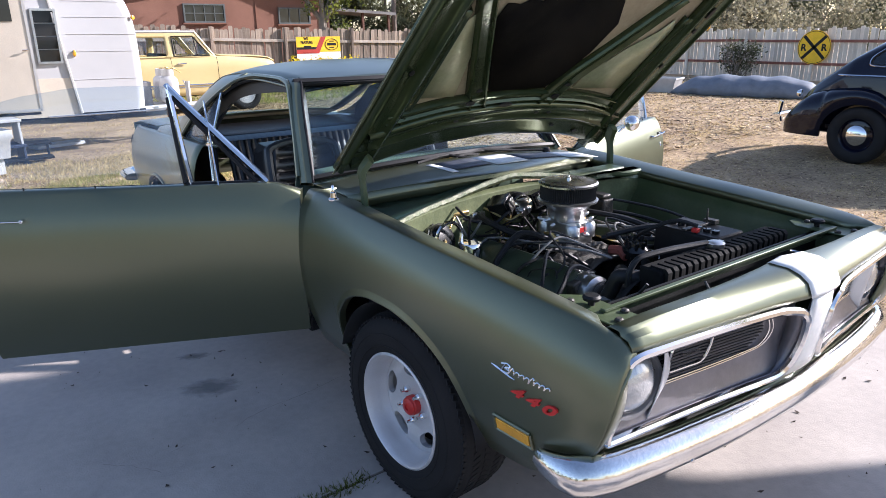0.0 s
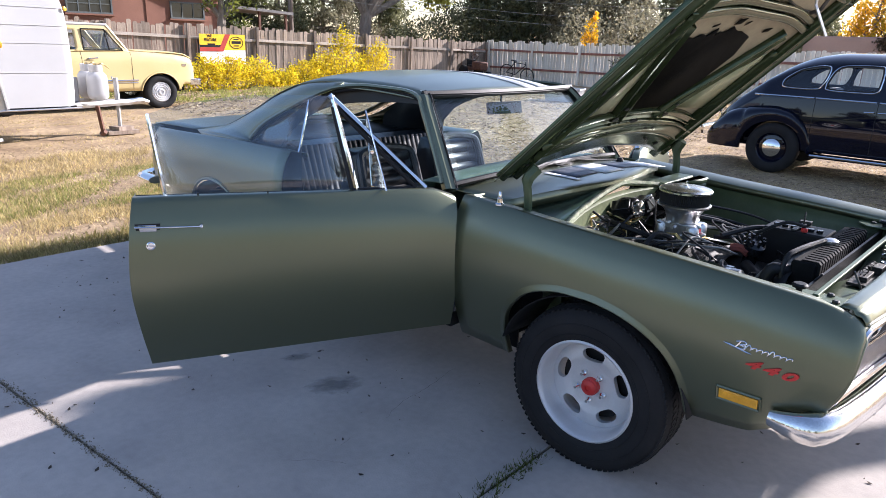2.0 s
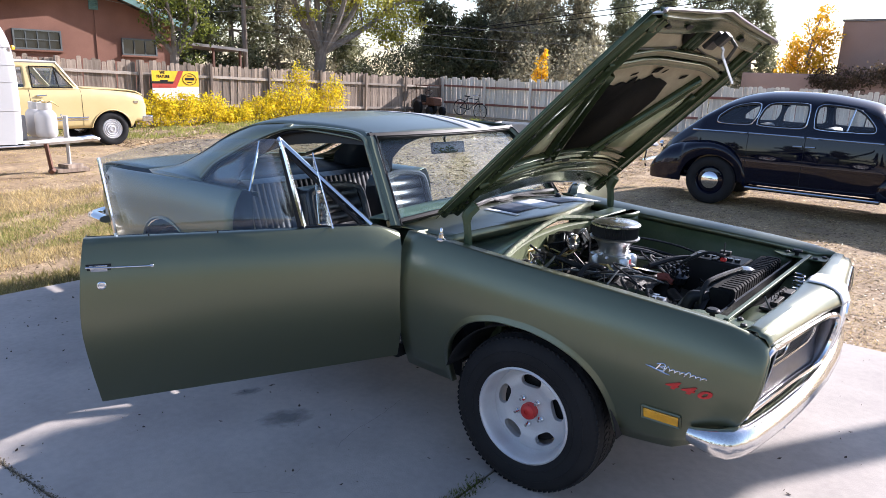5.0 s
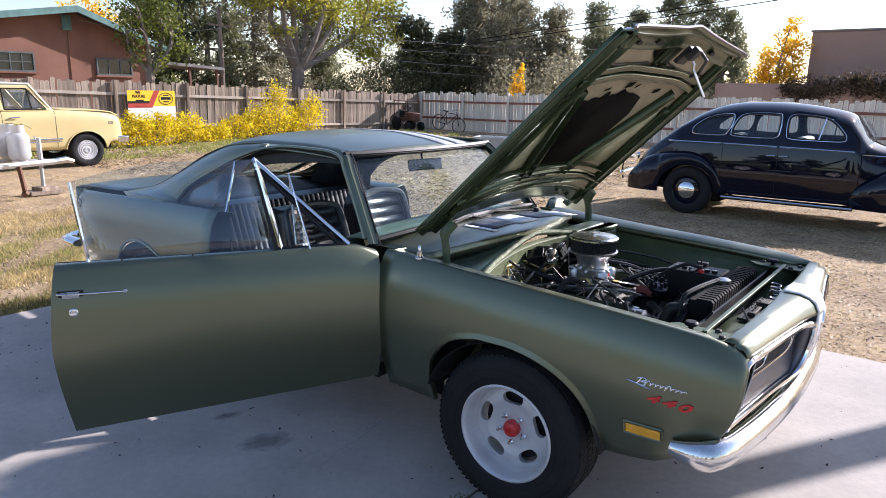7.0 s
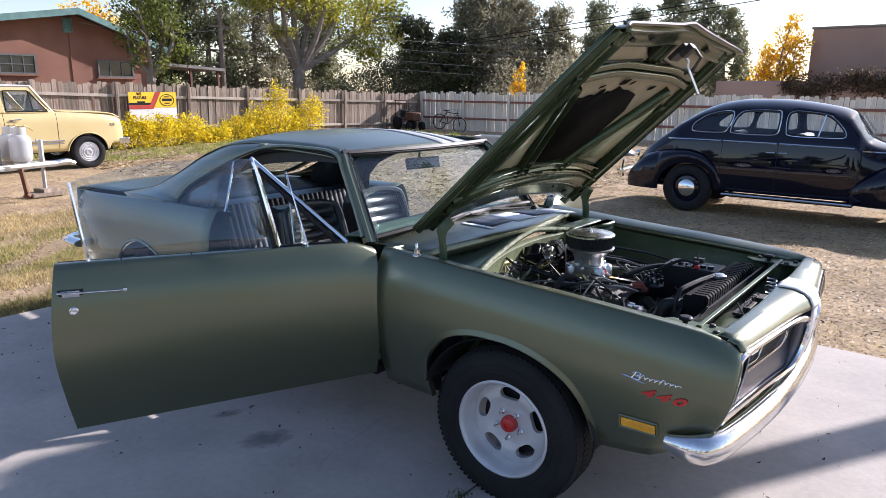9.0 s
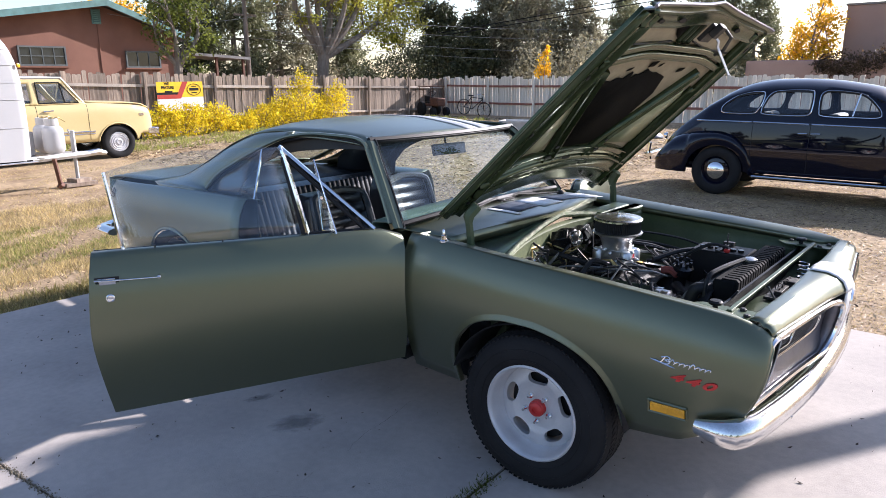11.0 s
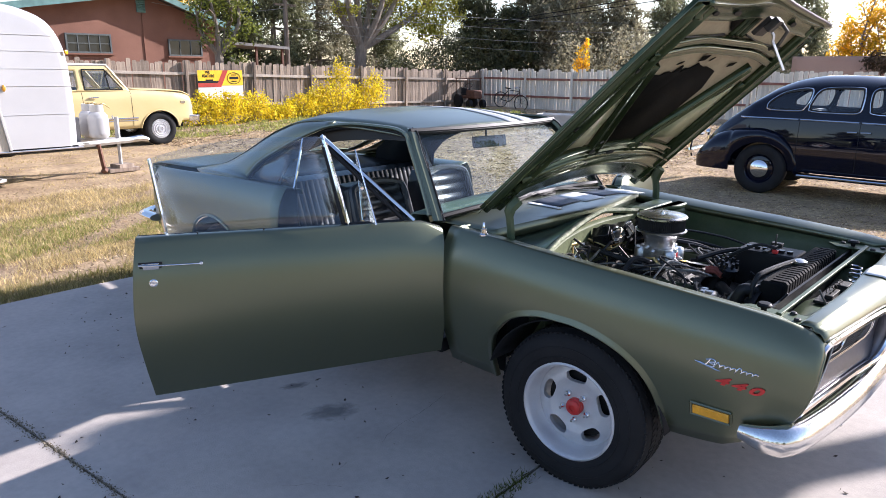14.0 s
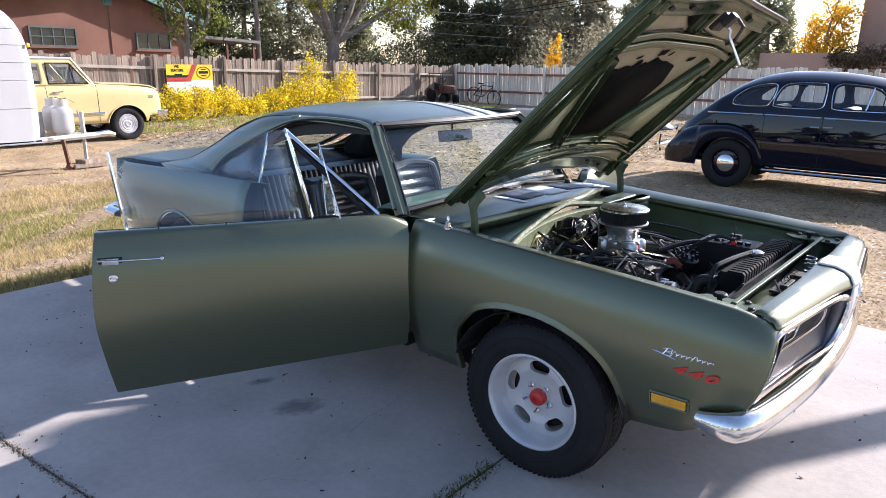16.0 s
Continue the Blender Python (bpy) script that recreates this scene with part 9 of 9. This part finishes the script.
tp = thing("tarp_pile", "long low heap under a blue-grey tarpaulin", "tarpaulin", pose(-8.3, 15.6, -0.08, 0, 0, 17))
bm = BM()
rows = []
for u in span(-1.95, 1.95, 30):
    e = max(0.0, 1 - abs(u / 1.95) ** 5)
    row = []
    for a in span(0, math.pi, 13):
        r = 1 + 0.07 * noise.noise((u * 2.2, a * 2, 1))
        row.append((u, -0.62 * math.cos(a) * (0.4 + 0.6 * e) * r, max(0.0, 0.50 * math.sin(a) ** 0.8 * e * r + 0.02 * math.sin(u * 9))))
    rows.append(row)
grid(bm, rows)
part("cover", bm, TARP, tp, solid=0.01)
wb = thing("grey_tub", "pale grey tub beside the tarpaulin heap", "tub", pose(-10.6, 15.0, -0.08, 0, 0, 17))
bm = BM()
rows = [[(x * k, y * k, z) for x, y in ((-0.55, -0.35), (0.55, -0.35), (0.55, 0.35), (-0.55, 0.35))] for z, k in ((0.0, 0.85), (0.32, 0.98), (0.36, 1.04), (0.40, 1.04))]
vv = grid(bm, rows, loop=True)
bm.faces.new(vv[0])
part("tub", bm, WHITE_DULL, wb, solid=0.02, bevel=0.01)


def bicycle(at, turn, m_):
    b = thing("bicycle", "old dark bicycle leaning by the fence", "bicycle", pose(*at, 0, 8, turn))
    for x in (-0.52, 0.52):
        bm = BM()
        tube(bm, [(x + 0.33 * math.cos(a), 0, 0.33 + 0.33 * math.sin(a)) for a in span(0, 6.283, 29)], 0.02, 6)
        for k in range(8):
            tube(bm, [(x, 0, 0.33), (x + 0.32 * math.cos(k * 0.785), 0, 0.33 + 0.32 * math.sin(k * 0.785))], 0.004, 4)
        part("wheel", bm, RUBBER, b)
    bm = BM()
    for p, q in (((-0.52, 0, 0.33), (-0.08, 0, 0.30)), ((-0.08, 0, 0.30), (0.36, 0, 0.78)), ((-0.22, 0, 0.80), (0.34, 0, 0.82)), ((-0.22, 0, 0.84), (-0.08, 0, 0.30)), ((-0.52, 0, 0.33), (-0.2, 0, 0.78)), ((0.52, 0, 0.33), (0.33, 0, 0.92))):
        tube(bm, [p, q], 0.018, 6)
    part("frame", bm, m_, b)
    bm = BM()
    tube(bm, smooth_path([(0.20, -0.28, 0.98), (0.34, -0.15, 1.0), (0.34, 0.15, 1.0), (0.20, 0.28, 0.98)], 4), 0.014, 6)
    part("handlebar", bm, CHROME_OLD, b)
    bm = BM()
    box(bm, (-0.24, 0, 0.87), (0.26, 0.15, 0.05))
    part("saddle", bm, BLACK, b, bevel=0.02)


bicycle((-17.5, 21.6, -0.08), 8, BLACK)
cart = thing("garden_tractor", "old rusty garden tractor parked at the fence corner", "tractor", pose(-19.05, 20.7, -0.08, 0, 0, -20))
bm = BM()
box(bm, (0.35, 0, 0.62), (0.75, 0.42, 0.36))
box(bm, (-0.35, 0, 0.50), (0.70, 0.62, 0.14))
body_ = part("body", bm, RUST, cart, bevel=0.05)
bm = BM()
box(bm, (-0.45, 0, 0.72), (0.10, 0.42, 0.34))
box(bm, (-0.28, 0, 0.60), (0.36, 0.42, 0.10))
part("seat", bm, BLACK, cart, bevel=0.04)
bm = BM()
tube(bm, [(0.0, 0, 0.75), (-0.12, 0, 0.98)], 0.02, 6)
tube(bm, [(-0.12 + 0.06 * math.sin(a), 0.17 * math.cos(a), 0.99 + 0.10 * math.sin(a)) for a in span(0, 6.283, 19)], 0.014, 5)
part("steering_wheel", bm, BLACK, cart)
for x, y, r in ((-0.42, 0.38, 0.32), (-0.42, -0.38, 0.32), (0.55, 0.34, 0.20), (0.55, -0.34, 0.20)):
    bm = BM()
    lathe(bm, [(r * 0.5, -0.07), (r * 0.95, -0.08), (r, -0.04), (r, 0.04), (r * 0.95, 0.08), (r * 0.5, 0.07), (0.05, 0.04), (0, 0.04)], out_axis((x, y, r), (0, 1, 0)), 24)
    part("wheel", bm, RUBBER, cart)
bm = BM()
box(bm, (-0.2, 0, 1.30), (1.1, 0.75, 0.04))
for x in (-0.7, 0.3):
    for y in (-0.33, 0.33):
        tube(bm, [(x, y, 0.55), (x, y, 1.30)], 0.018, 6)
part("canopy", bm, RUST, cart)


# ---- fences round the yard, their boards last ----
fence("wood_fence", "weathered brown dog-eared board fence with posts and rails", (-20.0, 22.4), (-20.0, -9.0), 1.78, WOOD, WOOD, WOOD_RAIL, 21, (0.40, 1.38), 1, 1.12, -0.15)
fence("pale_fence", "silvery weathered board fence with red lower rail", (12.0, 22.5), (-20.0, 22.5), 1.68, WOOD_PALE, WOOD_PALE, WOOD_RED, 22, (0.55, 1.3), 1)


# ---- grass, litter, stains ----
def blades(name, label, n, boxes, h, material, seed, width=0.006, patch=0.0, keep=None):
    g = np.random.default_rng(seed)
    area = np.array([(b[1] - b[0]) * (b[3] - b[2]) for b in boxes])
    pick = g.choice(len(boxes), n, p=area / area.sum())
    b = np.array(boxes, float)[pick]
    x, y = b[:, 0] + (b[:, 1] - b[:, 0]) * g.random(n), b[:, 2] + (b[:, 3] - b[:, 2]) * g.random(n)
    if patch:
        d = np.sin(x * 2.1 + 1.3 * np.sin(y * 1.7)) * np.cos(y * 2.6 + np.sin(x * 3.1)) + 0.6 * np.sin(x * 7 + y * 5)
        ok = d + g.normal(size=n) * 0.4 > patch
        x, y = x[ok], y[ok]
    n = len(x)
    z = np.array([ground_z(a, c) for a, c in zip(x, y)]) if keep is None else np.full(n, keep)
    hh = h * (0.45 + 0.9 * g.random(n))
    a = g.random(n) * 6.283
    lean = hh * (0.2 + 0.9 * g.random(n))
    la = g.random(n) * 6.283
    w = width * (0.6 + 0.8 * g.random(n))
    p0 = np.stack([x - w * np.cos(a), y - w * np.sin(a), z], 1)
    p1 = np.stack([x + w * np.cos(a), y + w * np.sin(a), z], 1)
    p2 = np.stack([x + lean * np.cos(la), y + lean * np.sin(la), z + hh], 1)
    v = np.stack([p0, p1, p2], 1).reshape(-1, 3)
    ob = stuff_mesh(name, v, np.arange(3 * n).reshape(-1, 3), material)
    return tagged(ob, label, "grass", kind="stuff")


blades("dry_grass", "dry golden grass along the concrete and yard", 70000, [(-5.6, -4.22, -3.6, 2.5), (-9.0, -5.2, -3.5, 2.5)], 0.05, GRASS_DRY, 1, 0.005, -0.3)
blades("edge_grass", "taller brown-green grass at the concrete edge", 9000, [(-4.75, -4.26, -3.6, 2.2)], 0.07, GRASS_EDGE, 2, 0.005)
blades("green_grass", "patch of green grass in the dry yard", 20000, [(-7.6, -5.7, -1.6, 0.9)], 0.035, GRASS_GREEN, 3, 0.005, -0.1)
blades("yard_grass", "sparse trampled dry grass over the yard", 110000, [(-19, -4, 2.5, 20), (-19, -9, -3, 3)], 0.022, GRASS_DRY, 4, 0.007, -0.3)
blades("near_grass", "short trampled straw round the parked sedan", 90000, [(-5, 3, 2.2, 9.5)], 0.014, GRASS_DRY, 7, 0.003, -0.6)
blades("far_grass", "pale green-yellow grass below the shrubs", 16000, [(-19.3, -15.2, 2, 20)], 0.11, GRASS_GREEN, 5, 0.014, -0.2)
blades("joint_weeds", "low dark weeds growing in the concrete joint by the tyre", 620, [(-0.20, -0.10, -1.30, -0.90), (-0.17, -0.13, -2.2, -0.95)], 0.026, LEAF_LOCUST, 6, 0.003, keep=FLOOR - 0.006)

def straw(name, label, n, boxes, size, material, seed):
    """Flat-lying bits of straw, bark and dead leaf on the soil."""
    g = np.random.default_rng(seed)
    area = np.array([(b[1] - b[0]) * (b[3] - b[2]) for b in boxes])
    b = np.array(boxes, float)[g.choice(len(boxes), n, p=area / area.sum())]
    x, y = b[:, 0] + (b[:, 1] - b[:, 0]) * g.random(n), b[:, 2] + (b[:, 3] - b[:, 2]) * g.random(n)
    z = np.array([ground_z(p, q) for p, q in zip(x, y)]) + 0.006 + 0.01 * g.random(n)
    L, w, a = size * (0.4 + 1.2 * g.random(n) ** 2), size * (0.10 + 0.22 * g.random(n) ** 2), g.random(n) * 6.283
    tip, roll = (g.random(n) - 0.5) * L * 0.7, (g.random(n) - 0.5) * w * 1.6
    c, d = np.cos(a), np.sin(a)
    v = np.stack([np.stack([x + u * L * c - k * w * d, y + u * L * d + k * w * c, z + u * tip + k * roll], 1) for u, k in ((-0.5, 0), (0, -0.5), (0.5, 0), (0, 0.5))], 1).reshape(-1, 3)
    return tagged(stuff_mesh(name, v, np.arange(4 * n).reshape(-1, 4), material), label, "litter", kind="stuff")


STRAW = leaf_mat("bleached_straw", (0.40, 0.29, 0.16), (0.66, 0.52, 0.32), thin=0.1)
CHAFF = leaf_mat("brown_chaff", (0.07, 0.045, 0.025), (0.16, 0.10, 0.055), thin=0.1)
NEAR, LEFT, FAR = (-6.5, 3.5, 2.15, 9.5), (-9.5, -4.4, -3.4, 6.0), (-19.0, -4.0, 4.0, 21.0)
straw("straw_litter", "bleached straw scattered over the trampled yard", 60000, [NEAR, LEFT], 0.045, STRAW, 31)
straw("chaff_litter", "dark brown bark and leaf bits on the yard soil", 45000, [NEAR, LEFT], 0.040, CHAFF, 32)
straw("far_straw", "clumps of bleached straw on the far yard", 30000, [FAR], 0.11, STRAW, 33)
straw("far_chaff", "dark clods and leaf bits on the far yard", 26000, [FAR], 0.10, CHAFF, 34)

# fallen leaves and small stones on the slab
g = np.random.default_rng(11)
n = 620
x, y = g.uniform(-4.0, 2.2, n), g.uniform(-2.8, 1.9, n)
s = 0.0025 + 0.010 * g.random(n) ** 2.5
a = g.random(n) * 6.283
q = np.stack([np.stack([x + s * np.cos(a + k * 1.571) * (1.4 if k % 2 else 0.8), y + s * np.sin(a + k * 1.571) * (1.4 if k % 2 else 0.8), np.full(n, FLOOR + 0.003) + (0.006 * (k == 1))], 1) for k in range(4)], 1).reshape(-1, 3)
tagged(stuff_mesh("leaf_litter", q, np.arange(4 * n).reshape(-1, 4), mat("dead_leaf", (0.05, 0.035, 0.025), 0.9, 0, big=(20, 0.4), bump=(60, 0.0))), "small dark dead leaves and grit on the concrete", "litter", kind="stuff")


def soak_mat(name, color):
    """A dried soak mark: densest in the middle, thinning out unevenly to its rim."""
    m = mat(name, color, 0.85, 0, big=(6, 0.2), fine=(60, 0.15), bump=(140, 0.1))
    nt = m.node_tree
    tc, ln, nz, ma, mr = (nt.nodes.new("ShaderNode" + k) for k in ("TexCoord", "VectorMath", "TexNoise", "Math", "MapRange"))
    ln.operation, nz.inputs["Scale"].default_value = "LENGTH", 2.6
    nt.links.new(tc.outputs["Object"], ln.inputs[0])
    nt.links.new(tc.outputs["Object"], nz.inputs["Vector"])
    ma.operation, ma.inputs[1].default_value = "MULTIPLY_ADD", 0.9
    nt.links.new(nz.outputs["Fac"], ma.inputs[0])
    nt.links.new(ln.outputs["Value"], ma.inputs[2])
    mr.inputs["From Min"].default_value, mr.inputs["From Max"].default_value = 0.75, 1.30
    mr.inputs["To Min"].default_value, mr.inputs["To Max"].default_value = 0.5, 0.0
    nt.links.new(ma.outputs[0], mr.inputs["Value"])
    tr, mx = nt.nodes.new("ShaderNodeBsdfTransparent"), nt.nodes.new("ShaderNodeMixShader")
    nt.links.new(mr.outputs[0], mx.inputs[0])
    nt.links.new(tr.outputs[0], mx.inputs[1])
    nt.links.new(nt.nodes["Principled BSDF"].outputs[0], mx.inputs[2])
    nt.links.new(mx.outputs[0], nt.nodes["Material Output"].inputs["Surface"])
    return m


def stain(x, y, rx, ry, turn, material, label):
    bm = BM()
    bm.faces.new([bm.verts.new((1.25 * math.cos(a), 1.25 * math.sin(a), 0)) for a in span(0, 2 * math.pi, 29)[:-1]])
    ob = part("oil_stain", bm, material)
    ob.matrix_world = pose(x, y, FLOOR + 0.004, 0, 0, turn) @ Matrix.Diagonal((rx, ry, 1, 1))
    tagged(ob, label, "stain", "oil stains")


SOAK = soak_mat("dried_oil_soak", (0.22, 0.21, 0.205))
stain(-1.20, -1.16, 0.115, 0.17, -25, SOAK, "faint grey oil stain soaked into the concrete"), stain(-1.58, -1.12, 0.05, 0.10, -20, SOAK, "faint grey oil stain soaked into the concrete")

# crumbled dirt and grit along the long joint
g = np.random.default_rng(21)
n = 5200
x = g.uniform(-4.0, 2.4, n)
w = 0.011 * (0.7 + 0.9 * np.abs(np.sin(x * 3.7) * np.sin(x * 1.3 + 1)))
y = joint_y(x) + g.normal(size=n) * w
r = 0.0018 + 0.0045 * g.random(n) ** 3
tet = np.array([(1, 0, -0.4), (-0.6, 0.9, -0.4), (-0.6, -0.9, -0.4), (0, 0, 0.9)])
a = g.random(n) * 6.283
tx = tet[None, :, 0] * np.cos(a)[:, None] - tet[None, :, 1] * np.sin(a)[:, None]
ty = tet[None, :, 0] * np.sin(a)[:, None] + tet[None, :, 1] * np.cos(a)[:, None]
v = np.stack([x[:, None] + tx * r[:, None], y[:, None] + ty * r[:, None], FLOOR - 0.001 + (tet[None, :, 2] + 0.4) * r[:, None]], 2).reshape(-1, 3)
f = (np.array([(0, 1, 3), (1, 2, 3), (2, 0, 3), (0, 2, 1)])[None] + 4 * np.arange(n)[:, None, None]).reshape(-1, 3)
tagged(stuff_mesh("joint_grit", v, f, mat("joint_grit", (0.07, 0.055, 0.035), 0.95, 0, color2=(0.34, 0.29, 0.21), big=(60, 0.4), fine=(200, 0.3), bump=(100, 0.0))), "crumbled brown dirt and grit along the concrete joint", "grit", kind="stuff")
